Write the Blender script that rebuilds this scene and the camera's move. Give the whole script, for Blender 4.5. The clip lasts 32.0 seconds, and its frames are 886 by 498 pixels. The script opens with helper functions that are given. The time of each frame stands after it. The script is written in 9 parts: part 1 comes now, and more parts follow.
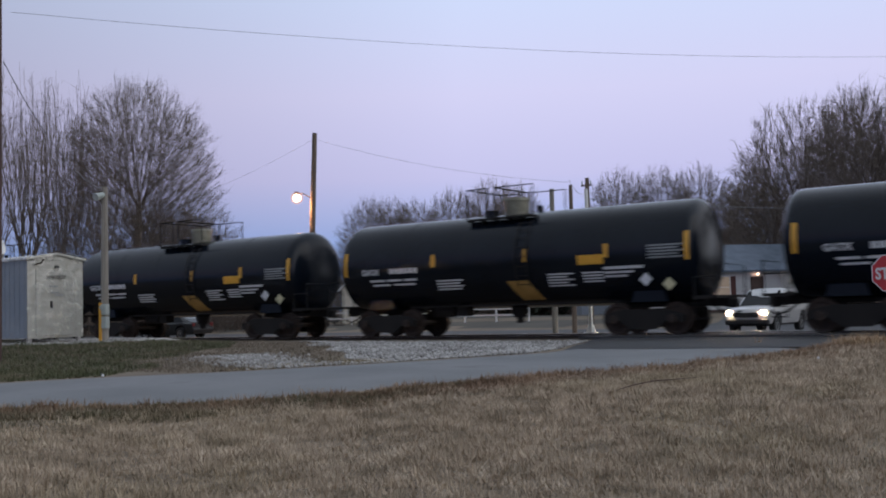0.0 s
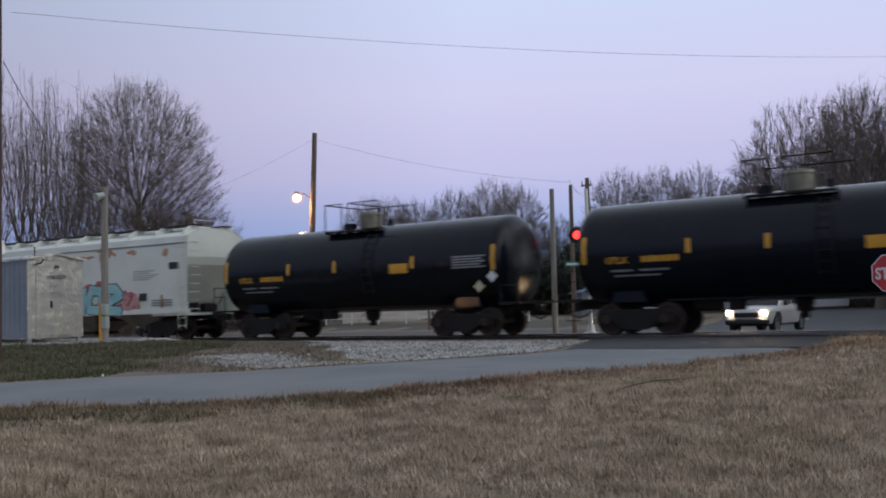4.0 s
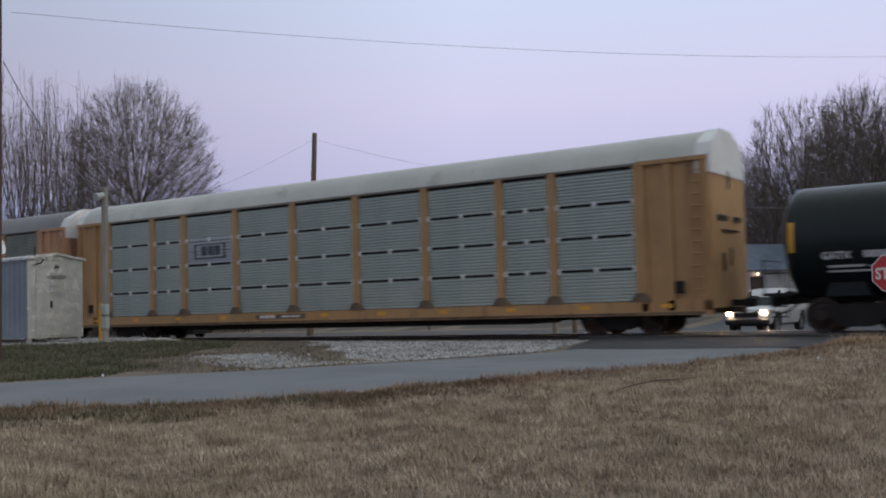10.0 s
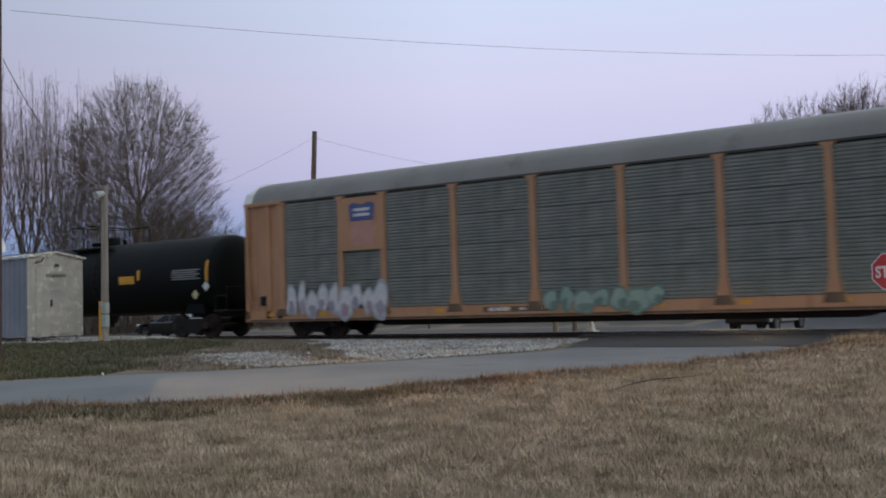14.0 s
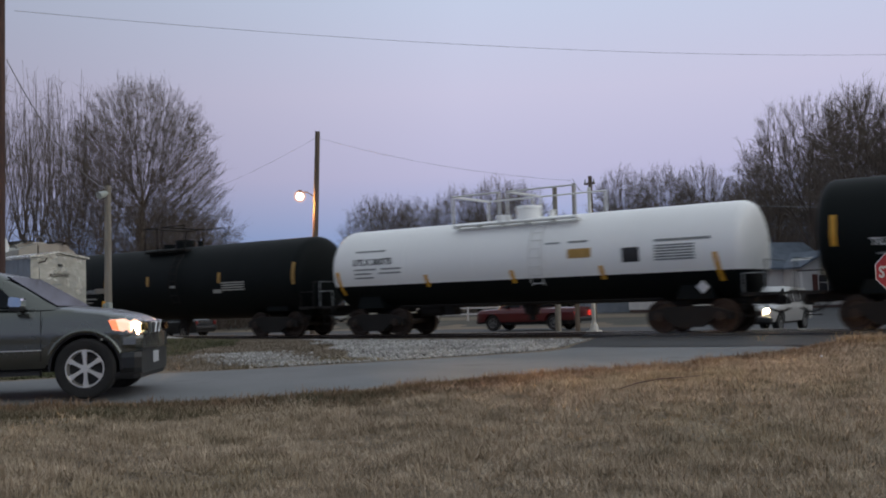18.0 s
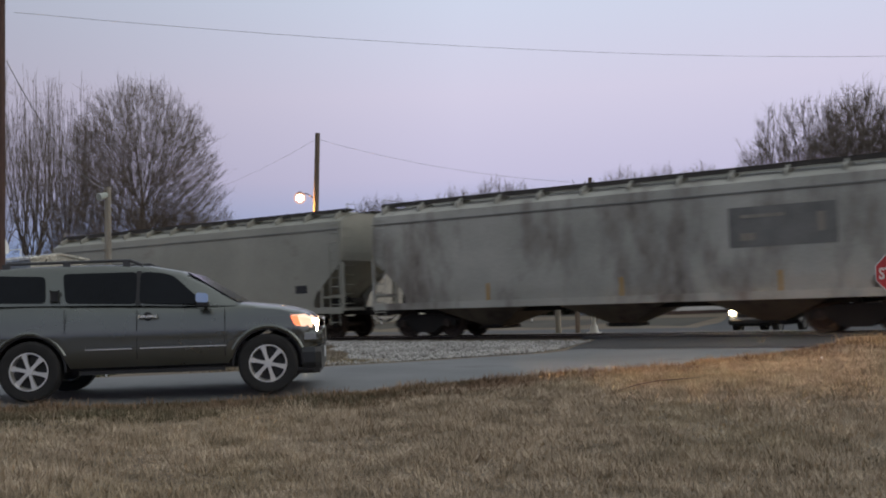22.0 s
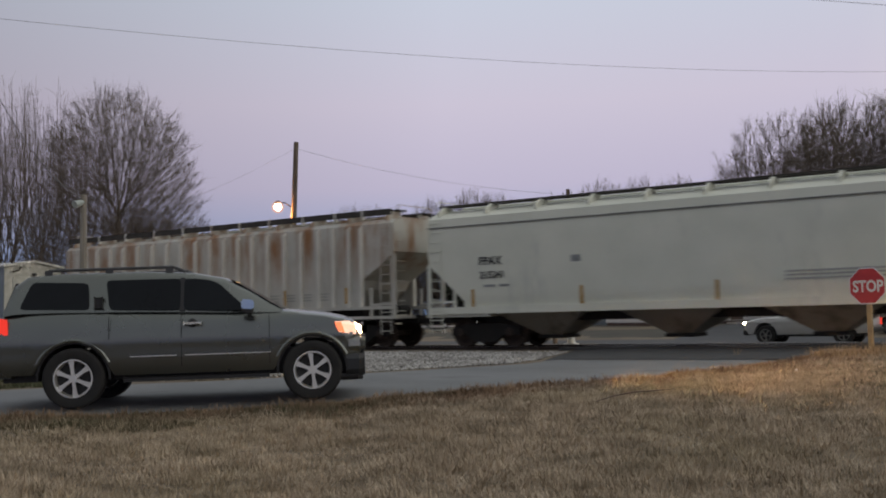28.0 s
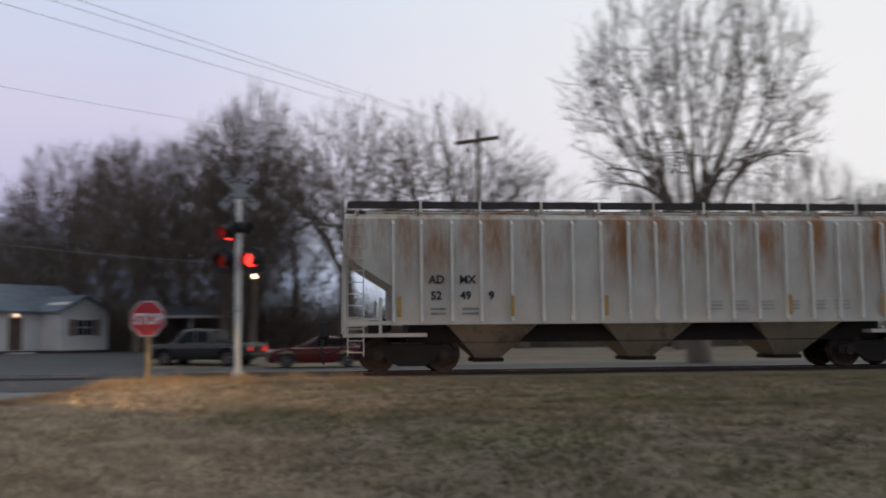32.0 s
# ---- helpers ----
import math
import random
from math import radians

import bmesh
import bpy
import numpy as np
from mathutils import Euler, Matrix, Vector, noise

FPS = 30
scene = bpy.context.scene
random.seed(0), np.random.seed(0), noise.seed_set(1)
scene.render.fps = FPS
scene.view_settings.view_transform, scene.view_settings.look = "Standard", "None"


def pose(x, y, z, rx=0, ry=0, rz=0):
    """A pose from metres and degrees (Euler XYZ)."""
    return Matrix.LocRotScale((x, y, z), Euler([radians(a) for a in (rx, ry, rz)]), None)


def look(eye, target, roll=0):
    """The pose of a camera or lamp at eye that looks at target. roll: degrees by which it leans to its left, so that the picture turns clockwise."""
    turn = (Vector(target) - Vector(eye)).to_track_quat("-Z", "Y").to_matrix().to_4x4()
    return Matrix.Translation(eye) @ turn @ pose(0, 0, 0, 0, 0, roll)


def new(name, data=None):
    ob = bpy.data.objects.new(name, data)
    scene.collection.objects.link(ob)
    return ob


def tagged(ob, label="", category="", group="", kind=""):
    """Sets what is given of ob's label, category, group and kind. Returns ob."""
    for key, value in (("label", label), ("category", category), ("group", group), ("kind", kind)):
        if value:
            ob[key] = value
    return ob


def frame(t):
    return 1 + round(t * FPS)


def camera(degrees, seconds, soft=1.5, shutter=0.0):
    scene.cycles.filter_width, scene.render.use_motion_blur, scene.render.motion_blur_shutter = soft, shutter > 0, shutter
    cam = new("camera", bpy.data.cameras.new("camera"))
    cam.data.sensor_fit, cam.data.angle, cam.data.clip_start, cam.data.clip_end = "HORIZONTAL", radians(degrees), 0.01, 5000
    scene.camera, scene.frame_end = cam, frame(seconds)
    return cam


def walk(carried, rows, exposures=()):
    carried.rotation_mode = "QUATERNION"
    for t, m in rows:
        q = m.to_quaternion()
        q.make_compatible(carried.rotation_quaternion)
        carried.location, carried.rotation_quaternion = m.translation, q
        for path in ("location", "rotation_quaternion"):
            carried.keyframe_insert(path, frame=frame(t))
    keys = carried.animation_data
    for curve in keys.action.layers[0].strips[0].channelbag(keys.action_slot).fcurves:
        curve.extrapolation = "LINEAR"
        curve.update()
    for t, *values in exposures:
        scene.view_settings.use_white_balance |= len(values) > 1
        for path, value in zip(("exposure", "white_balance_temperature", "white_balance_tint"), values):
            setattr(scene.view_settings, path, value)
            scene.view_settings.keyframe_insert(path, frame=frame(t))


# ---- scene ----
cam = camera(48.02, 32.0, soft=1.9, shutter=0.5)
EYE = (0.0, -28.03, 0.97)
PATH = [(0.0, 34.15, 3.35, 1.70), (10.5, 34.15, 3.35, 1.70), (12.0, 34.15, 3.29, 1.70), (13.5, 34.15, 3.26, 1.70),
        (16.5, 34.15, 3.26, 1.70), (17.0, 34.32, 3.26, 1.70), (20.0, 34.32, 3.26, 1.70), (20.5, 34.32, 3.31, 1.70),
        (21.0, 34.32, 3.35, 1.70), (25.0, 34.32, 3.35, 1.70), (27.5, 33.26, 3.70, 1.49), (28.0, 33.03, 3.91, 1.37),
        (28.5, 32.51, 4.08, 0.95), (29.0, 30.26, 4.17, 0.35), (29.2, 27.93, 4.25, 0.24), (29.5, 24.54, 4.81, 0.03),
        (30.0, 19.94, 5.10, 0.01), (30.5, 14.44, 5.01, 0.14), (31.0, 9.27, 4.99, 0.19), (31.5, 3.47, 5.07, 0.01),
        (32.0, -6.60, 5.00, 0.56)]
walk(cam, [(t, pose(*EYE, 90 + p, r, y)) for t, y, p, r in PATH],
     exposures=[(0, 0.02, 6150, 3), (6, -0.12, 6250, 2), (7.4, -0.18, 6300, 2), (9, -0.04, 6350, 1), (13.3, 0.02, 6450, 0), (15.8, 0.0, 5950, -2), (16.3, 0.0, 5950, -2), (17.2, -0.14, 6250, -1), (18.3, -0.20, 6500, 0), (20.0, -0.10, 6700, 0), (22, -0.06, 6800, 0), (25, -0.18, 7000, 0), (28, -0.22, 7150, 1), (30.2, -0.26, 7100, 1), (31.0, -0.16, 7000, 1), (32, -0.06, 6700, 1)])

# ---- world: clear sky just after sunset, warm towards the west (+x side) ----
world = bpy.data.worlds.new("dusk_sky")
scene.world = world
world.use_nodes = True
wn, wl = world.node_tree.nodes, world.node_tree.links
wn.clear()
w_out, w_bg = wn.new("ShaderNodeOutputWorld"), wn.new("ShaderNodeBackground")
w_tc, w_sep = wn.new("ShaderNodeTexCoord"), wn.new("ShaderNodeSeparateXYZ")
w_ramp = wn.new("ShaderNodeValToRGB")
wl.new(w_tc.outputs["Generated"], w_sep.inputs[0])
wl.new(w_sep.outputs["Z"], w_ramp.inputs[0])
SKY_STOPS = [(0.0, (0.22, 0.32, 0.62)), (0.06, (0.30, 0.38, 0.68)), (0.13, (0.545, 0.50, 0.74)),
             (0.21, (0.63, 0.58, 0.80)), (0.32, (0.60, 0.645, 0.86)), (0.5, (0.66, 0.70, 0.86)), (1.0, (0.72, 0.74, 0.84))]
while len(w_ramp.color_ramp.elements) < len(SKY_STOPS):
    w_ramp.color_ramp.elements.new(0.5)
for el, (p, c) in zip(w_ramp.color_ramp.elements, SKY_STOPS):
    el.position, el.color = p, (*c, 1)
w_dot = wn.new("ShaderNodeVectorMath")
w_dot.operation = "DOT_PRODUCT"
w_dot.inputs[1].default_value = (math.sin(radians(35)), math.cos(radians(35)), 0.05)
wl.new(w_tc.outputs["Generated"], w_dot.inputs[0])
w_map = wn.new("ShaderNodeMapRange")
w_map.inputs["From Min"].default_value, w_map.inputs["From Max"].default_value = 0.70, 1.05
wl.new(w_dot.outputs["Value"], w_map.inputs["Value"])
w_mix = wn.new("ShaderNodeMix")
w_mix.data_type = "RGBA"
wl.new(w_map.outputs["Result"], w_mix.inputs["Factor"])
wl.new(w_ramp.outputs["Color"], w_mix.inputs["A"])
w_mix.inputs["B"].default_value = (0.90, 0.86, 0.90, 1)
# the eastern sky is dimmer than the west
w_dim, w_mul = wn.new("ShaderNodeMapRange"), wn.new("ShaderNodeVectorMath")
w_dim.inputs["From Min"].default_value, w_dim.inputs["From Max"].default_value = -0.14, 0.38
w_dim.inputs["To Min"].default_value, w_dim.inputs["To Max"].default_value = 0.62, 1.0
wl.new(w_dot.outputs["Value"], w_dim.inputs["Value"])
w_mul.operation = "SCALE"
wl.new(w_mix.outputs["Result"], w_mul.inputs[0])
wl.new(w_dim.outputs["Result"], w_mul.inputs["Scale"])
wl.new(w_mul.outputs[0], w_bg.inputs["Color"])
w_bg.inputs["Strength"].default_value = 1.10
wl.new(w_bg.outputs[0], w_out.inputs[0])

# the afterglow: one very wide, weak sun low over the west
glow = new("afterglow_sun", bpy.data.lights.new("afterglow_sun", "SUN"))
glow.data.energy, glow.data.angle, glow.data.color = 0.52, radians(60), (1.0, 0.84, 0.68)
glow.matrix_world = look((0, 0, 30), (-30, -4, 20))


# ---- materials ----
def mat(name, a, b, rough=0.8, metal=0.0, scale=2.0, fine=40.0, bump=0.2, stretch=(1, 1, 1), stain=None, stain_amt=0.0,
        stain_scale=1.0, stain_stretch=(1, 1, 1), coords="Object", spec=0.5, coat=0.0, vary=0.0, stain_fade=None):
    m = bpy.data.materials.new(name)
    m.use_nodes = True
    n, l = m.node_tree.nodes, m.node_tree.links
    p = n["Principled BSDF"]
    tc = n.new("ShaderNodeTexCoord")
    mp = n.new("ShaderNodeMapping")
    mp.inputs["Scale"].default_value = stretch
    l.new(tc.outputs[coords], mp.inputs["Vector"])
    n1, n2 = n.new("ShaderNodeTexNoise"), n.new("ShaderNodeTexNoise")
    n1.inputs["Scale"].default_value, n2.inputs["Scale"].default_value = scale, fine
    n1.inputs["Detail"].default_value, n2.inputs["Detail"].default_value = 5, 3
    l.new(mp.outputs[0], n1.inputs["Vector"])
    l.new(mp.outputs[0], n2.inputs["Vector"])
    add = n.new("ShaderNodeMath")
    add.operation = "MULTIPLY_ADD"
    l.new(n2.outputs[0], add.inputs[0])
    add.inputs[1].default_value = 0.4
    l.new(n1.outputs[0], add.inputs[2])
    mr = n.new("ShaderNodeMapRange")
    mr.inputs["From Min"].default_value, mr.inputs["From Max"].default_value = 0.5, 0.9
    l.new(add.outputs[0], mr.inputs["Value"])
    fac = mr.outputs[0]
    if vary:
        oi = n.new("ShaderNodeObjectInfo")
        va = n.new("ShaderNodeMath")
        va.operation = "MULTIPLY_ADD"
        l.new(oi.outputs["Random"], va.inputs[0])
        va.inputs[1].default_value = vary
        l.new(fac, va.inputs[2])
        fac = va.outputs[0]
    mx = n.new("ShaderNodeMix")
    mx.data_type = "RGBA"
    l.new(fac, mx.inputs["Factor"])
    mx.inputs["A"].default_value, mx.inputs["B"].default_value = (*a, 1), (*b, 1)
    col = mx.outputs["Result"]
    if stain:
        mp2 = n.new("ShaderNodeMapping")
        mp2.inputs["Scale"].default_value = stain_stretch
        l.new(tc.outputs[coords], mp2.inputs["Vector"])
        n3 = n.new("ShaderNodeTexNoise")
        n3.inputs["Scale"].default_value, n3.inputs["Detail"].default_value, n3.inputs["Roughness"].default_value = stain_scale, 7, 0.65
        l.new(mp2.outputs[0], n3.inputs["Vector"])
        m3 = n.new("ShaderNodeMapRange")
        m3.inputs["From Min"].default_value, m3.inputs["From Max"].default_value = 0.72 - 0.4 * stain_amt, 0.86 - 0.3 * stain_amt
        l.new(n3.outputs[0], m3.inputs["Value"])
        if stain_fade:
            sx, mz, mm = n.new("ShaderNodeSeparateXYZ"), n.new("ShaderNodeMapRange"), n.new("ShaderNodeMath")
            l.new(tc.outputs[coords], sx.inputs[0])
            mz.inputs["From Min"].default_value, mz.inputs["From Max"].default_value = stain_fade
            l.new(sx.outputs["Z"], mz.inputs["Value"])
            mm.operation = "MULTIPLY"
            l.new(m3.outputs[0], mm.inputs[0])
            l.new(mz.outputs[0], mm.inputs[1])
            m3 = mm
        mx2 = n.new("ShaderNodeMix")
        mx2.data_type = "RGBA"
        l.new(m3.outputs[0], mx2.inputs["Factor"])
        l.new(col, mx2.inputs["A"])
        mx2.inputs["B"].default_value = (*stain, 1)
        col = mx2.outputs["Result"]
    l.new(col, p.inputs["Base Color"])
    rr = n.new("ShaderNodeMapRange")
    rr.inputs["To Min"].default_value, rr.inputs["To Max"].default_value = max(0.03, rough - 0.08), min(1, rough + 0.08)
    l.new(n1.outputs[0], rr.inputs["Value"])
    l.new(rr.outputs[0], p.inputs["Roughness"])
    p.inputs["Metallic"].default_value = metal
    p.inputs["Specular IOR Level"].default_value = spec
    p.inputs["Coat Weight"].default_value = coat
    if bump:
        bp = n.new("ShaderNodeBump")
        bp.inputs["Strength"].default_value, bp.inputs["Distance"].default_value = bump, 0.02
        l.new(add.outputs[0], bp.inputs["Height"])
        l.new(bp.outputs[0], p.inputs["Normal"])
    return m


def glow_mat(name, col, power, base=(0.8, 0.8, 0.8)):
    m = bpy.data.materials.new(name)
    m.use_nodes = True
    p = m.node_tree.nodes["Principled BSDF"]
    p.inputs["Base Color"].default_value = (*base, 1)
    p.inputs["Emission Color"].default_value, p.inputs["Emission Strength"].default_value = (*col, 1), power
    p.inputs["Roughness"].default_value = 0.3
    return m


M = {}
M["black_tank"] = mat("black_tank_paint", (0.0036, 0.0058, 0.0100), (0.0064, 0.0095, 0.0155), 0.18, 0, 0.7, 30, 0.02, spec=0.24, stain=(0.009, 0.0105, 0.012), stain_amt=0.2, stain_scale=1.2, stain_stretch=(1, 1, 0.35))
M["green_tank"] = mat("green_black_tank_paint", (0.007, 0.011, 0.011), (0.012, 0.018, 0.018), 0.30, 0, 0.7, 30, 0.02, spec=0.26, stain=(0.016, 0.018, 0.018), stain_amt=0.2, stain_scale=1.2, stain_stretch=(1, 1, 0.35))
M["black_matt"] = mat("matt_black_tank_paint", (0.0046, 0.0066, 0.0068), (0.0078, 0.0102, 0.0104), 0.6, 0, 0.7, 30, 0.05, spec=0.12, stain=(0.010, 0.0095, 0.009), stain_amt=0.24, stain_scale=1.0, stain_stretch=(1, 1, 0.3))
M["white_tank"] = mat("white_tank_paint", (0.90, 0.90, 0.88), (0.94, 0.94, 0.92), 0.35, 0, 0.6, 25, 0.04, stain=(0.70, 0.67, 0.62), stain_amt=0.22, stain_scale=0.9, stain_stretch=(1, 1, 0.25))
# underframe grime and wheel steel, taken darker for the shade below the cars
M["under"] = mat("grimy_shaded_underframe", (0.005, 0.0042, 0.0036), (0.013, 0.0105, 0.009), 0.85, 0, 3, 40, 0.3)
M["steel"] = mat("worn_wheel_steel", (0.018, 0.012, 0.009), (0.055, 0.036, 0.026), 0.65, 0.3, 5, 60, 0.2)
M["rail"] = mat("rusty_rail", (0.022, 0.017, 0.014), (0.05, 0.036, 0.028), 0.7, 0.3, 4, 60, 0.2)
M["railtop"] = mat("polished_rail_head", (0.25, 0.24, 0.23), (0.4, 0.39, 0.38), 0.3, 0.9, 4, 60, 0.05)
M["yellow"] = mat("yellow_marking", (0.62, 0.30, 0.02), (0.70, 0.38, 0.04), 0.5, 0, 3, 30, 0.02)
M["yellow_pale"] = mat("pale_yellow_marking", (0.50, 0.46, 0.26), (0.58, 0.54, 0.34), 0.6, 0, 3, 30, 0.02)
M["yellow_dull"] = mat("dull_yellow_marking", (0.36, 0.21, 0.05), (0.46, 0.28, 0.08), 0.6, 0, 3, 30, 0.02)
M["mark_white"] = mat("white_lettering", (0.55, 0.56, 0.57), (0.68, 0.68, 0.68), 0.6, 0, 6, 50, 0.0)
M["mark_grey"] = mat("grey_lettering", (0.16, 0.17, 0.17), (0.28, 0.29, 0.29), 0.6, 0, 6, 50, 0.0)
M["mark_faint"] = mat("faint_stencil_paint", (0.33, 0.33, 0.30), (0.40, 0.40, 0.37), 0.6, 0, 6, 50, 0.0)
M["mark_dark"] = mat("dark_lettering", (0.012, 0.012, 0.014), (0.03, 0.03, 0.033), 0.6, 0, 6, 50, 0.0)
M["white_hopper"] = mat("white_hopper_paint", (0.64, 0.665, 0.59), (0.74, 0.76, 0.68), 0.5, 0, 0.8, 25, 0.05, stain=(0.30, 0.17, 0.09), stain_amt=0.16, stain_scale=0.8, stain_stretch=(1, 1, 0.5))
M["cream_hopper"] = mat("pale_hopper_paint", (0.62, 0.635, 0.545), (0.70, 0.705, 0.61), 0.5, 0, 0.8, 25, 0.05, stain=(0.47, 0.49, 0.45), stain_amt=0.3, stain_scale=0.7, stain_stretch=(1, 1, 0.3))
M["grey_hopper"] = mat("weathered_grey_hopper_paint", (0.30, 0.297, 0.262), (0.46, 0.45, 0.40), 0.6, 0, 0.45, 20, 0.08, stain=(0.13, 0.105, 0.088), stain_amt=0.56, stain_scale=0.7, stain_stretch=(0.9, 1, 0.35))
M["rust_hopper"] = mat("rust_streaked_grey_paint", (0.47, 0.46, 0.41), (0.58, 0.565, 0.51), 0.65, 0, 0.9, 20, 0.1, stain=(0.30, 0.145, 0.06), stain_amt=0.72, stain_scale=1.1, stain_stretch=(1.3, 1, 0.30), stain_fade=(1.9, 3.4))
M["even_hopper"] = mat("dull_grey_hopper_paint", (0.28, 0.278, 0.235), (0.37, 0.362, 0.31), 0.6, 0, 0.5, 20, 0.08, stain=(0.19, 0.165, 0.135), stain_amt=0.3, stain_scale=0.6, stain_stretch=(0.5, 1, 0.9))
# ribs paler than the panels: their catch of light is in the paint
M["rib"] = mat("lit_pale_rib_paint", (0.58, 0.57, 0.515), (0.70, 0.685, 0.625), 0.65, 0, 1.2, 20, 0.1, stain=(0.30, 0.15, 0.07), stain_amt=0.4, stain_scale=1.3, stain_stretch=(1.6, 1, 0.3), stain_fade=(2.4, 4.0))
# outlet colours, darker than the sides of their cars
M["dark_bay"] = mat("dark_outlet_paint", (0.085, 0.075, 0.058), (0.17, 0.15, 0.118), 0.8, 0, 0.9, 20, 0.1, stain=(0.04, 0.034, 0.028), stain_amt=0.5, stain_scale=0.9, stain_stretch=(1.3, 1, 0.5))
M["bay_tan"] = mat("tan_outlet_paint", (0.21, 0.195, 0.155), (0.30, 0.28, 0.23), 0.75, 0, 0.9, 20, 0.1, stain=(0.07, 0.055, 0.04), stain_amt=0.45, stain_scale=0.9, stain_stretch=(1.3, 1, 0.5))
M["roofdark"] = mat("dark_roof_walk", (0.03, 0.027, 0.025), (0.07, 0.062, 0.055), 0.85, 0, 2, 30, 0.2)
M["rack_yellow"] = mat("faded_yellow_paint", (0.36, 0.205, 0.082), (0.44, 0.262, 0.112), 0.6, 0, 0.9, 20, 0.08, stain=(0.17, 0.10, 0.055), stain_amt=0.42, stain_scale=1.2, stain_stretch=(1.5, 1, 0.25))
M["rack_orange"] = mat("faded_orange_paint", (0.42, 0.228, 0.118), (0.50, 0.285, 0.158), 0.6, 0, 0.9, 20, 0.08, stain=(0.22, 0.115, 0.07), stain_amt=0.4, stain_scale=1.2, stain_stretch=(1.5, 1, 0.25))
M["galv"] = mat("galvanised_panels", (0.32, 0.365, 0.335), (0.42, 0.455, 0.42), 0.55, 0.15, 0.8, 25, 0.06, stain=(0.17, 0.175, 0.165), stain_amt=0.36, stain_scale=0.7, stain_stretch=(1, 1, 0.3))
M["galv_dark"] = mat("dull_dark_panels", (0.165, 0.182, 0.160), (0.25, 0.262, 0.235), 0.6, 0.05, 1.3, 25, 0.06, stain=(0.085, 0.086, 0.072), stain_amt=0.5, stain_scale=0.7, stain_stretch=(1, 1, 0.3))
M["sheet_pale"] = mat("white_walkway_paint", (0.66, 0.66, 0.64), (0.76, 0.76, 0.74), 0.5, 0, 3, 30, 0.05)
M["rack_grime"] = mat("grimy_brown_paint", (0.07, 0.05, 0.035), (0.19, 0.13, 0.08), 0.8, 0, 1.6, 20, 0.1)
M["rack_roof"] = mat("pale_rack_roof", (0.43, 0.43, 0.385), (0.53, 0.525, 0.475), 0.6, 0.1, 0.6, 20, 0.05, stain=(0.26, 0.25, 0.22), stain_amt=0.3, stain_scale=0.7)
M["rack_roof_dark"] = mat("grey_rack_roof", (0.17, 0.17, 0.165), (0.23, 0.23, 0.22), 0.6, 0.1, 0.6, 20, 0.05, stain=(0.12, 0.115, 0.11), stain_amt=0.3, stain_scale=0.7)
M["white_top"] = mat("white_door_top", (0.62, 0.62, 0.60), (0.74, 0.74, 0.71), 0.5, 0, 1, 30, 0.1, stain=(0.4, 0.36, 0.3), stain_amt=0.3, stain_scale=2)
M["dead_ground"] = mat("dormant_lawn", (0.12, 0.092, 0.062), (0.20, 0.16, 0.11), 0.95, 0, 0.35, 9, 0.5, stain=(0.12, 0.125, 0.07), stain_amt=0.34, stain_scale=0.22)
M["far_turf"] = mat("dull_winter_turf", (0.055, 0.050, 0.040), (0.092, 0.082, 0.066), 0.95, 0, 0.4, 12, 0.4, stain=(0.06, 0.066, 0.04), stain_amt=0.36, stain_scale=0.3)
M["asphalt"] = mat("worn_grey_asphalt", (0.13, 0.135, 0.14), (0.19, 0.195, 0.20), 0.85, 0, 0.5, 60, 0.25, stain=(0.10, 0.10, 0.105), stain_amt=0.3, stain_scale=0.5)
M["dark_asphalt"] = mat("dark_crossing_asphalt", (0.028, 0.029, 0.032), (0.05, 0.051, 0.054), 0.85, 0, 0.8, 60, 0.25)
M["street_asphalt"] = mat("dark_street_asphalt", (0.040, 0.042, 0.046), (0.068, 0.070, 0.074), 0.8, 0, 0.5, 60, 0.25, stain=(0.05, 0.05, 0.053), stain_amt=0.3, stain_scale=0.5)
M["gravel_bed"] = mat("ballast_bed", (0.07, 0.058, 0.048), (0.15, 0.13, 0.112), 0.95, 0, 3, 30, 0.8)
M["tie"] = mat("creosoted_timber", (0.035, 0.028, 0.022), (0.075, 0.06, 0.05), 0.9, 0, 2, 30, 0.4, stretch=(6, 1, 6), vary=0.4)
M["wood_pole"] = mat("weathered_pole_timber", (0.10, 0.075, 0.055), (0.19, 0.15, 0.115), 0.9, 0, 3, 30, 0.3, stretch=(4, 4, 0.3))
M["dark_pole"] = mat("creosoted_pole_timber", (0.05, 0.028, 0.024), (0.10, 0.06, 0.05), 0.9, 0, 3, 30, 0.3, stretch=(4, 4, 0.3))
M["grey_post"] = mat("grey_weathered_post", (0.21, 0.19, 0.155), (0.32, 0.295, 0.25), 0.85, 0, 3, 30, 0.3, stretch=(4, 4, 0.3))
M["bark"] = mat("grey_brown_bark", (0.105, 0.085, 0.070), (0.185, 0.150, 0.124), 0.95, 0, 1.5, 20, 0.3, stretch=(2, 2, 0.5))
M["glass_dark"] = mat("dark_tinted_glass", (0.004, 0.005, 0.007), (0.007, 0.009, 0.012), 0.06, 0, 1, 10, 0.0, spec=0.2)
M["black_plastic"] = mat("black_plastic", (0.012, 0.012, 0.013), (0.02, 0.02, 0.021), 0.55, 0, 4, 60, 0.03)
M["rubber"] = mat("tyre_rubber", (0.011, 0.011, 0.011), (0.024, 0.023, 0.022), 0.85, 0, 6, 80, 0.15)
M["silver"] = mat("silver_metal", (0.82, 0.81, 0.77), (0.88, 0.87, 0.83), 0.30, 0.75, 3, 60, 0.02)
M["chrome"] = mat("chrome", (0.75, 0.75, 0.76), (0.82, 0.82, 0.83), 0.08, 1.0, 3, 60, 0.0)
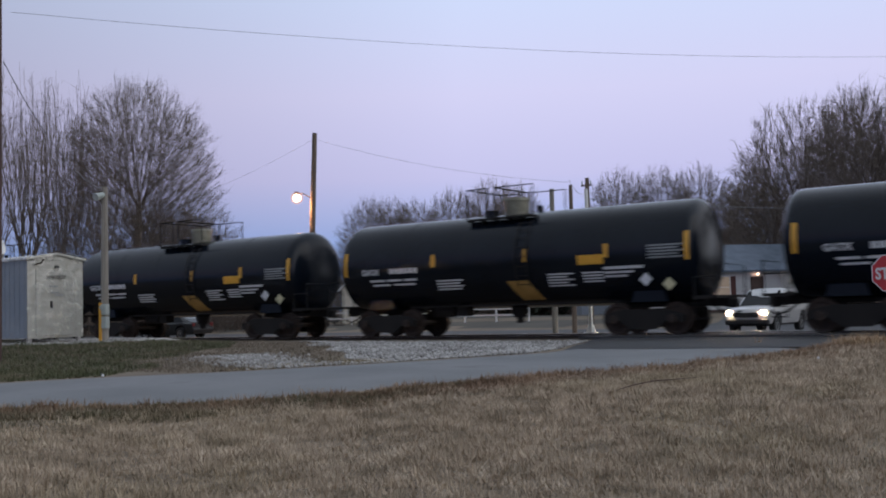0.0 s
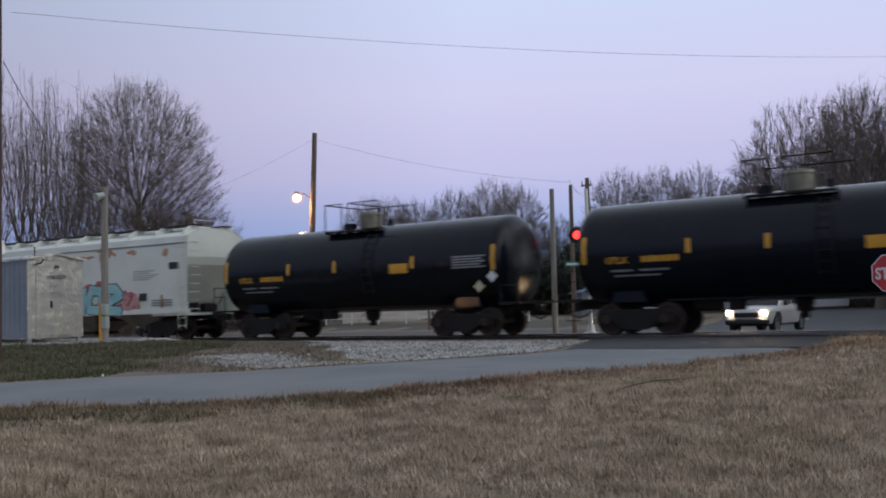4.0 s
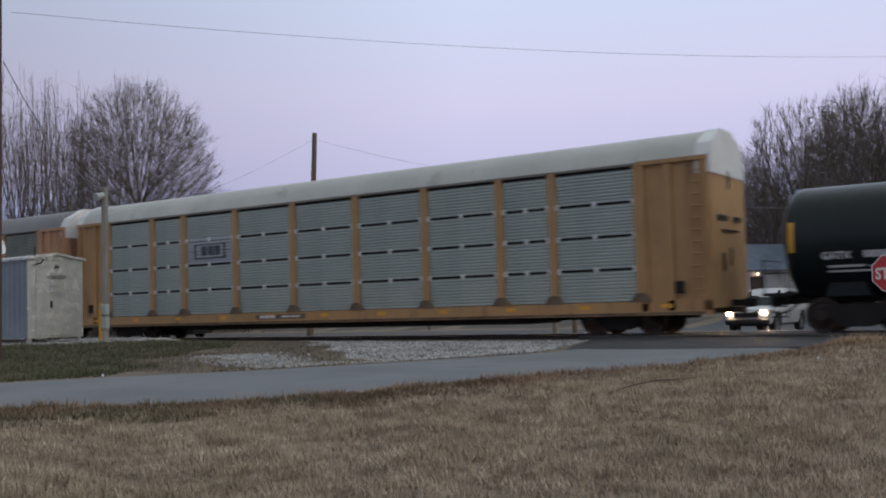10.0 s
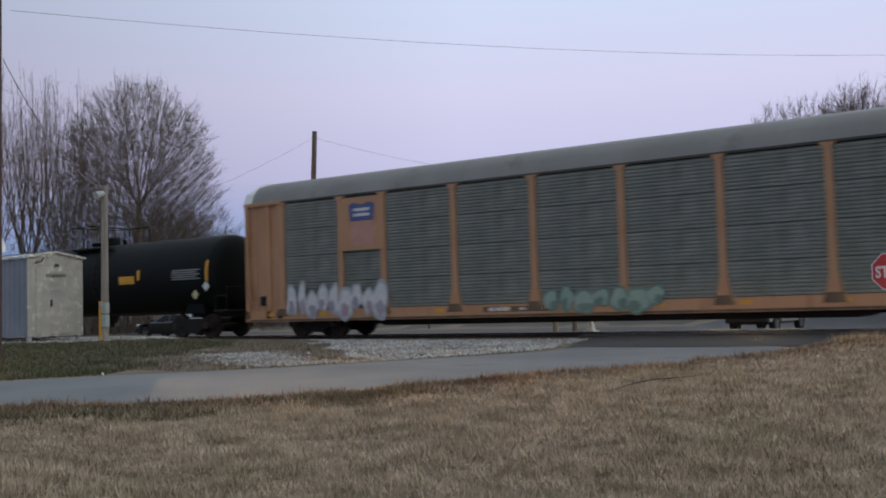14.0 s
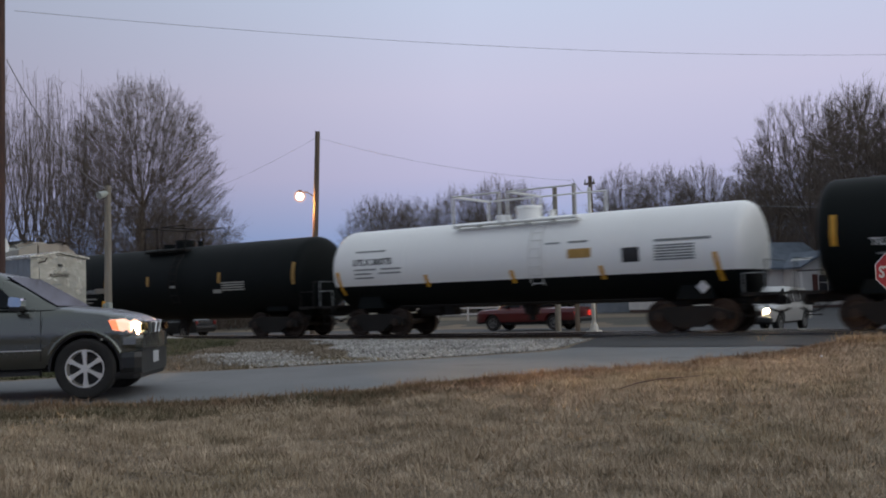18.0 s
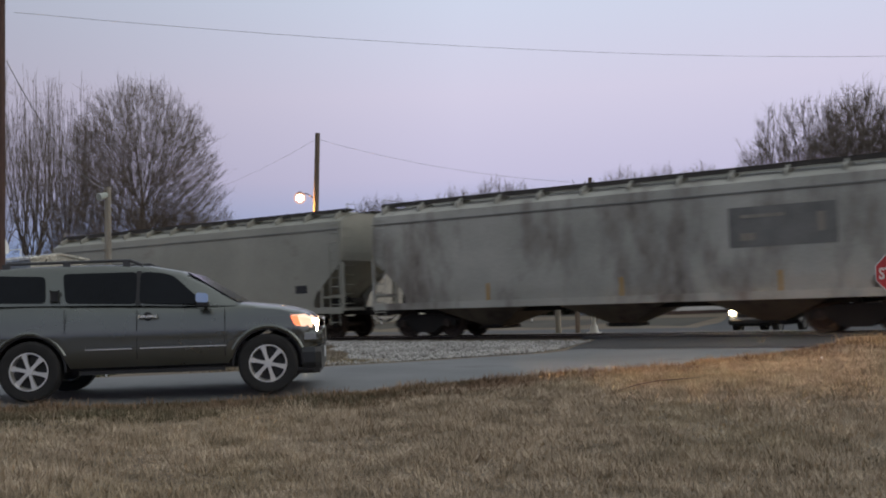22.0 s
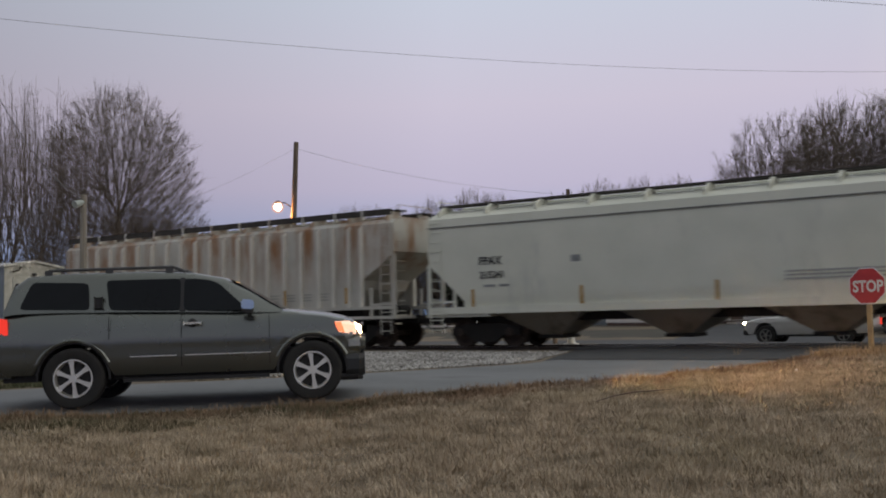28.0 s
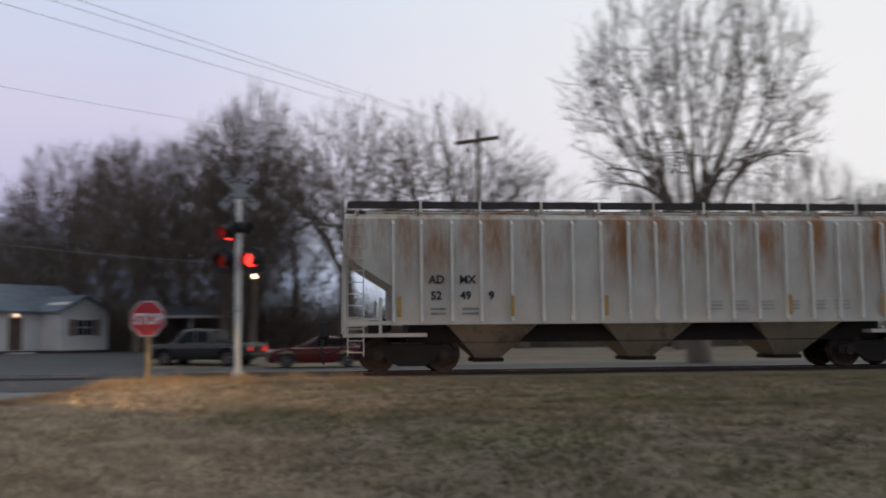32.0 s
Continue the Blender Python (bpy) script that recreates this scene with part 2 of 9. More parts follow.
M["shed"] = mat("silver_painted_shed", (0.50, 0.495, 0.43), (0.66, 0.65, 0.58), 0.26, 0.45, 3.2, 7, 1.1, stain=(0.40, 0.385, 0.33), stain_amt=0.30, stain_scale=3)
M["shed_side"] = mat("blue_grey_steel_sheet", (0.20, 0.235, 0.27), (0.27, 0.30, 0.335), 0.5, 0.15, 1.5, 20, 0.1)
M["concrete"] = mat("pale_concrete", (0.40, 0.39, 0.37), (0.52, 0.51, 0.48), 0.9, 0, 1.5, 40, 0.2)

M["rust_spot"] = mat("orange_rust", (0.42, 0.17, 0.06), (0.50, 0.36, 0.26), 0.8, 0, 3, 30, 0.2)
M["faded_panel"] = mat("faded_dark_panel", (0.13, 0.13, 0.12), (0.21, 0.205, 0.19), 0.6, 0, 1.2, 20, 0.05)
M["spray_red"] = mat("red_spray_paint", (0.42, 0.05, 0.07), (0.50, 0.14, 0.15), 0.6, 0, 4, 40, 0.0)
M["spray_pink"] = mat("washed_pink_spray_paint", (0.48, 0.22, 0.22), (0.55, 0.34, 0.32), 0.6, 0, 4, 40, 0.0)
M["spray_dark"] = mat("dark_spray_paint", (0.03, 0.035, 0.05), (0.08, 0.09, 0.11), 0.6, 0, 4, 40, 0.0)
M["spray_teal"] = mat("turquoise_spray_paint", (0.24, 0.52, 0.54), (0.36, 0.62, 0.62), 0.6, 0, 2, 40, 0.0)
M["spray_pale"] = mat("pale_grey_spray_paint", (0.36, 0.38, 0.42), (0.46, 0.48, 0.50), 0.6, 0, 2, 40, 0.0)
M["spray_haze"] = mat("grey_lilac_spray_paint", (0.30, 0.29, 0.34), (0.40, 0.37, 0.42), 0.6, 0, 2, 40, 0.0)
M["spray_mint"] = mat("mint_spray_paint", (0.24, 0.34, 0.29), (0.32, 0.42, 0.36), 0.6, 0, 2, 40, 0.0)
M["spray_mint_dark"] = mat("dark_mint_spray_paint", (0.12, 0.20, 0.17), (0.18, 0.26, 0.22), 0.6, 0, 2, 40, 0.0)
M["emblem_blue"] = mat("blue_emblem_paint", (0.05, 0.08, 0.22), (0.09, 0.12, 0.28), 0.5, 0, 2, 40, 0.0)
M["sodium"] = glow_mat("glowing_sodium_bulb", (1.0, 0.62, 0.44), 14.0, (0.0, 0.0, 0.0))
# the globe's faint glow stands in for the glare round the bulb
M["sodium_halo"] = bpy.data.materials.new("halo_glow_globe")
M["sodium_halo"].use_nodes = True
gn, gl = M["sodium_halo"].node_tree.nodes, M["sodium_halo"].node_tree.links
gn.clear()
g_out, g_mix, g_em, g_tr = gn.new("ShaderNodeOutputMaterial"), gn.new("ShaderNodeMixShader"), gn.new("ShaderNodeEmission"), gn.new("ShaderNodeBsdfTransparent")
g_em.inputs["Color"].default_value, g_em.inputs["Strength"].default_value = (1.0, 0.52, 0.40, 1), 1.15
g_mix.inputs[0].default_value = 0.34
gl.new(g_tr.outputs[0], g_mix.inputs[1])
gl.new(g_em.outputs[0], g_mix.inputs[2])
gl.new(g_mix.outputs[0], g_out.inputs[0])
M["signal_red"] = glow_mat("lit_red_lens", (1.0, 0.035, 0.03), 4.0, (0.4, 0.01, 0.01))
M["signal_dim"] = glow_mat("dim_red_lens", (1.0, 0.05, 0.03), 0.10, (0.25, 0.01, 0.01))
M["pale_gravel"] = mat("pale_crushed_stone", (0.36, 0.345, 0.32), (0.52, 0.50, 0.47), 0.95, 0, 2, 25, 0.8)


# ---- mesh helpers ----
def box(bm, x0, x1, y0, y1, z0, z1, bevel=0.0):
    r = bmesh.ops.create_cube(bm, size=1.0)
    vs = r["verts"]
    for v in vs:
        v.co = Vector((x0 + (v.co.x + 0.5) * (x1 - x0), y0 + (v.co.y + 0.5) * (y1 - y0), z0 + (v.co.z + 0.5) * (z1 - z0)))
    if bevel:
        es = list({e for v in vs for e in v.link_edges})
        bmesh.ops.bevel(bm, geom=es, offset=bevel, segments=1, affect="EDGES")
    return bm


def tube(bm, a, b, r0, r1=None, n=10, cap=True):
    """A tapered round bar from a to b."""
    r1 = r0 if r1 is None else r1
    a, b = Vector(a), Vector(b)
    d = b - a
    q = d.to_track_quat("Z", "Y").to_matrix()
    ra = [bm.verts.new(a + q @ Vector((r0 * math.cos(2 * math.pi * i / n), r0 * math.sin(2 * math.pi * i / n), 0))) for i in range(n)]
    rb = [bm.verts.new(b + q @ Vector((r1 * math.cos(2 * math.pi * i / n), r1 * math.sin(2 * math.pi * i / n), 0))) for i in range(n)]
    for i in range(n):
        bm.faces.new((ra[i], ra[(i + 1) % n], rb[(i + 1) % n], rb[i]))
    if cap:
        bm.faces.new(ra[::-1])
        bm.faces.new(rb)
    return bm


def rod(bm, pts, r, n=6):
    """One bent round bar through the points."""
    P = [Vector(p) for p in pts]
    D = [(b - a).normalized() for a, b in zip(P, P[1:])]
    T = [D[0]] + [(a + b).normalized() if (a + b).length > 0.1 else b for a, b in zip(D, D[1:])] + [D[-1]]
    u = T[0].cross(Vector((0, 0, 1)) if abs(T[0].z) < 0.9 else Vector((1, 0, 0))).normalized()
    rings = []
    for p, t in zip(P, T):
        u = (u - t * u.dot(t)).normalized()
        v = t.cross(u)
        rings.append([p + (u * math.cos(2 * math.pi * k / n) + v * math.sin(2 * math.pi * k / n)) * r for k in range(n)])
    return loft(bm, rings)


def loft(bm, rings, close=True, caps=True):
    """Skins rings of equally many points."""
    vs = [[bm.verts.new(p) for p in ring] for ring in rings]
    n = len(vs[0])
    for a, b in zip(vs, vs[1:]):
        for i in range(n if close else n - 1):
            j = (i + 1) % n
            bm.faces.new((a[i], a[j], b[j], b[i]))
    if caps and close:
        bm.faces.new(vs[0][::-1])
        bm.faces.new(vs[-1])
    return bm


def prism_y(bm, outline, y0, y1):
    """An outline in x, z, drawn out along y."""
    return loft(bm, [[(x, y0, z) for x, z in outline], [(x, y1, z) for x, z in outline]])


def prism_x(bm, outline, x0, x1):
    """An outline in y, z, drawn out along x."""
    return loft(bm, [[(x0, y, z) for y, z in outline], [(x1, y, z) for y, z in outline]])


def mesh(name, bm, material, smooth=False, angle=40):
    bmesh.ops.recalc_face_normals(bm, faces=bm.faces)
    me = bpy.data.meshes.new(name)
    bm.to_mesh(me)
    bm.free()
    me.materials.append(material)
    if smooth:
        me.shade_smooth()
        me.set_sharp_from_angle(angle=radians(angle))
    return me


def part(name, bm, material, parent, label="", smooth=False, at=None, angle=40):
    me = bm if isinstance(bm, bpy.types.Mesh) else mesh(name, bm, material, smooth, angle)
    ob = new(name, me)
    ob.parent = parent
    if at is not None:
        ob.matrix_basis = at
    if label:
        ob["label"] = label
    return ob


def thing(name, label, category, at=None, group="", kind=""):
    ob = tagged(new(name), label, category, group, kind)
    if at is not None:
        ob.matrix_basis = at
    return ob


def single(name, bm, material, label, category="", kind="", smooth=False, at=None, group="", angle=40):
    ob = tagged(new(name, mesh(name, bm, material, smooth, angle)), label, category, group, kind)
    if at is not None:
        ob.matrix_basis = at
    return ob


def B():
    return bmesh.new()


def text_mesh(name, body, size, material, depth=0.004):
    cu = bpy.data.curves.new(name, "FONT")
    cu.body, cu.size, cu.extrude, cu.resolution_u, cu.offset = body, size, depth, 3, 0.03 * size
    tmp = new("tmp_text", cu)
    dg = bpy.context.evaluated_depsgraph_get()
    dg.update()
    me = bpy.data.meshes.new_from_object(tmp.evaluated_get(dg))
    bpy.data.objects.remove(tmp)
    me.name = name
    me.materials.clear()
    me.materials.append(material)
    return me


# ---- the ground ----
def smooth(a, b, v):
    v = min(1, max(0, (v - a) / (b - a)))
    return v * v * (3 - 2 * v)


def gz(x, y):
    """Height of the ground: a lawn that dips towards the south, a bank by the shed, a hollow beyond the track."""
    z = -0.10
    z -= 0.40 * smooth(15, 26, -y) * smooth(-13, -6, x + 0.55 * (y + 20))
    z -= 0.06 * smooth(16.5, 20.5, -y)
    z += 0.33 * math.exp(-((x + 29) / 7.0) ** 2 - ((y + 8.5) / 4.5) ** 2)
    z += 0.12 * math.exp(-((x + 1.5) / 5.0) ** 2 - ((y + 7.0) / 3.0) ** 2)
    z -= 0.32 * smooth(4, 10, y) * (1 - smooth(18, 32, y))
    z += 0.2 * smooth(20, 34, y)
    return z


def sheet(name, xs, ys, material, lift=0.0, cut=None):
    verts = [(x, y, gz(x, y) + lift) for y in ys for x in xs]
    nx = len(xs)
    faces = []
    for j in range(len(ys) - 1):
        for i in range(nx - 1):
            if cut is None or cut(0.5 * (xs[i] + xs[i + 1]), 0.5 * (ys[j] + ys[j + 1])):
                faces.append((j * nx + i, j * nx + i + 1, (j + 1) * nx + i + 1, (j + 1) * nx + i))
    me = bpy.data.meshes.new(name)
    me.from_pydata(verts, [], faces)
    me.materials.append(material)
    me.shade_smooth()
    return me


def steps(*stops):
    out = [stops[0][0]]
    for (a, d), (b, _) in zip(stops, stops[1:]):
        n = max(1, round((b - a) / d))
        out += [a + (b - a) * (i + 1) / n for i in range(n)]
    return out


XS = steps((-2500, 400), (-500, 60), (-80, 4), (-40, 0.6), (25, 5), (80, 60), (500, 400), (2500, 1))
YS = steps((-2500, 400), (-500, 60), (-80, 4), (-32, 0.6), (22, 4), (80, 60), (500, 400), (2500, 1))
ground = tagged(new("ground", sheet("ground", XS, YS, M["dead_ground"])), "dormant brown lawn and bare winter ground round the crossing", "ground", kind="structure")


def ribbon(name, rows, material, lift, label, category):
    """A strip through rows of (left x, y, right x, y), draped on the ground."""
    verts, faces, n = [], [], 8
    fine = []
    for a, b in zip(rows, rows[1:]):
        k = max(2, int(math.hypot(b[0] - a[0], b[1] - a[1]) / 0.7))
        fine += [[p + (q - p) * i / k for p, q in zip(a, b)] for i in range(k)]
    fine.append(list(rows[-1]))
    for j, (ax, ay, bx, by) in enumerate(fine):
        for i in range(n + 1):
            f = i / n
            wob = 0.10 * noise.noise((j * 0.35, 7.0 if i == 0 else 31.0, 0)) if i in (0, n) else 0
            f2 = f + wob * 0.25
            x, y = ax + (bx - ax) * f2, ay + (by - ay) * f2
            edge = -0.05 if i in (0, n) else 0.0
            verts.append((x, y, gz(x, y) + lift + edge))
    for j in range(len(fine) - 1):
        for i in range(n):
            a = j * (n + 1) + i
            faces.append((a, a + 1, a + n + 2, a + n + 1))
    me = bpy.data.meshes.new(name)
    me.from_pydata(verts, [], faces)
    me.materials.append(material)
    me.shade_smooth()
    return tagged(new(name, me), label, category, kind="structure")


ROAD = [(-75, -62.5, -70, -67), (-40, -36.2, -35.2, -40.4), (-22, -22.2, -17.6, -25.4), (-16.3, -17.9, -11.9, -20.8), (-13.7, -14.9, -8.5, -17.5),
        (-12.1, -11.9, -6.3, -13.6), (-10.7, -8.8, -5.0, -9.1), (-11.2, -5.6, -4.3, -5.6)]
road = ribbon("road", ROAD, M["asphalt"], 0.03, "worn grey asphalt lane curving up to the level crossing", "road")
crossing = ribbon("crossing_apron", [(-10.75, -7.5, -4.4, -8.3), (-11.5, -5.6, -4.0, -5.6), (-12.3, -3.2, -4.0, -3.2), (-12.9, -1.55, -4.2, -1.55)], M["dark_asphalt"], 0.042, "dark asphalt apron rising to the rails", "road")
far_road = ribbon("far_road", [(-13.6, 1.55, -4.4, 1.55), (-15.4, 6, -5.8, 6), (-17.5, 14, -7.0, 14), (-19, 30, -9.0, 30), (-21, 60, -11, 60), (-24, 120, -14, 120)], M["street_asphalt"], 0.03, "grey asphalt road beyond the crossing", "road")
street = ribbon("cross_street", [(-160, 20, -160, 13), (-30, 20, -30, 13), (10, 20, 10, 13), (160, 20, 160, 13)], M["street_asphalt"], 0.02, "grey side street beyond the track", "road")

far_verge = ribbon("far_verge", [(-120, 12.6, -120, 3.4), (-60, 12.6, -60, 3.4), (-30, 12.6, -30, 3.4), (-16.4, 12.6, -14.4, 3.4)], M["far_turf"], 0.012, "dull brown-grey turf between the track and the side street", "ground")

far_lot = ribbon("far_lot", [(-160, 74, -160, 20.3), (-60, 74, -60, 20.3), (-30, 74, -30, 20.3), (-21.5, 74, -18.6, 20.3)], M["far_turf"], 0.012, "dull brown-grey turf of the lots beyond the side street", "ground")

# ---- the track ----
bm = B()
loft(bm, [[(x, -2.9, -0.16), (x, -1.75, -0.155), (x, -1.45, -0.20), (x, 1.45, -0.20), (x, 1.75, -0.155), (x, 2.9, -0.16), (x, 2.9, -0.4), (x, -2.9, -0.4)] for x in np.linspace(-260, 200, 47)])
ballast = single("ballast_bed", bm, M["gravel_bed"], "grey stone ballast bed under the rails", "ballast", "structure")
RAIL_PROFILE = [(-0.075, -0.175), (0.075, -0.175), (0.075, -0.16), (0.012, -0.14), (0.012, -0.045), (0.036, -0.035), (0.036, 0.0), (-0.036, 0.0), (-0.036, -0.035), (-0.012, -0.045), (-0.012, -0.14), (-0.075, -0.16)]
for y in (-0.755, 0.755):
    r = thing("rail", "rusty steel rail with a polished running surface", "rail", group="rails of the track", kind="structure")
    bm = B()
    prism_x(bm, [(y + a, b) for a, b in RAIL_PROFILE], -260, 200)
    part("rail_web", bm, M["rail"], r)
    bm = B()
    box(bm, -260, 200, y - 0.03, y + 0.03, 0.0005, 0.003)
    part("running_surface", bm, M["railtop"], r, "polished steel running surface")

# ---- the train ----
WHEEL_R = 0.46
bm = B()
for s in (-1, 1):
    ring = [(0.0, 0.10), (0.33, 0.10), (0.36, 0.135), (WHEEL_R, 0.14), (WHEEL_R, 0.0), (WHEEL_R + 0.028, -0.02), (WHEEL_R + 0.02, -0.035), (0.36, -0.03), (0.33, 0.03), (0.10, 0.05), (0.0, 0.05)]
    rings = []
    for r_, w_ in ring:
        rings.append([(r_ * math.cos(a), s * (0.70 + w_), r_ * math.sin(a)) for a in np.linspace(0, 2 * math.pi, 25)[:-1]] if r_ > 0 else None)
    rings = [q for q in rings if q]
    loft(bm, rings, caps=True)
    for k in range(6):
        a = k * math.pi / 3
        box(bm, 0.2 * math.cos(a) - 0.035, 0.2 * math.cos(a) + 0.035, s * 0.795, s * 0.81, 0.2 * math.sin(a) - 0.035, 0.2 * math.sin(a) + 0.035)
tube(bm, (0, -0.95, 0), (0, 0.95, 0), 0.085, 0.085, 12)
WHEELSET = mesh("wheelset", bm, M["steel"], True)
bm = B()
SIDE = [(-1.22, 0.36), (-1.22, 0.56), (-1.02, 0.64), (-0.55, 0.74), (0.55, 0.74), (1.02, 0.64), (1.22, 0.56), (1.22, 0.36), (1.05, 0.36), (1.0, 0.46), (0.86, 0.48),
        (0.45, 0.22), (0.36, 0.16), (-0.36, 0.16), (-0.45, 0.22), (-0.86, 0.48), (-1.0, 0.46), (-1.05, 0.36)]
for s in (-1, 1):
    prism_y(bm, SIDE, s * 0.93, s * 1.10)
    for x in (-0.64, 0.64):
        prism_y(bm, [(x - 0.12, 0.4), (x + 0.12, 0.4), (x + 0.2, 0.58), (x - 0.2, 0.58)], s * 1.09, s * 1.115)
box(bm, -0.16, 0.16, -1.05, 1.05, 0.42, 0.70, 0.03)
TRUCK = mesh("truck_frame", bm, M["under"])
bm = B()
for k in range(3):
    for h in range(5):
        tube(bm, (-0.2 + k * 0.2, 0, 0.22 + h * 0.05), (-0.2 + k * 0.2, 0, 0.245 + h * 0.05), 0.075, 0.075, 8)
SPRINGS = mesh("spring_nest", bm, M["steel"])
bm = B()
tube(bm, (0, 0, 0), (0, 0.06, 0), 0.13, 0.13, 12)
tube(bm, (0, 0.05, 0), (0, 0.075, 0), 0.05, 0.05, 8)
BEARING = mesh("bearing_cap", bm, M["steel"])
bm = B()
box(bm, 0, 0.62, -0.09, 0.09, 0.76, 0.94, 0.02)
box(bm, 0.5, 0.82, -0.17, 0.13, 0.72, 0.98, 0.04)
COUPLER = mesh("coupler", bm, M["under"])
bm = B()
rod(bm, [(0, 0.3, 0.8), (0.25, 0.32, 0.6), (0.55, 0.28, 0.5), (0.8, 0.25, 0.62)], 0.03)
HOSE = mesh("brake_hose", bm, M["black_plastic"])

CARS = []          # car, wheelsets, front, rear


def make_car(name, label, front, rear, group, truck_in=1.75):
    """A freight car; front and rear are its ends at the clip's start, along the track."""
    car = thing(name, label, "railcar", group=group)
    half = (front - rear) / 2
    wheels = []
    for tx in (-half + truck_in, half - truck_in):
        tr = part("truck", TRUCK, None, car, at=pose(tx, 0, 0))
        for ax in (-0.89, 0.89):
            w = part("wheelset", WHEELSET, None, tr, at=pose(ax, 0, WHEEL_R))
            wheels.append((w, ax))
            for s in (-1, 1):
                part("bearing_cap", BEARING, None, tr, at=pose(ax, s * 1.10, WHEEL_R, 0, 0, 0 if s > 0 else 180))
        for s in (-1, 1):
            part("spring_nest", SPRINGS, None, tr, at=pose(0, s * 1.0, 0))
    for s in (-1, 1):
        m = pose(s * (half - 0.12), 0, 0, 0, 0, 0 if s > 0 else 180)
        part("coupler", COUPLER, None, car, at=m)
        part("brake_hose", HOSE, None, car, at=m)
    CARS.append((car, wheels, front, rear))
    return car, half


def label_bars(name, rows, material, parent, label="", y=-1.53, curve=None, block=0.0):
    """Lettering too small to read: rows of plain bars (x0, x1, z, height). block: letter pitch."""
    bm = B()
    for x0, x1, z, h in rows:
        k = max(1, round((x1 - x0) / block)) if block else 1
        for i in range(k):
            a, b = x0 + (x1 - x0) * i / k, x0 + (x1 - x0) * (i + (0.78 if block else 1.0)) / k
            if curve:
                cz, r = curve
                pts = []
                for zz in (z, z + h):
                    dz = zz - cz
                    pts.append((-math.sqrt(max(0.01, r * r - dz * dz)), zz))
                (ya, za), (yb, zb) = pts
                vs = [bm.verts.new(p) for p in ((a, ya - 0.008, za), (b, ya - 0.008, za), (b, yb - 0.008, zb), (a, yb - 0.008, zb), (a, ya + 0.004, za), (b, ya + 0.004, za), (b, yb + 0.004, zb), (a, yb + 0.004, zb))]
                for f in ((0, 1, 2, 3), (0, 4, 5, 1), (1, 5, 6, 2), (2, 6, 7, 3), (3, 7, 4, 0)):
                    bm.faces.new([vs[q] for q in f])
            else:
                box(bm, a, b, y - 0.006, y + 0.004, z, z + h)
    ob = part(name, bm, material, parent, label)
    if len(rows) > 1 or block:
        ob["kind"] = "stuff"
    return ob


def text_on(car, name, body, size, x, z, material, y=-1.56, stretch=1.0):
    me = text_mesh(name, body, size, material)
    return part(name, me, None, car, at=pose(x, y, z, 90, 0, 0) @ Matrix.Diagonal((stretch, 1, 1, 1)))


def tank_shell(half, r, cz, head=0.48, z_lo=None, z_hi=None, n=40):
    """A round tank with domed heads; z_lo, z_hi keep only the band between two heights."""
    bm = B()
    prof = []
    dish = [(0.0, 0.02), (0.03, 0.35), (0.10, 0.62), (0.22, 0.82), (0.38, 0.92), (0.58, 0.972), (0.8, 0.993), (1.0, 1.0)]
    for u, q in dish:
        prof.append((-half + head * u, r * q))
    for i in range(1, 8):
        prof.append((-half + head + (2 * half - 2 * head) * i / 8, r))
    for u, q in dish[::-1]:
        prof.append((half - head * u, r * q))
    loft(bm, [[(x, q * math.sin(t), cz + q * math.cos(t)) for t in np.linspace(0, 2 * math.pi, n + 1)[:-1]] for x, q in prof])
    if z_lo is not None:
        bmesh.ops.bisect_plane(bm, geom=bm.verts[:] + bm.edges[:] + bm.faces[:], plane_co=(0, 0, z_lo), plane_no=(0, 0, 1), clear_inner=True)
    if z_hi is not None:
        bmesh.ops.bisect_plane(bm, geom=bm.verts[:] + bm.edges[:] + bm.faces[:], plane_co=(0, 0, z_hi), plane_no=(0, 0, 1), clear_outer=True)
    return bm


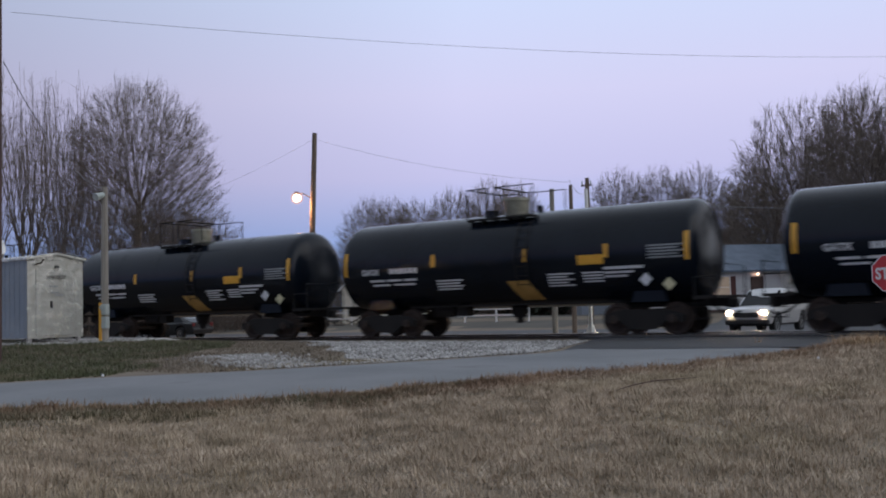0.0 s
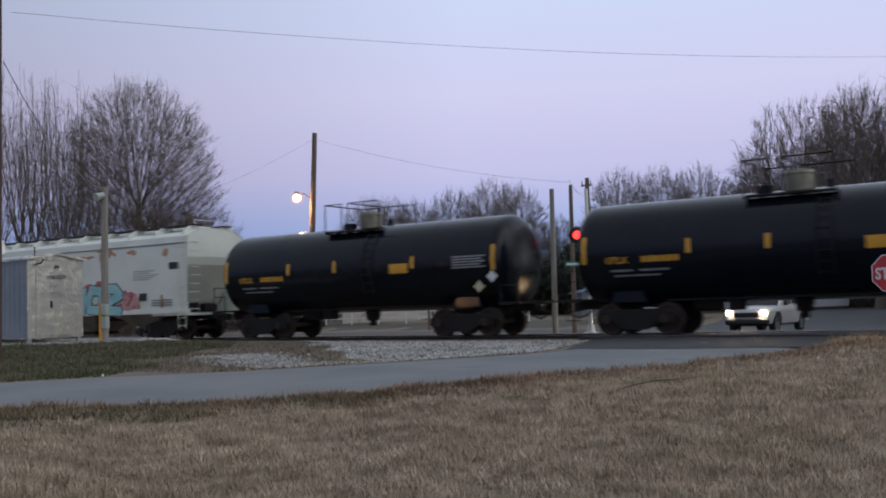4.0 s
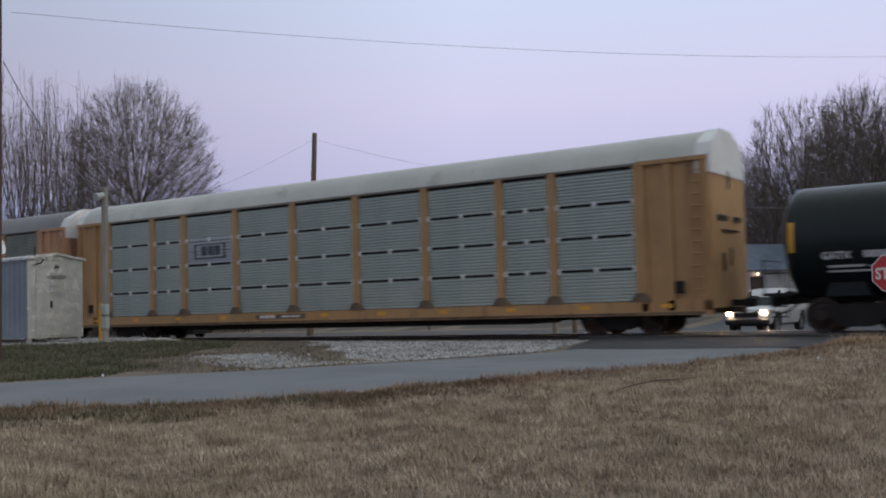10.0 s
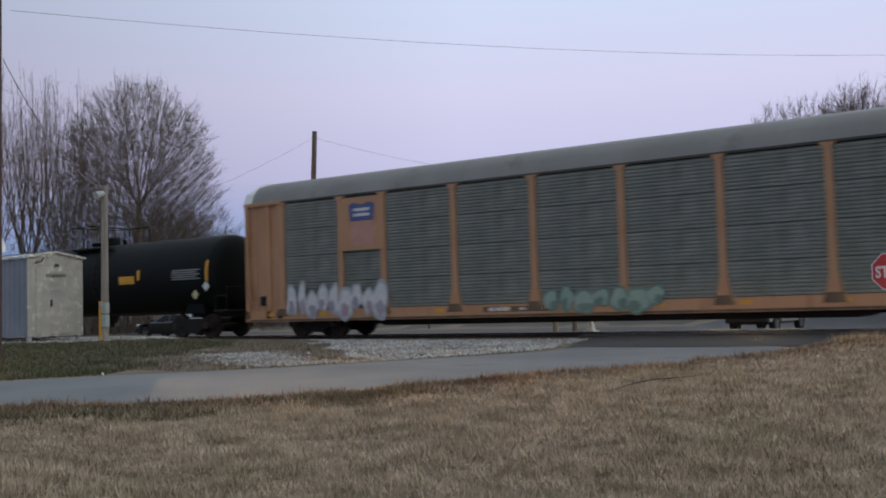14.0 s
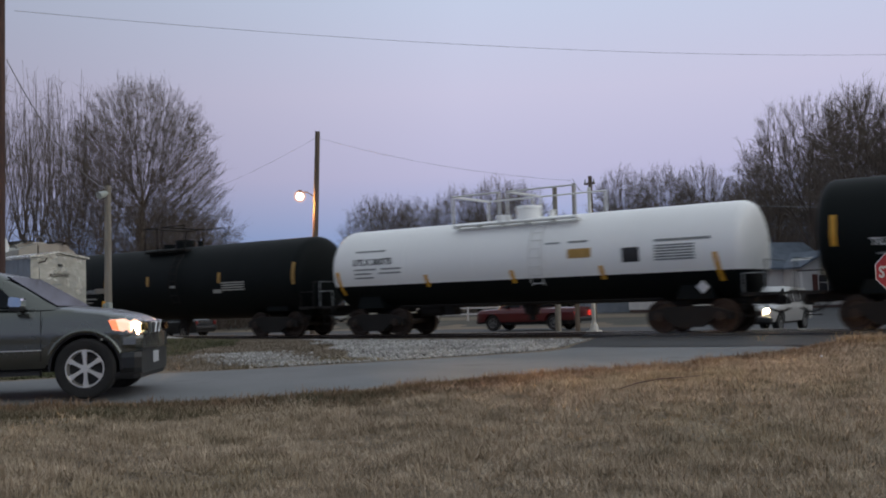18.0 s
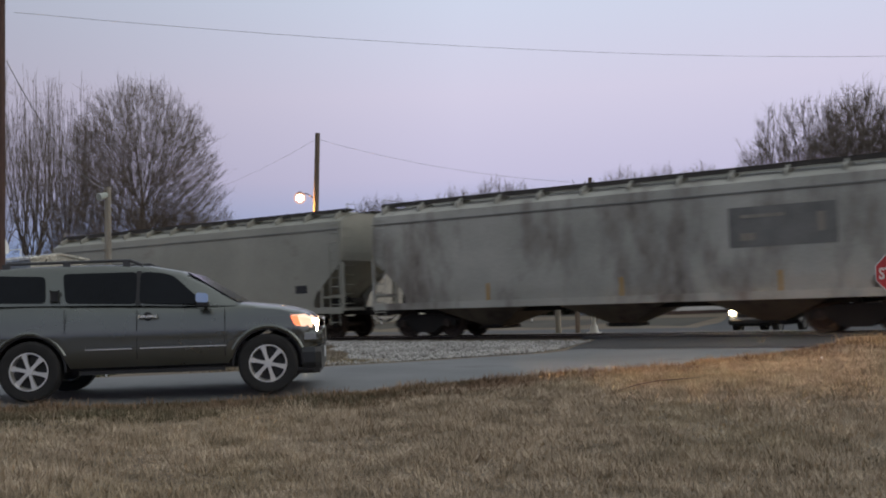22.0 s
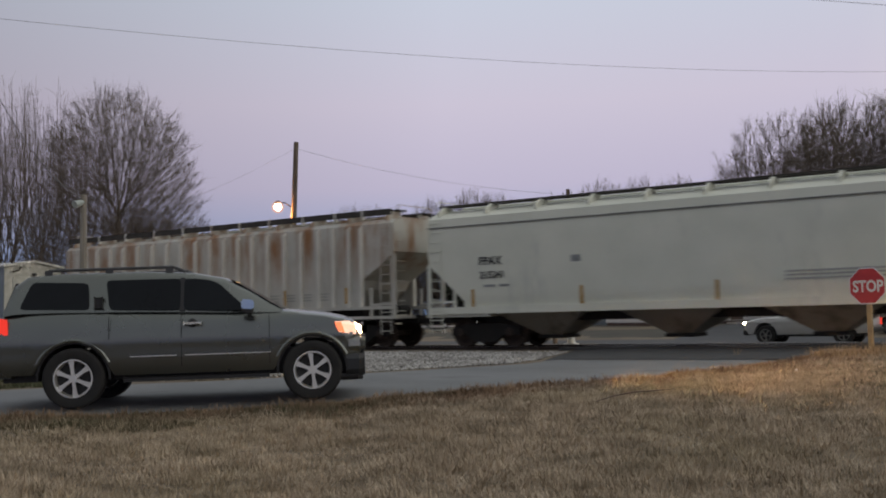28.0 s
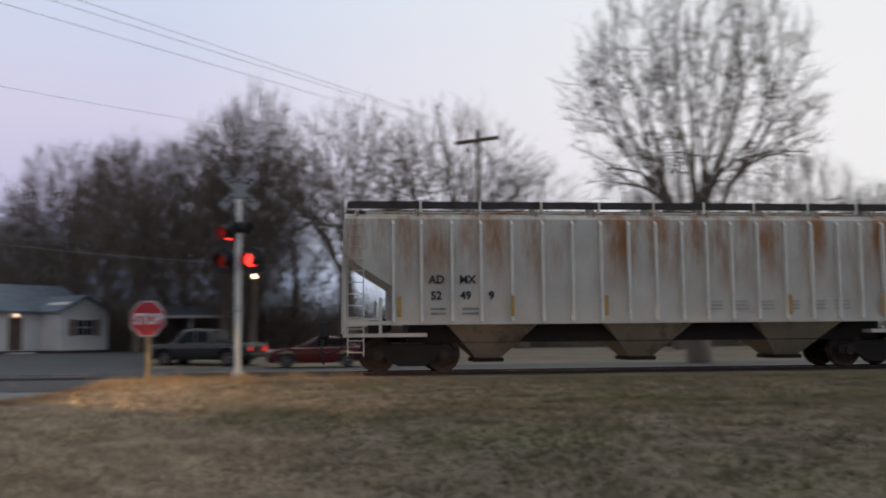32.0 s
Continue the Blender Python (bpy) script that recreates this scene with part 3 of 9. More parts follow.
def tank_car(label, front, rear, paint, r=1.52, cz=2.39, lower=None, split=None, style=0, marks="mark_white", group="tank cars of the train", dome_x=0.0, walk_long=2.4, walk_mat=None, dome="mark", dome_h=0.42, rail_r=0.024, dull=False):
    car, half = make_car("tank_car", label, front, rear, group)
    hs = half + 0.05
    if lower:
        part("tank", tank_shell(hs, r, cz, z_lo=split), paint, car, smooth=True)
        part("lower_tank", tank_shell(hs, r, cz, z_hi=split), lower, car, "black-painted lower half of the tank", smooth=True)
    else:
        part("tank", tank_shell(hs, r, cz), paint, car, smooth=True)
    # weld bands
    for i in range(1, 5):
        bm = B()
        x = -hs + 0.55 + (2 * hs - 1.1) * i / 5
        loft(bm, [[(x + dx, (r + dr) * math.sin(t), cz + (r + dr) * math.cos(t)) for t in np.linspace(-1.9, 1.9, 33)] for dx, dr in ((-0.03, 0.0), (-0.025, 0.006), (0.025, 0.006), (0.03, 0.0))], close=False)
        part("weld_band", bm, paint, car)
    # end platforms, sills and cradle
    for s in (-1, 1):
        bm = B()
        box(bm, s * (half - 2.6), s * (half + 0.55), -0.28, 0.28, 0.78, 1.05)
        box(bm, s * (half - 0.15), s * (half + 0.55), -1.35, 1.35, 1.0, 1.08)
        part("end_sill", bm, M["under"], car)
        bm = B()
        prism_y(bm, [(s * (half - 2.1), 0.95), (s * (half - 1.0), 0.95), (s * (half - 1.15), 1.42), (s * (half - 1.95), 1.42)], -1.02, 1.02)
        part("saddle", bm, lower or paint, car)
        bm = B()
        x0 = s * (half + 0.5)
        rod(bm, [(x0, -1.3, 1.05), (x0, -1.3, 1.95), (x0, 1.3, 1.95), (x0, 1.3, 1.05)], 0.022)
        rod(bm, [(s * (half - 0.1), -1.32, 1.05), (s * (half - 0.1), -1.32, 1.6), (x0, -1.32, 1.6)], 0.022)
        part("end_handrail", bm, M["under"] if lower is None else M["mark_grey"], car)
        bm = B()
        for h in range(3):
            xx = s * (half + 0.1)
            rod(bm, [(xx - 0.2, -1.36, 0.45 + 0.27 * h), (xx + 0.2, -1.36, 0.45 + 0.27 * h)], 0.016)
        rod(bm, [(s * (half + 0.1) - 0.2, -1.36, 0.42), (s * (half + 0.1) - 0.2, -1.36, 1.05)], 0.016)
        rod(bm, [(s * (half + 0.1) + 0.2, -1.36, 0.42), (s * (half + 0.1) + 0.2, -1.36, 1.05)], 0.016)
        part("step_ladder", bm, M["under"], car)
    # side sill pipe, bottom outlet and brake gear
    bm = B()
    rod(bm, [(-half + 2.6, -0.75, 0.98), (half - 2.6, -0.75, 0.98)], 0.035)
    part("brake_pipe", bm, M["under"], car)
    bm = B()
    tube(bm, (dome_x, 0, cz - r + 0.05), (dome_x, 0, cz - r - 0.30), 0.30, 0.22, 14)
    tube(bm, (dome_x, 0, cz - r - 0.3), (dome_x, 0, cz - r - 0.48), 0.12, 0.12, 10)
    part("bottom_outlet", bm, M["under"], car)
    bm = B()
    tube(bm, (-half + 3.3, -0.3, 0.82), (-half + 4.1, -0.3, 0.82), 0.19, 0.19, 12)
    box(bm, -half + 4.3, -half + 4.7, -0.55, -0.1, 0.65, 0.98, 0.02)
    part("brake_reservoir", bm, M["under"], car)
    # dome, walkway and rails
    top = cz + r
    wm = walk_mat or M["under"]
    bm = B()
    tube(bm, (dome_x, 0, top - 0.08), (dome_x, 0, top + dome_h), 0.40, 0.40, 20)
    tube(bm, (dome_x, 0, top + dome_h), (dome_x, 0, top + dome_h + 0.09), 0.44, 0.40, 20)
    part("dome", bm, M["dome"] if dome == "mark" else paint, car, "weathered pale metal dome housing", smooth=True)
    bm = B()
    tube(bm, (dome_x - 0.95, 0, top - 0.06), (dome_x - 0.95, 0, top + 0.16), 0.26, 0.26, 14)
    part("manway", bm, paint, car)
    bm = B()
    tube(bm, (dome_x + 0.8, 0.1, top - 0.06), (dome_x + 0.8, 0.1, top + 0.22), 0.09, 0.09, 10)
    part("vent", bm, paint, car)
    for s in (-1, 1):
        bm = B()
        w2, zz = walk_long / 2, top - 0.16
        box(bm, dome_x - w2, dome_x + w2, s * 0.78, s * 1.12, zz - 0.04, zz, 0.0)
        deck = part("walkway", bm, wm, car)
        for k in range(6):
            xx = dome_x - w2 + k * walk_long / 5
            bm = B()
            box(bm, xx - 0.02, xx + 0.02, s * 0.45, s * 1.1, zz - 0.09, zz - 0.04)
            part("walkway_bearer", bm, wm, deck)
    w2, zz = walk_long / 2, top - 0.16
    gap = 0.45
    for a, b in ((dome_x - w2, dome_x - gap), (dome_x + gap - 0.6, dome_x + w2)):
        bm = B()
        for s in (-1, 1):
            rod(bm, [(a, s * 1.1, zz), (a, s * 1.1, zz + 0.95), (b, s * 1.1, zz + 0.95), (b, s * 1.1, zz)], rail_r)
        rod(bm, [(a, -1.1, zz + 0.95), (a, 1.1, zz + 0.95)], rail_r)
        part("handrail", bm, wm, car)
    bm = B()
    for x in (dome_x + 0.75, dome_x + 1.15):
        pts = [(x, -(r + 0.07) * math.sin(t), cz + (r + 0.07) * math.cos(t)) for t in np.linspace(0.75, 2.15, 9)]
        rod(bm, pts, 0.018, 5)
    for t in np.linspace(0.8, 2.1, 8):
        rod(bm, [(dome_x + 0.75, -(r + 0.07) * math.sin(t), cz + (r + 0.07) * math.cos(t)), (dome_x + 1.15, -(r + 0.07) * math.sin(t), cz + (r + 0.07) * math.cos(t))], 0.014, 5)
    part("side_ladder", bm, wm, car)
    # reflective stripes, lettering and placards, laid out on a tank 12.7 m long
    c, k = (cz, r), hs / 6.35
    lay = {0: (-5.9, -2.3, 1.06, 3.7, 6.1), 1: (-5.9, -2.7, -0.5, 2.9, 6.05), 2: (-5.95, -2.75, 0.05, 2.65, 5.6), 3: (-6.05, -3.55, -1.55, 0.95, 3.55, 6.0)}[style]
    sz = split - cz if lower else 0.0
    for i, x in enumerate(lay):
        x *= k
        long = i in (0, len(lay) - 1)
        label_bars("reflector_stripe", [(x - 0.065 + 0.012 * j * bool(lower), x + 0.065 + 0.012 * j * bool(lower), cz + sz + (0.42 if long else 0.20) - 0.08 * j, 0.08) for j in range(10 if long else 5)], M["yellow_dull" if dull else "yellow"], car, curve=c)
    m = M[marks]

    def bars(name, rows, material, label="", block=0.0):
        return label_bars(name, [(x0 * k, x1 * k, cz + z, h) for x0, x1, z, h in rows], material, car, label, curve=c, block=block)

    def marked(body, x, z, size, material):
        me = text_mesh("reporting_mark", body, size, material)
        for v in me.vertices:
            v.co.z += math.sqrt(r * r - (z + v.co.y) ** 2) + 0.006
        part("reporting_mark", me, None, car, at=pose(x * k, 0, cz + z, 90, 0, 0))

    if style == 0:
        marked("GATX", -5.2, -0.28, 0.26, m)
        bars("reporting_number", [(-4.05, -2.9, -0.27, 0.17)], m, block=0.19)
        bars("small_lettering", [(-4.9, -4.3, -0.52, 0.07), (-4.2, -3.6, -0.52, 0.07), (-3.5, -3.0, -0.52, 0.07), (-4.8, -4.1, -0.66, 0.06), (-3.95, -3.1, -0.66, 0.06)], m)
        bars("stencil_block", [(-2.25, -1.25 - 0.12 * (j % 2), -0.60 - 0.09 * j, 0.05) for j in range(4)] + [(1.75, 2.6 - 0.2 * (j % 2), -0.56 - 0.085 * j, 0.045) for j in range(5)]
             + [(2.9, 3.55, -0.56 - 0.085 * j, 0.045) for j in range(4)] + [(3.6, 4.8, -0.47, 0.08), (3.6, 4.5, -0.59, 0.06), (3.6, 4.3, -0.70, 0.06)], m)
        bars("yellow_placard", [(2.8, 3.62, -0.30 + 0.07 * j, 0.07) for j in range(4)], M["yellow"], "yellow warning placard")
        bars("gold_panel", [(0.30 + 0.04 * (8 - j), 1.05 + 0.04 * (8 - j), -1.28 + 0.075 * j, 0.075) for j in range(8)][::-1], M["yellow_dull"], "dull gold inspection panel")
        bars("data_panel", [(4.95, 6.0 - 0.15 * (j % 2), -0.22 + 0.085 * j, 0.05) for j in range(5)], M["mark_grey"], "grey stencilled data panel")
        spots = ((4.85, -0.80, "mark_white"), (5.5, -0.95, "yellow_pale"))
    elif style == 1:
        if not dull:
            marked("UTLX" if marks == "yellow" else "TILX", -5.2, -0.32, 0.26, m)
        bars("reporting_number", [(-4.1, -2.95, -0.31, 0.17)] + ([(-5.2, -4.3, -0.31, 0.17)] if dull else []), m, block=0.19)
        bars("small_lettering", [(-5.1, -4.4, -0.56, 0.06), (-4.2, -3.3, -0.56, 0.06), (-5.0, -3.6, -0.70, 0.05)], M["mark_grey" if not dull else "mark_faint"])
        if dull:
            bars("pale_placard", [(-3.3, -2.6, -0.30 + 0.07 * j, 0.07) for j in range(3)], M["grey_post"], "faded pale placard")
            bars("stencil_block", [(0.6, 0.85, -0.24, 0.10), (2.6, 2.95, -0.50, 0.14)] + [(3.0, 4.0, -0.42 + 0.09 * j, 0.05) for j in range(4)], M["mark_faint"])
        else:
            bars("yellow_placard", [(1.95, 2.7, -0.26 + 0.08 * j, 0.08) for j in range(4)], M["yellow"], "yellow warning placard")
            bars("data_panel", [(4.5, 5.75 - 0.15 * (j % 2), -0.20 + 0.085 * j, 0.05) for j in range(5)], M["mark_grey"], "grey stencilled data panel")
        spots = () if dull else ((5.45, -0.80, "yellow_pale"), (6.0, -0.50, "mark_white"))
    elif style == 3:
        marked("GATX", -5.4, -0.50, 0.26, m)
        bars("reporting_number", [(-4.5, -3.65, -0.49, 0.17)], m, block=0.17)
        bars("small_lettering", [(-5.3, -4.5, -0.72, 0.06), (-4.4, -3.3, -0.74, 0.06), (-5.3, -4.0, -0.84, 0.05), (-3.9, -2.9, -0.86, 0.05)], m)
        bars("yellow_placard", [(-0.06, 0.34, -0.66, 0.08), (-0.06, 0.34, -0.58, 0.08)], M["yellow"], "yellow warning placard")
        bars("white_placard", [(-0.06, 0.34, -0.94 + 0.07 * j, 0.07) for j in range(4)], m)
        bars("stencil_block", [(0.9, 1.5 - 0.15 * (j % 2), -0.62 - 0.10 * j, 0.05) for j in range(4)] + [(2.2, 3.0, -0.60, 0.07), (2.25, 2.7, -0.72, 0.05)], M["mark_grey"])
        bars("gold_panel", [(3.6, 4.3, -0.78 + 0.08 * j, 0.08) for j in range(4)], M["yellow_dull"], "dull gold panel")
        spots = ()
    else:
        marked("UTLX 200775" if marks == "mark_grey" else "UTLX", -5.35, 0.12, 0.29, M["mark_dark"])
        bars("small_lettering", [(-5.3, -4.2, 0.56, 0.05), (-5.3, -4.5, -0.06, 0.05), (-4.3, -3.6, -0.06, 0.05), (-5.3, -4.7, -0.20, 0.05), (-4.4, -3.6, -0.20, 0.05), (-5.3, -4.6, -0.34, 0.05), (1.1, 1.5, 0.42, 0.05), (1.75, 2.3, 0.42, 0.06)], M["mark_grey"])
        bars("yellow_placard", [(1.75, 2.4, -0.04 + 0.07 * j, 0.07) for j in range(4)], M["yellow_dull"], "dull yellow warning placard")
        bars("dark_placard", [(3.25, 3.7, -0.24 + 0.07 * j, 0.07) for j in range(6)], M["mark_dark"])
        bars("data_panel", [(4.1, 5.5, 0.30, 0.07)] + [(4.1, 5.1, 0.16 - 0.08 * j, 0.05) for j in range(6)], M["mark_grey"], "grey stencilled data panel")
        spots = ((5.2, sz - 0.45, "mark_white"),)
    for dx, dz, mm in spots:
        bm = B()
        dx *= k
        yy = -math.sqrt(r * r - (abs(dz) - 0.19) ** 2) - 0.012
        prism_y(bm, [(dx - 0.19, cz + dz), (dx, cz + dz - 0.19), (dx + 0.19, cz + dz), (dx, cz + dz + 0.19)], yy - 0.006, yy + 0.02)
        part("diamond_placard", bm, M[mm], car)
    return car


M["dome"] = mat("weathered_dome_metal", (0.13, 0.125, 0.09), (0.24, 0.23, 0.17), 0.5, 0.3, 3, 30, 0.1)


def hopper_car(label, front, rear, paint, bays, ribs=0, sill=1.1, eave=4.08, top=4.42, roofm=None, tri=(2.65, 1.45, 1.3), outlet=None, stripes=(), rib_x=None, slope=2.3, rb_h=0.13, bay_x=None, edge=0.0):
    car, half = make_car("hopper_car", label, front, rear, "hopper cars of the train", 1.85)
    W = 1.53
    body_half = half - 0.05
    # slope: the end sheet runs in this far at the sill; tri: where the side sheets are cut away
    # side sheets as one shell with gently bowed sides, its ends cut on the slope
    prof = [(-W + 0.10, sill), (-W + 0.02, sill + 0.35), (-W, sill + 1.2), (-W, eave - 0.5), (-W + 0.06, eave), (-W + 0.28, eave + 0.13), (-0.55, top), (0.55, top), (W - 0.28, eave + 0.13), (W - 0.06, eave), (W, eave - 0.5), (W, sill + 1.2), (W - 0.02, sill + 0.35), (W - 0.10, sill)]
    if ribs:
        prof = [(-W + 0.07, sill), (-W + 0.07, eave), (-W + 0.2, eave + 0.12), (-0.55, top), (0.55, top), (W - 0.2, eave + 0.12), (W - 0.07, eave), (W - 0.07, sill)]
    zt, zb, tw = tri
    def side_x(z):
        return body_half - tw * (1 - min(1, max(0, (z - zb) / (zt - zb)))) if tw else body_half
    def cap_x(z):
        return min(side_x(z) - 0.02, body_half - slope * (1 - min(1, max(0, (z - sill) / (zt + 0.1 - sill))))) if z < zt + 0.1 else side_x(z) - 0.02
    fine_prof = []
    for (ya, za), (yb, zb_) in zip(prof, prof[1:]):
        k = max(1, int(abs(zb_ - za) / 0.28))
        fine_prof += [(ya + (yb - ya) * i / k, za + (zb_ - za) * i / k) for i in range(k)]
    fine_prof.append(prof[-1])
    bm = B()
    xs_mid = np.linspace(-body_half + slope + 0.05, body_half - slope - 0.05, 6)
    loft(bm, [[(-side_x(z), y, z) for y, z in fine_prof], *[[(x, y, z) for y, z in fine_prof] for x in xs_mid], [(side_x(z), y, z) for y, z in fine_prof]], close=False)
    part("body", bm, paint, car, smooth=not ribs, angle=30)
    n2 = len(fine_prof)
    for s in (-1, 1):
        bm = B()
        vl = [bm.verts.new((s * cap_x(z), y * 0.985, z)) for y, z in fine_prof]
        for i in range(n2 // 2 - 1):
            bm.faces.new((vl[i], vl[i + 1], vl[n2 - 2 - i], vl[n2 - 1 - i]))
        part("end_sheet", bm, paint, car)
    # side sill, end frames, end posts
    bm = B()
    for s in (-1, 1):
        box(bm, -body_half, body_half, s * (W - 0.07), s * (W + 0.02), sill - 0.06, sill + (0.16 if not ribs else 0.05))
    part("side_sill", bm, paint, car)
    for s in (-1, 1):
        bm = B()
        x1 = s * body_half
        for y in (-W + 0.06, W - 0.06):
            box(bm, x1 - 0.05, x1 + 0.05, y - 0.05, y + 0.05, 0.95, max(zt, 2.4) if tw else 1.2)
            box(bm, x1 - s * 0.95 - 0.04, x1 - s * 0.95 + 0.04, y - 0.035, y + 0.035, 1.05, 2.0)
            box(bm, min(x1, x1 - s * 1.0), max(x1, x1 - s * 1.0), y - 0.03, y + 0.03, 1.40, 1.46)
        box(bm, min(x1, x1 - s * 2.2), max(x1, x1 - s * 2.2), -1.45, 1.45, 0.95, 1.05)
        part("end_frame", bm, paint, car)
        bm = B()
        for y in (-W - 0.02,):
            for h in range(12):
                z = 0.55 + h * 0.31
                if z < eave - 0.1:
                    rod(bm, [(x1 - s * 0.08, y, z), (x1 - s * 0.50, y, z)], 0.014, 5)
            rod(bm, [(x1 - s * 0.08, y, 0.45), (x1 - s * 0.08, y, eave)], 0.016, 5)
            rod(bm, [(x1 - s * 0.50, y, 0.45), (x1 - s * 0.50, y, eave - 0.9)], 0.016, 5)
        for h in range(9):
            z = 1.2 + h * 0.33
            rod(bm, [(x1 + s * 0.06, -0.95, z), (x1 + s * 0.06, -1.42, z)], 0.014, 5)
        part("ladder", bm, paint, car)
        bm = B()
        box(bm, x1 - s * 0.9 - 0.25, x1 - s * 0.9 + 0.25, -0.8, -0.35, 1.05, 1.45, 0.03)
        part("brake_valve", bm, M["under"], car)
        bm = B()
        tube(bm, (x1 - s * 1.2, 0.3, 1.25), (x1 - s * 1.2, 1.0, 1.25), 0.17, 0.17, 10)
        part("air_reservoir", bm, M["under"], car)
    # centre sill
    bm = B()
    box(bm, -half - 0.05, half + 0.05, -0.25, 0.25, 0.80, 1.05)
    part("centre_sill", bm, M["under"], car)
    # a flat dark block gives the shaded gap between the outlets its tone
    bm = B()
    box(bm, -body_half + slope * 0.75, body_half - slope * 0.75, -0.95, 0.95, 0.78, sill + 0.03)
    part("shaded_floor_block", bm, M["under"], car, "dark block holding the shade between the outlets")
    # outlet bays
    span = 2 * (body_half - slope) + 1.0
    bay = span / bays
    for k in range(bays):
        bx = -span / 2 + bay * (k + 0.5)
        bm = B()
        g = bay * 0.37 if not bay_x else 1.28
        bx = bay_x[k] if bay_x else bx
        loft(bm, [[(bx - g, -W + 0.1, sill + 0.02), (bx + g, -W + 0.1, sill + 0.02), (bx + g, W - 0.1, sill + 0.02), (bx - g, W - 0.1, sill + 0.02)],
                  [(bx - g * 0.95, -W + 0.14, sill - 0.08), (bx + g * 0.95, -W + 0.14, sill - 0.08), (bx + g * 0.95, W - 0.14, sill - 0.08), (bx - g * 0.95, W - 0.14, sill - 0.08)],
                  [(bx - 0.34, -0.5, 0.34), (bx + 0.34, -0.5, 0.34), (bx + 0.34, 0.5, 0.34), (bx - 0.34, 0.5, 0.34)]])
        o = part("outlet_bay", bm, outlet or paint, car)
        bm = B()
        box(bm, bx - 0.42, bx + 0.42, -0.62, 0.62, 0.24, 0.35, 0.02)
        tube(bm, (bx - 0.3, -0.72, 0.30), (bx - 0.3, 0.72, 0.30), 0.03, 0.03, 6)
        part("outlet_gate", bm, M["under"], car)
    # ribs
    if ribs:
        me = None
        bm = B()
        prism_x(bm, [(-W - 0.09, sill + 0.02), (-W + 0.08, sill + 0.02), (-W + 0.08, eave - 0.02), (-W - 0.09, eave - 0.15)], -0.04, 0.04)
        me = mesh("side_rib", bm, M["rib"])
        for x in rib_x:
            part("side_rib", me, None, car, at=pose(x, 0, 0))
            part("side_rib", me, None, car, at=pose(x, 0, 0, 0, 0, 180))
    else:
        bm = B()
        for s in (-1, 1):
            box(bm, -body_half, body_half, s * (W - 0.03), s * (W + 0.015), eave - 0.30, eave - 0.26)
        part("side_bead", bm, M["faded_panel"], car, "dark seam below the roof")
    # roof walk with brackets and the hatch line
    rm = roofm or M["roofdark"]
    zw = top + rb_h
    for s in (-1, 1):
        for j in range(4):
            y = s * (0.60 + j * 0.12)
            bm = B()
            box(bm, -body_half + 0.1, body_half - 0.1, y - 0.045, y + 0.045, zw - 0.05, zw)
            part("roof_walk_board", bm, rm, car)
        if edge:
            bm = B()
            box(bm, -body_half + 0.1, body_half - 0.1, *sorted((s * (1.40 if ribs else 1.02), s * (1.44 if ribs else 1.06))), zw - edge, zw)
            part("roof_walk_edge", bm, rm, car)
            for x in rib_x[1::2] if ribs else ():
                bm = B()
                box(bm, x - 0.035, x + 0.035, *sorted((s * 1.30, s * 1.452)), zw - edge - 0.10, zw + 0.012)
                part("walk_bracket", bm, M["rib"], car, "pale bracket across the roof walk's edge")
    n = 11 if ribs else 12
    bm = B()
    for s in (1,):
        for x in (0,):
            prism_x(bm, [(s * (W - 0.16), eave + 0.04), (s * 0.55, top - 0.02), (s * 0.55, zw - 0.05), (s * 1.05, zw - 0.05), (s * (W - 0.14), eave + 0.22)], x - 0.035, x + 0.035)
    bracket = mesh("roof_bracket", bm, paint)
    for i in range(n):
        x = -body_half + 0.35 + (2 * body_half - 0.7) * i / (n - 1)
        part("roof_bracket", bracket, None, car, at=pose(x, 0, 0))
        part("roof_bracket", bracket, None, car, at=pose(x, 0, 0, 0, 0, 180))
    bm = B()
    box(bm, -body_half + 0.6, body_half - 0.6, -0.36, 0.36, top - 0.02, top + 0.10, 0.03)
    part("hatch_cover", bm, paint, car)
    for s in (-1, 1):
        bm = B()
        x1 = s * (body_half - 0.1)
        rod(bm, [(x1, -1.0, zw), (x1, -1.0, zw + 0.16), (x1, 1.0, zw + 0.16), (x1, 1.0, zw)], 0.018)
        part("roof_grab", bm, paint, car)
    for x in stripes:
        label_bars("reflector_stripe", [(x - 0.05, x + 0.05, sill + 0.15, 0.55)], M["yellow_dull"], car, y=-W - (0.09 if ribs else 0.0))
    return car, half, W


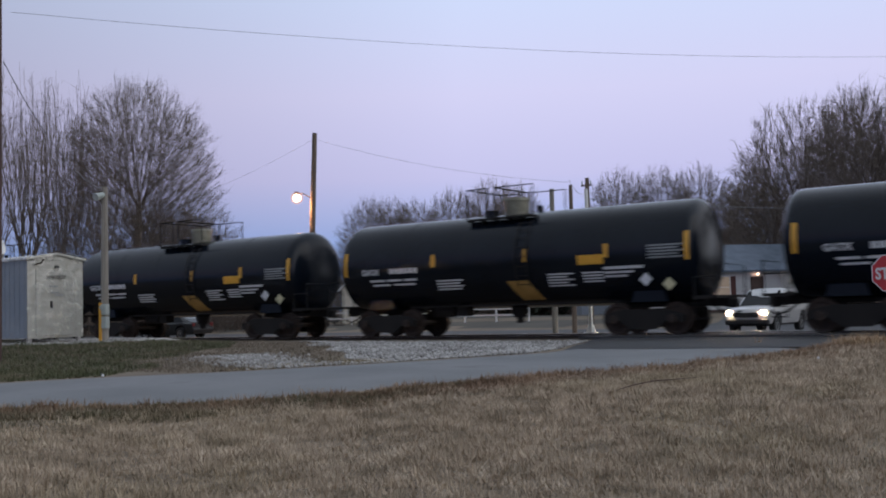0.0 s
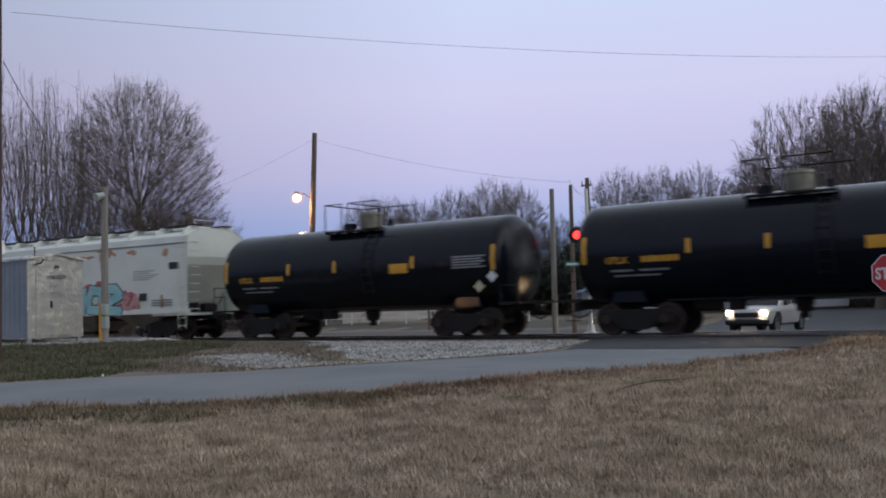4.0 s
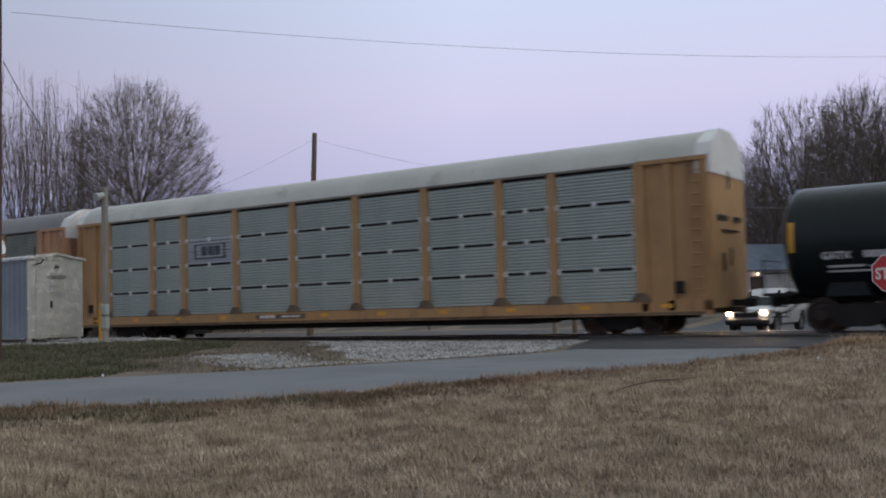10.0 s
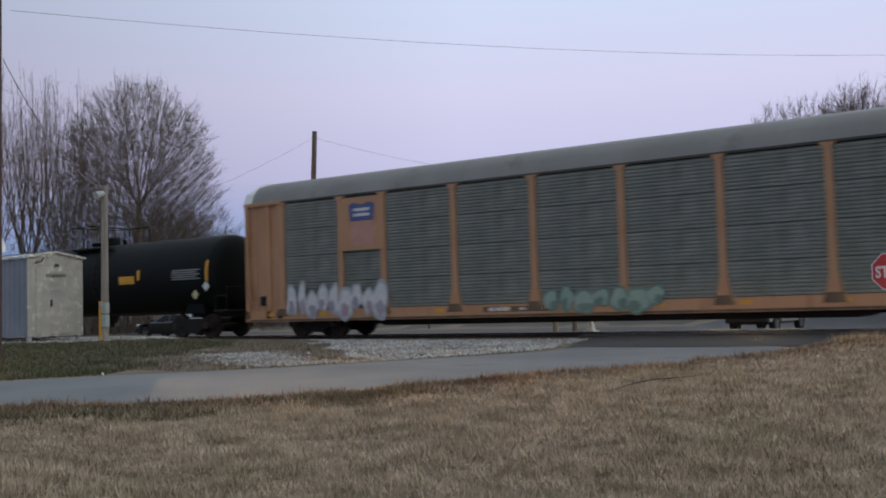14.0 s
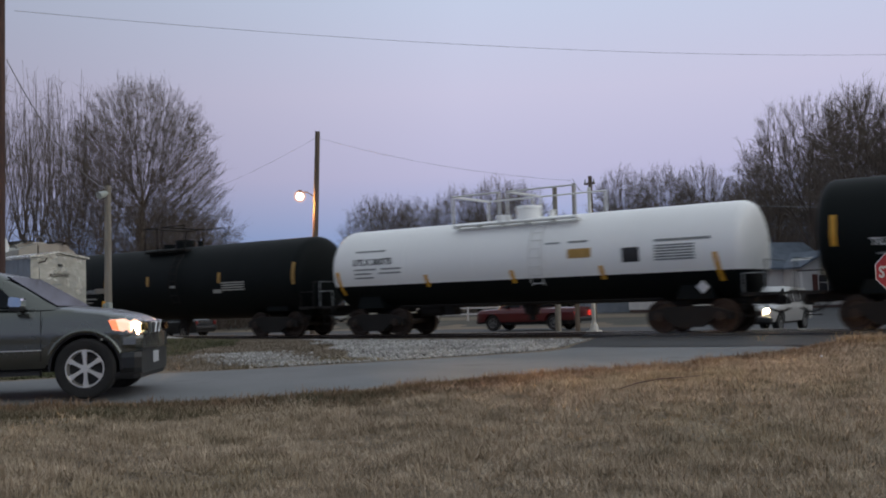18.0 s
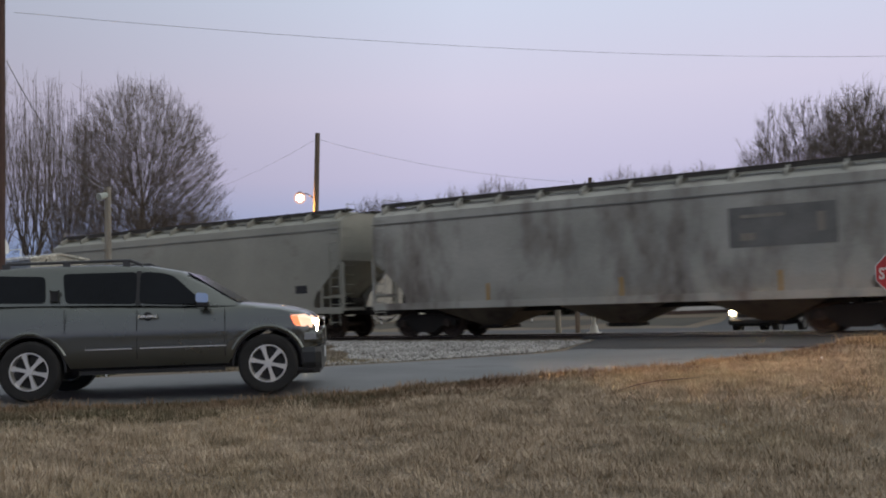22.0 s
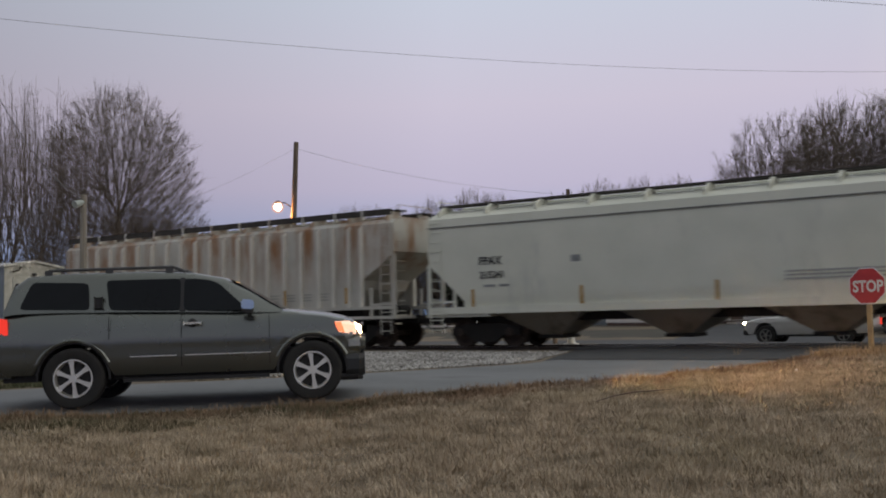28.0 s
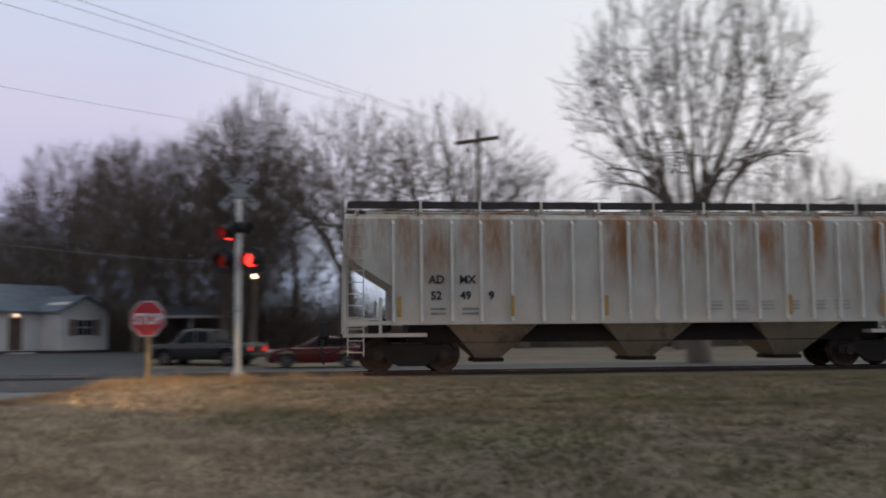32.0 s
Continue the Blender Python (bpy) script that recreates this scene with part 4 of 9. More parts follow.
def autorack(label, front, rear, paint, panel, roofm, dark_gaps, tapered=False):
    car, half = make_car("autorack_car", label, front, rear, "autorack cars of the train", 3.0)
    W, sill, eave, top = 1.52, 0.78, 4.86, 5.76
    h = half - 0.05
    # roof
    roof = [(-W + 0.05, eave), (-W + 0.0, eave + 0.06), (-W + 0.16, eave + 0.42), (-W + 0.42, eave + 0.70), (-0.45, top), (0.45, top), (W - 0.42, eave + 0.70), (W - 0.16, eave + 0.42), (W, eave + 0.06), (W - 0.05, eave)]
    bm = B()
    prism_x(bm, roof, -h + 0.34, h - 0.34)
    part("roof", bm, roofm, car, smooth=True, angle=50)
    bm = B()
    for i in range(24):
        x = -h + 0.9 + (2 * h - 1.8) * i / 23
        loft(bm, [[(x + d, y * (1 + e), z + e * 0.5) for y, z in roof[1:-1]] for d, e in ((-0.02, 0.0), (-0.015, 0.006), (0.015, 0.006), (0.02, 0.0))], close=False)
    part("roof_seam", bm, roofm, car)
    # deck and side sill
    bm = B()
    box(bm, -h, h, -W + 0.05, W - 0.05, 0.68, 0.92)
    part("deck", bm, M["under"], car)
    bm = B()
    for s in (-1, 1):
        box(bm, -h, h, s * (W - 0.06), s * (W + 0.02), sill - 0.22, sill + 0.18)
    part("side_sill", bm, paint, car)
    bm = B()
    box(bm, -h + 1.0, h - 1.0, -0.35, 0.35, 0.45, 0.7)
    prism_y(bm, [(-h + 5.0, 0.70), (-h + 6, 0.36), (h - 6, 0.36), (h - 5.0, 0.70)], -0.95, 0.95)
    part("centre_sill", bm, M["under"], car)
    # posts
    bm = B()
    if tapered:
        prism_y(bm, [(-0.24, sill + 0.1), (0.24, sill + 0.1), (0.10, sill + 0.75), (0.09, eave - 0.12), (0.22, eave), (-0.22, eave), (-0.09, eave - 0.12), (-0.10, sill + 0.75)], -W - 0.03, -W + 0.10)
    else:
        prism_y(bm, [(-0.18, sill + 0.1), (0.18, sill + 0.1), (0.12, sill + 0.3), (0.12, eave), (-0.12, eave), (-0.12, sill + 0.3)], -W - 0.03, -W + 0.10)
    post_me = mesh("post", bm, paint)
    end_in = h - 11.8
    xs = [-11.8, -9.05, -7.2, -4.35, -1.45, 1.45, 4.35, 7.2, 9.05, 11.8]
    bm = B()
    if tapered:
        prism_y(bm, [(-0.30, sill - 0.02), (0.30, sill - 0.02), (0.20, sill + 0.24), (-0.20, sill + 0.24)], -W - 0.045, -W - 0.028)
    else:
        prism_y(bm, [(-0.34, sill + 0.16), (0.34, sill + 0.16), (0.16, sill + 0.42), (-0.16, sill + 0.42)], -W - 0.042, -W - 0.028)
    foot_me = mesh("post_foot", bm, M["rack_grime"])
    for x in xs:
        part("post_foot", foot_me, None, car, "grimy gusset at the foot of a post", at=pose(x, 0, 0))
        part("post", post_me, None, car, at=pose(x, 0, 0))
        part("post", post_me, None, car, at=pose(x, 0, 0, 0, 0, 180))
    # corrugated side panels, four rows in each field
    rows = 4
    fields = list(zip(xs, xs[1:]))
    gap = 0.07 if dark_gaps else 0.012
    hh = (eave - 0.03 - (sill + 0.2)) / rows
    prof = []
    for j in range(9):
        d = (hh - gap) / 9
        prof += [(0.0, d * j), (0.0, d * (j + 0.45)), (0.028, d * (j + 0.6)), (0.028, d * (j + 0.85))]
    prof.append((0.0, hh - gap))
    made = {}
    for a, b in fields:
        w = round(b - a - 0.2, 2)
        if w not in made:
            bm = B()
            loft(bm, [[(x, -(W - 0.05) + y, z) for y, z in prof] for x in (-w / 2, w / 2)], close=False)
            made[w] = mesh("panel", bm, panel)
        for r in range(rows):
            z = sill + 0.2 + r * hh
            part("panel", made[w], None, car, at=pose((a + b) / 2, 0, z))
            part("panel", made[w], None, car, at=pose((a + b) / 2, 0, z, 0, 0, 180))
    # dark sheets stand in for the unlit inside seen through the panel gaps
    bm = B()
    for s in (-1, 1):
        box(bm, -h + end_in, h - end_in, s * (W - 0.14), s * (W - 0.12), sill + 0.15, eave)
    part("dark_backing", bm, M["under"], car, "dark sheets for the unlit interior behind the panels")
    if dark_gaps:
        bm = B()
        for x, x2 in fields:
            for r in range(1, rows):
                z = sill + 0.2 + r * hh
                for xx in (x + 0.16, 0.5 * (x + x2), x2 - 0.16):
                    box(bm, xx - 0.05, xx + 0.05, -W - 0.01, -W + 0.05, z - 0.11, z + 0.04)
        part("panel_clip", bm, M["sheet_pale"], car)
    # ends: solid bays, ladders, doors
    for s in (-1, 1):
        a, b = sorted((s * (h - end_in), s * h))
        for t in (-1, 1):
            bm = B()
            box(bm, a, b, *sorted((t * (W - 0.11), t * (W - 0.06))), sill - 0.1, eave)
            bay = part("end_bay", bm, paint, car)
            for x in (a + 0.12, b - 0.12, s * (h - 1.15)):
                bm = B()
                box(bm, x - 0.10, x + 0.10, *sorted((t * (W - 0.08), t * (W + 0.02))), sill - 0.1, eave)
                part("bay_post", bm, paint, bay)
            bm = B()
            box(bm, a, b, *sorted((t * (W - 0.08), t * (W + 0.05))), eave - 0.04, eave + 0.08)
            part("bay_cap", bm, paint, bay)
        bm = B()
        for k in range(11):
            z = 1.25 + k * 0.33
            rod(bm, [(s * (h - 0.55), -W - 0.04, z), (s * (h - 0.15), -W - 0.04, z)], 0.016, 5)
        rod(bm, [(s * (h - 0.55), -W - 0.04, 0.7), (s * (h - 0.55), -W - 0.04, eave)], 0.018, 5)
        rod(bm, [(s * (h - 0.15), -W - 0.04, 0.7), (s * (h - 0.15), -W - 0.04, eave)], 0.018, 5)
        part("ladder", bm, paint, car)
        bm = B()
        n = 16
        ys = np.linspace(-W + 0.08, W - 0.08, n)
        ring = lambda z: [(s * (h + 0.02 + (0.05 if i % 2 else 0.0)), y, z) for i, y in enumerate(ys)] + [(s * (h - 0.05), y, z) for y in ys[::-1]]
        loft(bm, [ring(sill - 0.05), ring(eave)])
        part("end_door", bm, paint, car)
        bm = B()
        outline = [(-W + 0.04, eave - 0.40 if s > 0 else eave - 0.1), (-W + 0.04, eave + 0.1), (-W + 0.2, eave + 0.46), (-0.5, top + 0.02), (0.5, top + 0.02), (W - 0.2, eave + 0.46), (W - 0.04, eave + 0.1), (W - 0.04, eave - 0.40 if s > 0 else eave - 0.1)]
        prism_x(bm, outline, *sorted((s * (h - 0.345), s * (h + 0.085))))
        part("door_top", bm, M["white_top"], car, "white weather-stained door top")
    for s in (-1, 1):
        bm = B()
        rod(bm, [(s * (h + 0.1), -0.7, 2.9), (s * (h + 0.1), 0.7, 2.9)], 0.03)
        part("door_bar", bm, M["under"], car)
        bm = B()
        box(bm, s * (h - 0.9) - 0.12, s * (h - 0.9) + 0.12, -W - 0.06, -W + 0.02, 1.15, 1.5)
        part("lock_box", bm, M["under"], car)
        bm = B()
        for y0, y1 in ((-0.95, -0.15), (0.35, 1.05)):
            bm = B()
            box(bm, s * (h + 0.085) - 0.01, s * (h + 0.085) + 0.01, y0, y1, 3.18, 3.32)
            part("door_slot", bm, M["under"], car, "dark slot in the end door")
        for y0, z0 in ((0.0, 1.9), (0.0, 4.1), (-0.6, 1.75)):
            bm = B()
            box(bm, s * (h + 0.085) - 0.012, s * (h + 0.085) + 0.02, y0 - 0.04, y0 + 0.04, z0, z0 + 0.5)
            part("door_latch", bm, M["under"], car)
    bm = B()
    box(bm, -0.16, 0.16, -W - 0.03, -W - 0.018, sill - 0.02, sill + 0.10)
    strip = mesh("reflector", bm, M["yellow"])
    for i in range(11):
        part("reflector", strip, None, car, at=pose(-h + 1.3 + (2 * h - 2.6) * i / 10, 0, 0))
    # stencilled plate and grimy runs on the sill
    label_bars("sill_plate", [(-3.3, -0.9, sill - 0.06, 0.17)], M["rack_grime"], car, "dark stencilled plate on the sill", y=-W - 0.021)
    label_bars("sill_lettering", [(-3.1, -2.3, sill - 0.03, 0.11), (-2.0, -1.1, sill - 0.01, 0.07)], M["mark_white"], car, y=-W - 0.028, block=0.24)
    label_bars("sill_grime", [(-h + 0.2, h - 0.2, sill - 0.205, 0.07)], M["rack_grime"], car, "grimy lower edge of the sill", y=-W - 0.02)
    return car, half, W


# the train, from its head to its tail
BK, BM_, WT = M["black_tank"], M["black_matt"], M["white_tank"]
L0 = "black tank car with white lettering and yellow reflector stripes"
tank_car(L0, 5.4, -7.3, BK)
tank_car(L0, -9.6, -22.4, BK)
tank_car(L0, -24.5, -37.1, BK)
L1 = "black tank car with yellow lettering and reflector stripes"
tank_car(L1, -39.2, -51.7, BK, style=1, marks="yellow")
tank_car(L1, -54.2, -66.6, BK, style=1, marks="yellow")
car5, _, _ = hopper_car("white covered hopper car with a turquoise and red spray-painted tag", -68.3, -87.2, M["white_hopper"], 4, outlet=M["bay_tan"], stripes=(-8.6, -4.5, -1.9, 7.9), tri=(3.0, 1.6, 0.0), slope=1.7)
tank_car("dark green-black tank car with yellow reflector stripes", -88.7, -103.1, M["green_tank"], style=3, r=1.50, cz=2.40, dome="paint", dome_h=0.3)
car7, _, _ = autorack("yellow autorack car with galvanised panels and a pale roof", -104.9, -132.7, M["rack_yellow"], M["galv"], M["rack_roof"], True)
car8, _, _ = autorack("orange autorack car with dark panels, a shield emblem and spray paint", -133.5, -160.9, M["rack_orange"], M["galv_dark"], M["rack_roof_dark"], False, True)
tank_car("matt black tank car with white lettering", -162.6, -178.6, BM_, style=1, r=1.55, cz=2.48, dome="paint", dome_h=0.25)
tank_car("white tank car with a black lower half and white roof rails", -180.4, -195.1, WT, style=2, lower=BM_, split=1.72, r=1.40, cz=2.30, marks="mark_grey", walk_mat=M["sheet_pale"], walk_long=4.4, dome="paint", dome_h=0.3, rail_r=0.04)
tank_car("matt black tank car with faint grey lettering", -196.4, -211.7, BM_, style=1, marks="mark_grey", r=1.49, cz=2.20, dome="paint", dome_h=0.2, dull=True)
car12, _, _ = hopper_car("weathered grey covered hopper car", -213.5, -230.7, M["grey_hopper"], 3, sill=0.98, edge=0.14, outlet=M["dark_bay"], stripes=(-4, 0.5, 5))
car13, _, _ = hopper_car("dull grey covered hopper car with faint lettering", -232.0, -248.6, M["even_hopper"], 3, sill=0.92, edge=0.14, outlet=M["dark_bay"], stripes=(-4.5,))
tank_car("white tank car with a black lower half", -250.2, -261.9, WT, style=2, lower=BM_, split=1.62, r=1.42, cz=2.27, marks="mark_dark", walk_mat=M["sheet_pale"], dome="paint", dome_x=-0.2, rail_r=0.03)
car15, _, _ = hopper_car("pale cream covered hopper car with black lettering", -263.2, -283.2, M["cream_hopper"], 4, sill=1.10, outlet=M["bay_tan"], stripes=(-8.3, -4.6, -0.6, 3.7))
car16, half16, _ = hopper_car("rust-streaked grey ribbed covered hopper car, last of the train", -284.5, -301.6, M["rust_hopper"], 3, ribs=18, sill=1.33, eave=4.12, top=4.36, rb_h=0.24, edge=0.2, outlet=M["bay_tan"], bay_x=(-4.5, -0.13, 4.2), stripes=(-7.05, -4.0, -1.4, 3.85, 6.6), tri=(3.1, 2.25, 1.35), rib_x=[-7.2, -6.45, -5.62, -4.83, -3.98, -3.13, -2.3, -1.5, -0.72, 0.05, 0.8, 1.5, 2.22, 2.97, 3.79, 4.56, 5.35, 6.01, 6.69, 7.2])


def lettering(car, rows, material, y=-1.545):
    for body, size, x, z in rows:
        text_on(car, "lettering", body, size, x, z, material, y)


lettering(car16, [("AD", 0.30, -6.25, 2.38), ("MX", 0.30, -5.42, 2.38), ("52", 0.30, -6.2, 1.95), ("49", 0.30, -5.40, 1.95), ("9", 0.30, -4.62, 1.95)], M["mark_dark"], -1.482)
lettering(car15, [("FPAX", 0.34, -8.05, 2.55), ("215241", 0.30, -8.02, 2.13)], M["mark_dark"], -1.545)
label_bars("small_lettering", [(-6.2, -5.8, 1.66, 0.06), (-5.35, -4.9, 1.66, 0.06), (-6.2, -5.8, 1.54, 0.05), (-5.35, -4.9, 1.54, 0.05)], M["mark_grey"], car16, y=-1.47)
label_bars("stencil_block", [(1.5 + 0.75 * k, 1.95 + 0.75 * k, 1.62 + 0.1 * j, 0.05) for k in range(6) for j in range(3)], M["mark_faint"], car16, y=-1.47)
label_bars("small_lettering", [(-7.9, -7.5, 1.86, 0.07), (-7.35, -7.0, 1.86, 0.07), (-4.9, -4.6, 2.5, 0.2)], M["mark_grey"], car15)
label_bars("stencil_block", [(1.2, 4.4, 1.72 + 0.1 * j, 0.05) for j in range(3)] + [(5.2, 6.4, 1.85 + 0.1 * j, 0.05) for j in range(4)], M["mark_faint"], car15)
label_bars("reporting_mark", [(-8.2, -7.4, 2.42, 0.16), (-8.15, -7.0, 2.02, 0.16)], M["mark_grey"], car5, block=0.2)
label_bars("stencil_block", [(6.2, 7.2 + 0.25 * (j % 3), 2.42 + 0.085 * j, 0.03) for j in range(5)] + [(7.3, 8.5, 1.35 + 0.1 * j, 0.05) for j in range(3)], M["mark_grey"], car5)
label_bars("dark_placard", [(6.55, 7.0, 1.58, 0.3), (8.35, 8.95, 2.78, 0.28), (-9.1, -8.7, 2.9, 0.28), (-9.2, -8.95, 2.55, 0.2)], M["mark_dark"], car5)
label_bars("dark_placard", [(6.1, 6.65, 1.60, 0.28)], M["mark_dark"], car13)
label_bars("reporting_mark", [(-7.0, -6.0, 2.45, 0.2), (-6.9, -5.9, 2.05, 0.2)], M["mark_grey"], car13, block=0.22)
label_bars("faded_panel", [(3.7, 6.5, 2.32, 1.08)], M["faded_panel"], car12, "large faded dark panel")
label_bars("small_lettering", [(4.0, 5.2, 3.1, 0.09), (6.0, 6.2, 2.65, 0.5), (4.0, 4.4, 2.5, 0.2)], M["grey_post"], car12, y=-1.54)
# rust blooms on the white hopper
for x, z, w, h_ in ((4.15, 3.45, 0.16, 0.5), (4.3, 3.7, 0.42, 0.13), (4.75, 3.55, 0.3, 0.12), (6.15, 3.55, 0.26, 0.16), (8.15, 3.5, 0.16, 0.22), (-8.9, 3.75, 0.5, 0.14), (3.2, 3.5, 0.5, 0.08)):
    bm = B()
    w, h_ = w * 1.35, h_ * 1.35
    ring = [(x + w * math.cos(a) * (0.7 + 0.6 * noise.noise((x + math.cos(a), z + math.sin(a), 3))), z + h_ * math.sin(a) * (0.7 + 0.7 * noise.noise((x + 2 * math.cos(a), math.sin(a), z)))) for a in np.linspace(0, 2 * math.pi, 25)[:-1]]
    prism_y(bm, ring, -1.536, -1.531)
    part("rust_bloom", bm, M["rust_spot"], car5, "orange rust bloom")


def blob(bm, cx, cz, rx, rz, y, seed, n=18, wob=0.5):
    ring = []
    for k in range(n):
        a = 2 * math.pi * k / n
        f = 0.8 + wob * noise.noise((math.cos(a) * 1.3 + seed, math.sin(a) * 1.3, seed * 0.7))
        ring.append((cx + rx * f * math.cos(a), cz + rz * f * math.sin(a)))
    prism_y(bm, ring, y - 0.004, y)


def tag(car, x0, x1, z0, z1, letters, y, mats, seed):
    """A spray-painted tag: a cloud, dark outlines, fat rounded strokes and highlights, drawn as loose abstract shapes."""
    rnd = random.Random(seed)
    cloud, dark, fill, shine = mats
    W_ = (x1 - x0) / letters
    bm = B()
    for k in range(letters * 3):
        blob(bm, x0 + (x1 - x0) * (k + 0.5) / (letters * 3), z0 + (z1 - z0) * rnd.choice((0.2, 0.85, 0.95)), W_ * 0.34, (z1 - z0) * 0.2, y, seed + k, wob=1.1)
    part("spray_cloud", bm, cloud, car)["kind"] = "stuff"
    strokes = []
    for k in range(letters):
        cx, cz, hw, hh = x0 + W_ * (k + 0.5), (z0 + z1) / 2, W_ * 0.36, (z1 - z0) * 0.34
        kind = k % 4
        if kind == 0:
            p = [(hw, hh), (-hw * 0.4, hh), (-hw, hh * 0.4), (-hw * 0.3, 0.05), (hw, -hh * 0.2), (hw * 0.5, -hh), (-hw, -hh)]
        elif kind == 1:
            p = [(-hw, -hh), (-hw * 0.6, hh * 0.2), (0, hh), (hw * 0.6, hh * 0.2), (hw, -hh), (hw * 0.4, -hh * 0.2), (-hw * 0.5, -hh * 0.2)]
        elif kind == 2:
            p = [(-hw, hh), (-hw, -hh), (0, -hh * 0.5), (hw, -hh), (hw, hh)]
        else:
            p = [(-hw, hh * 0.9), (hw * 0.3, hh), (hw, hh * 0.2), (hw * 0.8, -hh * 0.7), (-hw, -hh), (-hw, hh * 0.9)]
        strokes.append([(cx - a + rnd.uniform(-0.05, 0.05), cz + b + rnd.uniform(-0.05, 0.05)) for a, b in p])
    for nm, m, wid, yy in (("spray_outline", dark, 0.238, y - 0.004), ("spray_fill", fill, 0.190, y - 0.020), ("spray_highlight", shine, 0.016, y - 0.036)):
        bm = B()
        for p in strokes:
            for (ax, az), (bx, bz) in zip(p, p[1:]):
                d = Vector((bx - ax, bz - az))
                nrm = Vector((-d.y, d.x)).normalized() * wid * (z1 - z0) / 1.4
                ex = d.normalized() * wid * 0.6 * (z1 - z0) / 1.4
                sh = 0.07 if nm == "spray_highlight" else 0.0
                yy -= 0.0002
                prism_y(bm, [(ax - ex.x + nrm.x - sh, az - ex.y + nrm.y + sh), (ax - ex.x - nrm.x - sh, az - ex.y - nrm.y + sh), (bx + ex.x - nrm.x - sh, bz + ex.y - nrm.y + sh), (bx + ex.x + nrm.x - sh, bz + ex.y + nrm.y + sh)], yy - 0.004, yy)
                blob(bm, bx - sh, bz + sh, wid * (z1 - z0) / 1.3, wid * (z1 - z0) / 1.3, yy - 0.0001, 1, 10, 0.0)
        part(nm, bm, m, car)["kind"] = "stuff"


def bubble_tag(car, x0, x1, z0, z1, n, y, mats, seed):
    """A washed-out tag of rounded bubble shapes: rims, fills, haze and scribbles inside."""
    rnd = random.Random(seed)
    w = (x1 - x0) / n
    shapes = [(x0 + w * (k + 0.5), z0 + (z1 - z0) * (0.50 + 0.10 * math.sin(k * 2.3)), w * (0.75 + 0.2 * math.sin(k * 4.1)), (z1 - z0) * (0.50 + 0.10 * math.sin(k * 1.7))) for k in range(n)]
    for nm, m, k, dy in (("spray_rim", mats[0], 1.0, 0.0), ("spray_fill", mats[1], 0.80, 0.006)):
        for i, (cx, cz, rx, rz) in enumerate(shapes):
            bm = B()
            blob(bm, cx, cz, rx * k, rz * k, y - dy - 0.0002 * i, seed + i * 3, 22, 0.34)
            part(nm, bm, m, car)
    for i, (cx, cz, rx, rz) in enumerate(shapes):
        bm = B()
        blob(bm, cx + rnd.uniform(-0.1, 0.1), cz - rz * 0.35, rx * 0.5, rz * 0.42, y - 0.012 - 0.0002 * i, seed + i * 7, 16, 0.4)
        part("spray_haze", bm, mats[2], car)
        if i % 2:
            bm = B()
            blob(bm, cx, cz - rz * 0.3, rx * 0.12, rz * 0.35, y - 0.018, seed + i, 12, 0.4)
            part("spray_scribble", bm, mats[3], car)


tag(car5, -0.5, 5.5, 0.98, 2.35, 5, -1.54, (M["spray_red"], M["spray_dark"], M["spray_teal"], M["spray_pale"]), 5)
tag(car5, -1.6, -0.5, 1.1, 1.7, 2, -1.535, (M["spray_red"], M["spray_red"], M["spray_pink"], M["spray_pink"]), 8)
tag(car5, 5.5, 6.5, 1.2, 1.9, 2, -1.535, (M["spray_red"], M["spray_red"], M["spray_pink"], M["spray_pink"]), 9)
bubble_tag(car8, -11.6, -7.1, 0.62, 1.92, 9, -1.565, (M["spray_pale"], M["mark_white"], M["spray_haze"], M["spray_pink"]), 12)
bubble_tag(car8, -1.2, 2.7, 0.60, 1.45, 7, -1.565, (M["spray_mint_dark"], M["spray_mint"], M["spray_mint_dark"], M["spray_mint_dark"]), 15)
bm = B()
box(bm, -8.95, -7.15, -1.56, -1.53, 2.95, 4.75)
part("emblem_board", bm, M["rack_orange"], car8)
bm = B()
prism_y(bm, [(-8.55, 3.95), (-7.55, 3.95), (-7.5, 4.5), (-7.7, 4.58), (-8.05, 4.5), (-8.4, 4.58), (-8.6, 4.5)], -1.572, -1.562)
part("emblem_blue", bm, M["emblem_blue"], car8, "blue top of a shield emblem")
label_bars("emblem_bars", [(-8.4, -7.7, 4.1, 0.1), (-8.4, -7.7, 4.28, 0.1)], M["mark_white"], car8, y=-1.574)
for k in range(7):
    label_bars("emblem_stripe", [(-8.5 + k * 0.14, -8.43 + k * 0.14, 3.1, 0.82)], M["spray_pink"], car8, y=-1.564)
bm = B()
for k in range(8):
    box(bm, -6.95, -4.45, -1.50, -1.49, 2.92 + 0.125 * k, 2.99 + 0.125 * k)
part("emblem_stripes", bm, M["spray_pale"], car7, "pale striped field of an emblem")["kind"] = "stuff"
label_bars("emblem_bars", [(-6.2, -5.1, 3.22, 0.36)], M["spray_dark"], car7, y=-1.507, block=0.36)
label_bars("emblem_frame", [(-6.6, -4.9, 3.08, 0.05), (-6.6, -4.9, 3.62, 0.05), (-6.6, -6.5, 3.08, 0.58), (-5.0, -4.9, 3.08, 0.58)], M["spray_dark"], car7, y=-1.503)
# end-of-train marker
bm = B()
box(bm, -half16 - 0.62, -half16 - 0.35, -0.2, 0.12, 0.95, 1.4, 0.03)
part("end_marker", bm, M["black_plastic"], car16, "boxy end-of-train marker")
bm = B()
rod(bm, [(-half16 - 0.5, -0.35, 0.9), (-half16 - 0.62, -0.4, 0.5), (-half16 - 0.5, -0.4, 0.22)], 0.035)
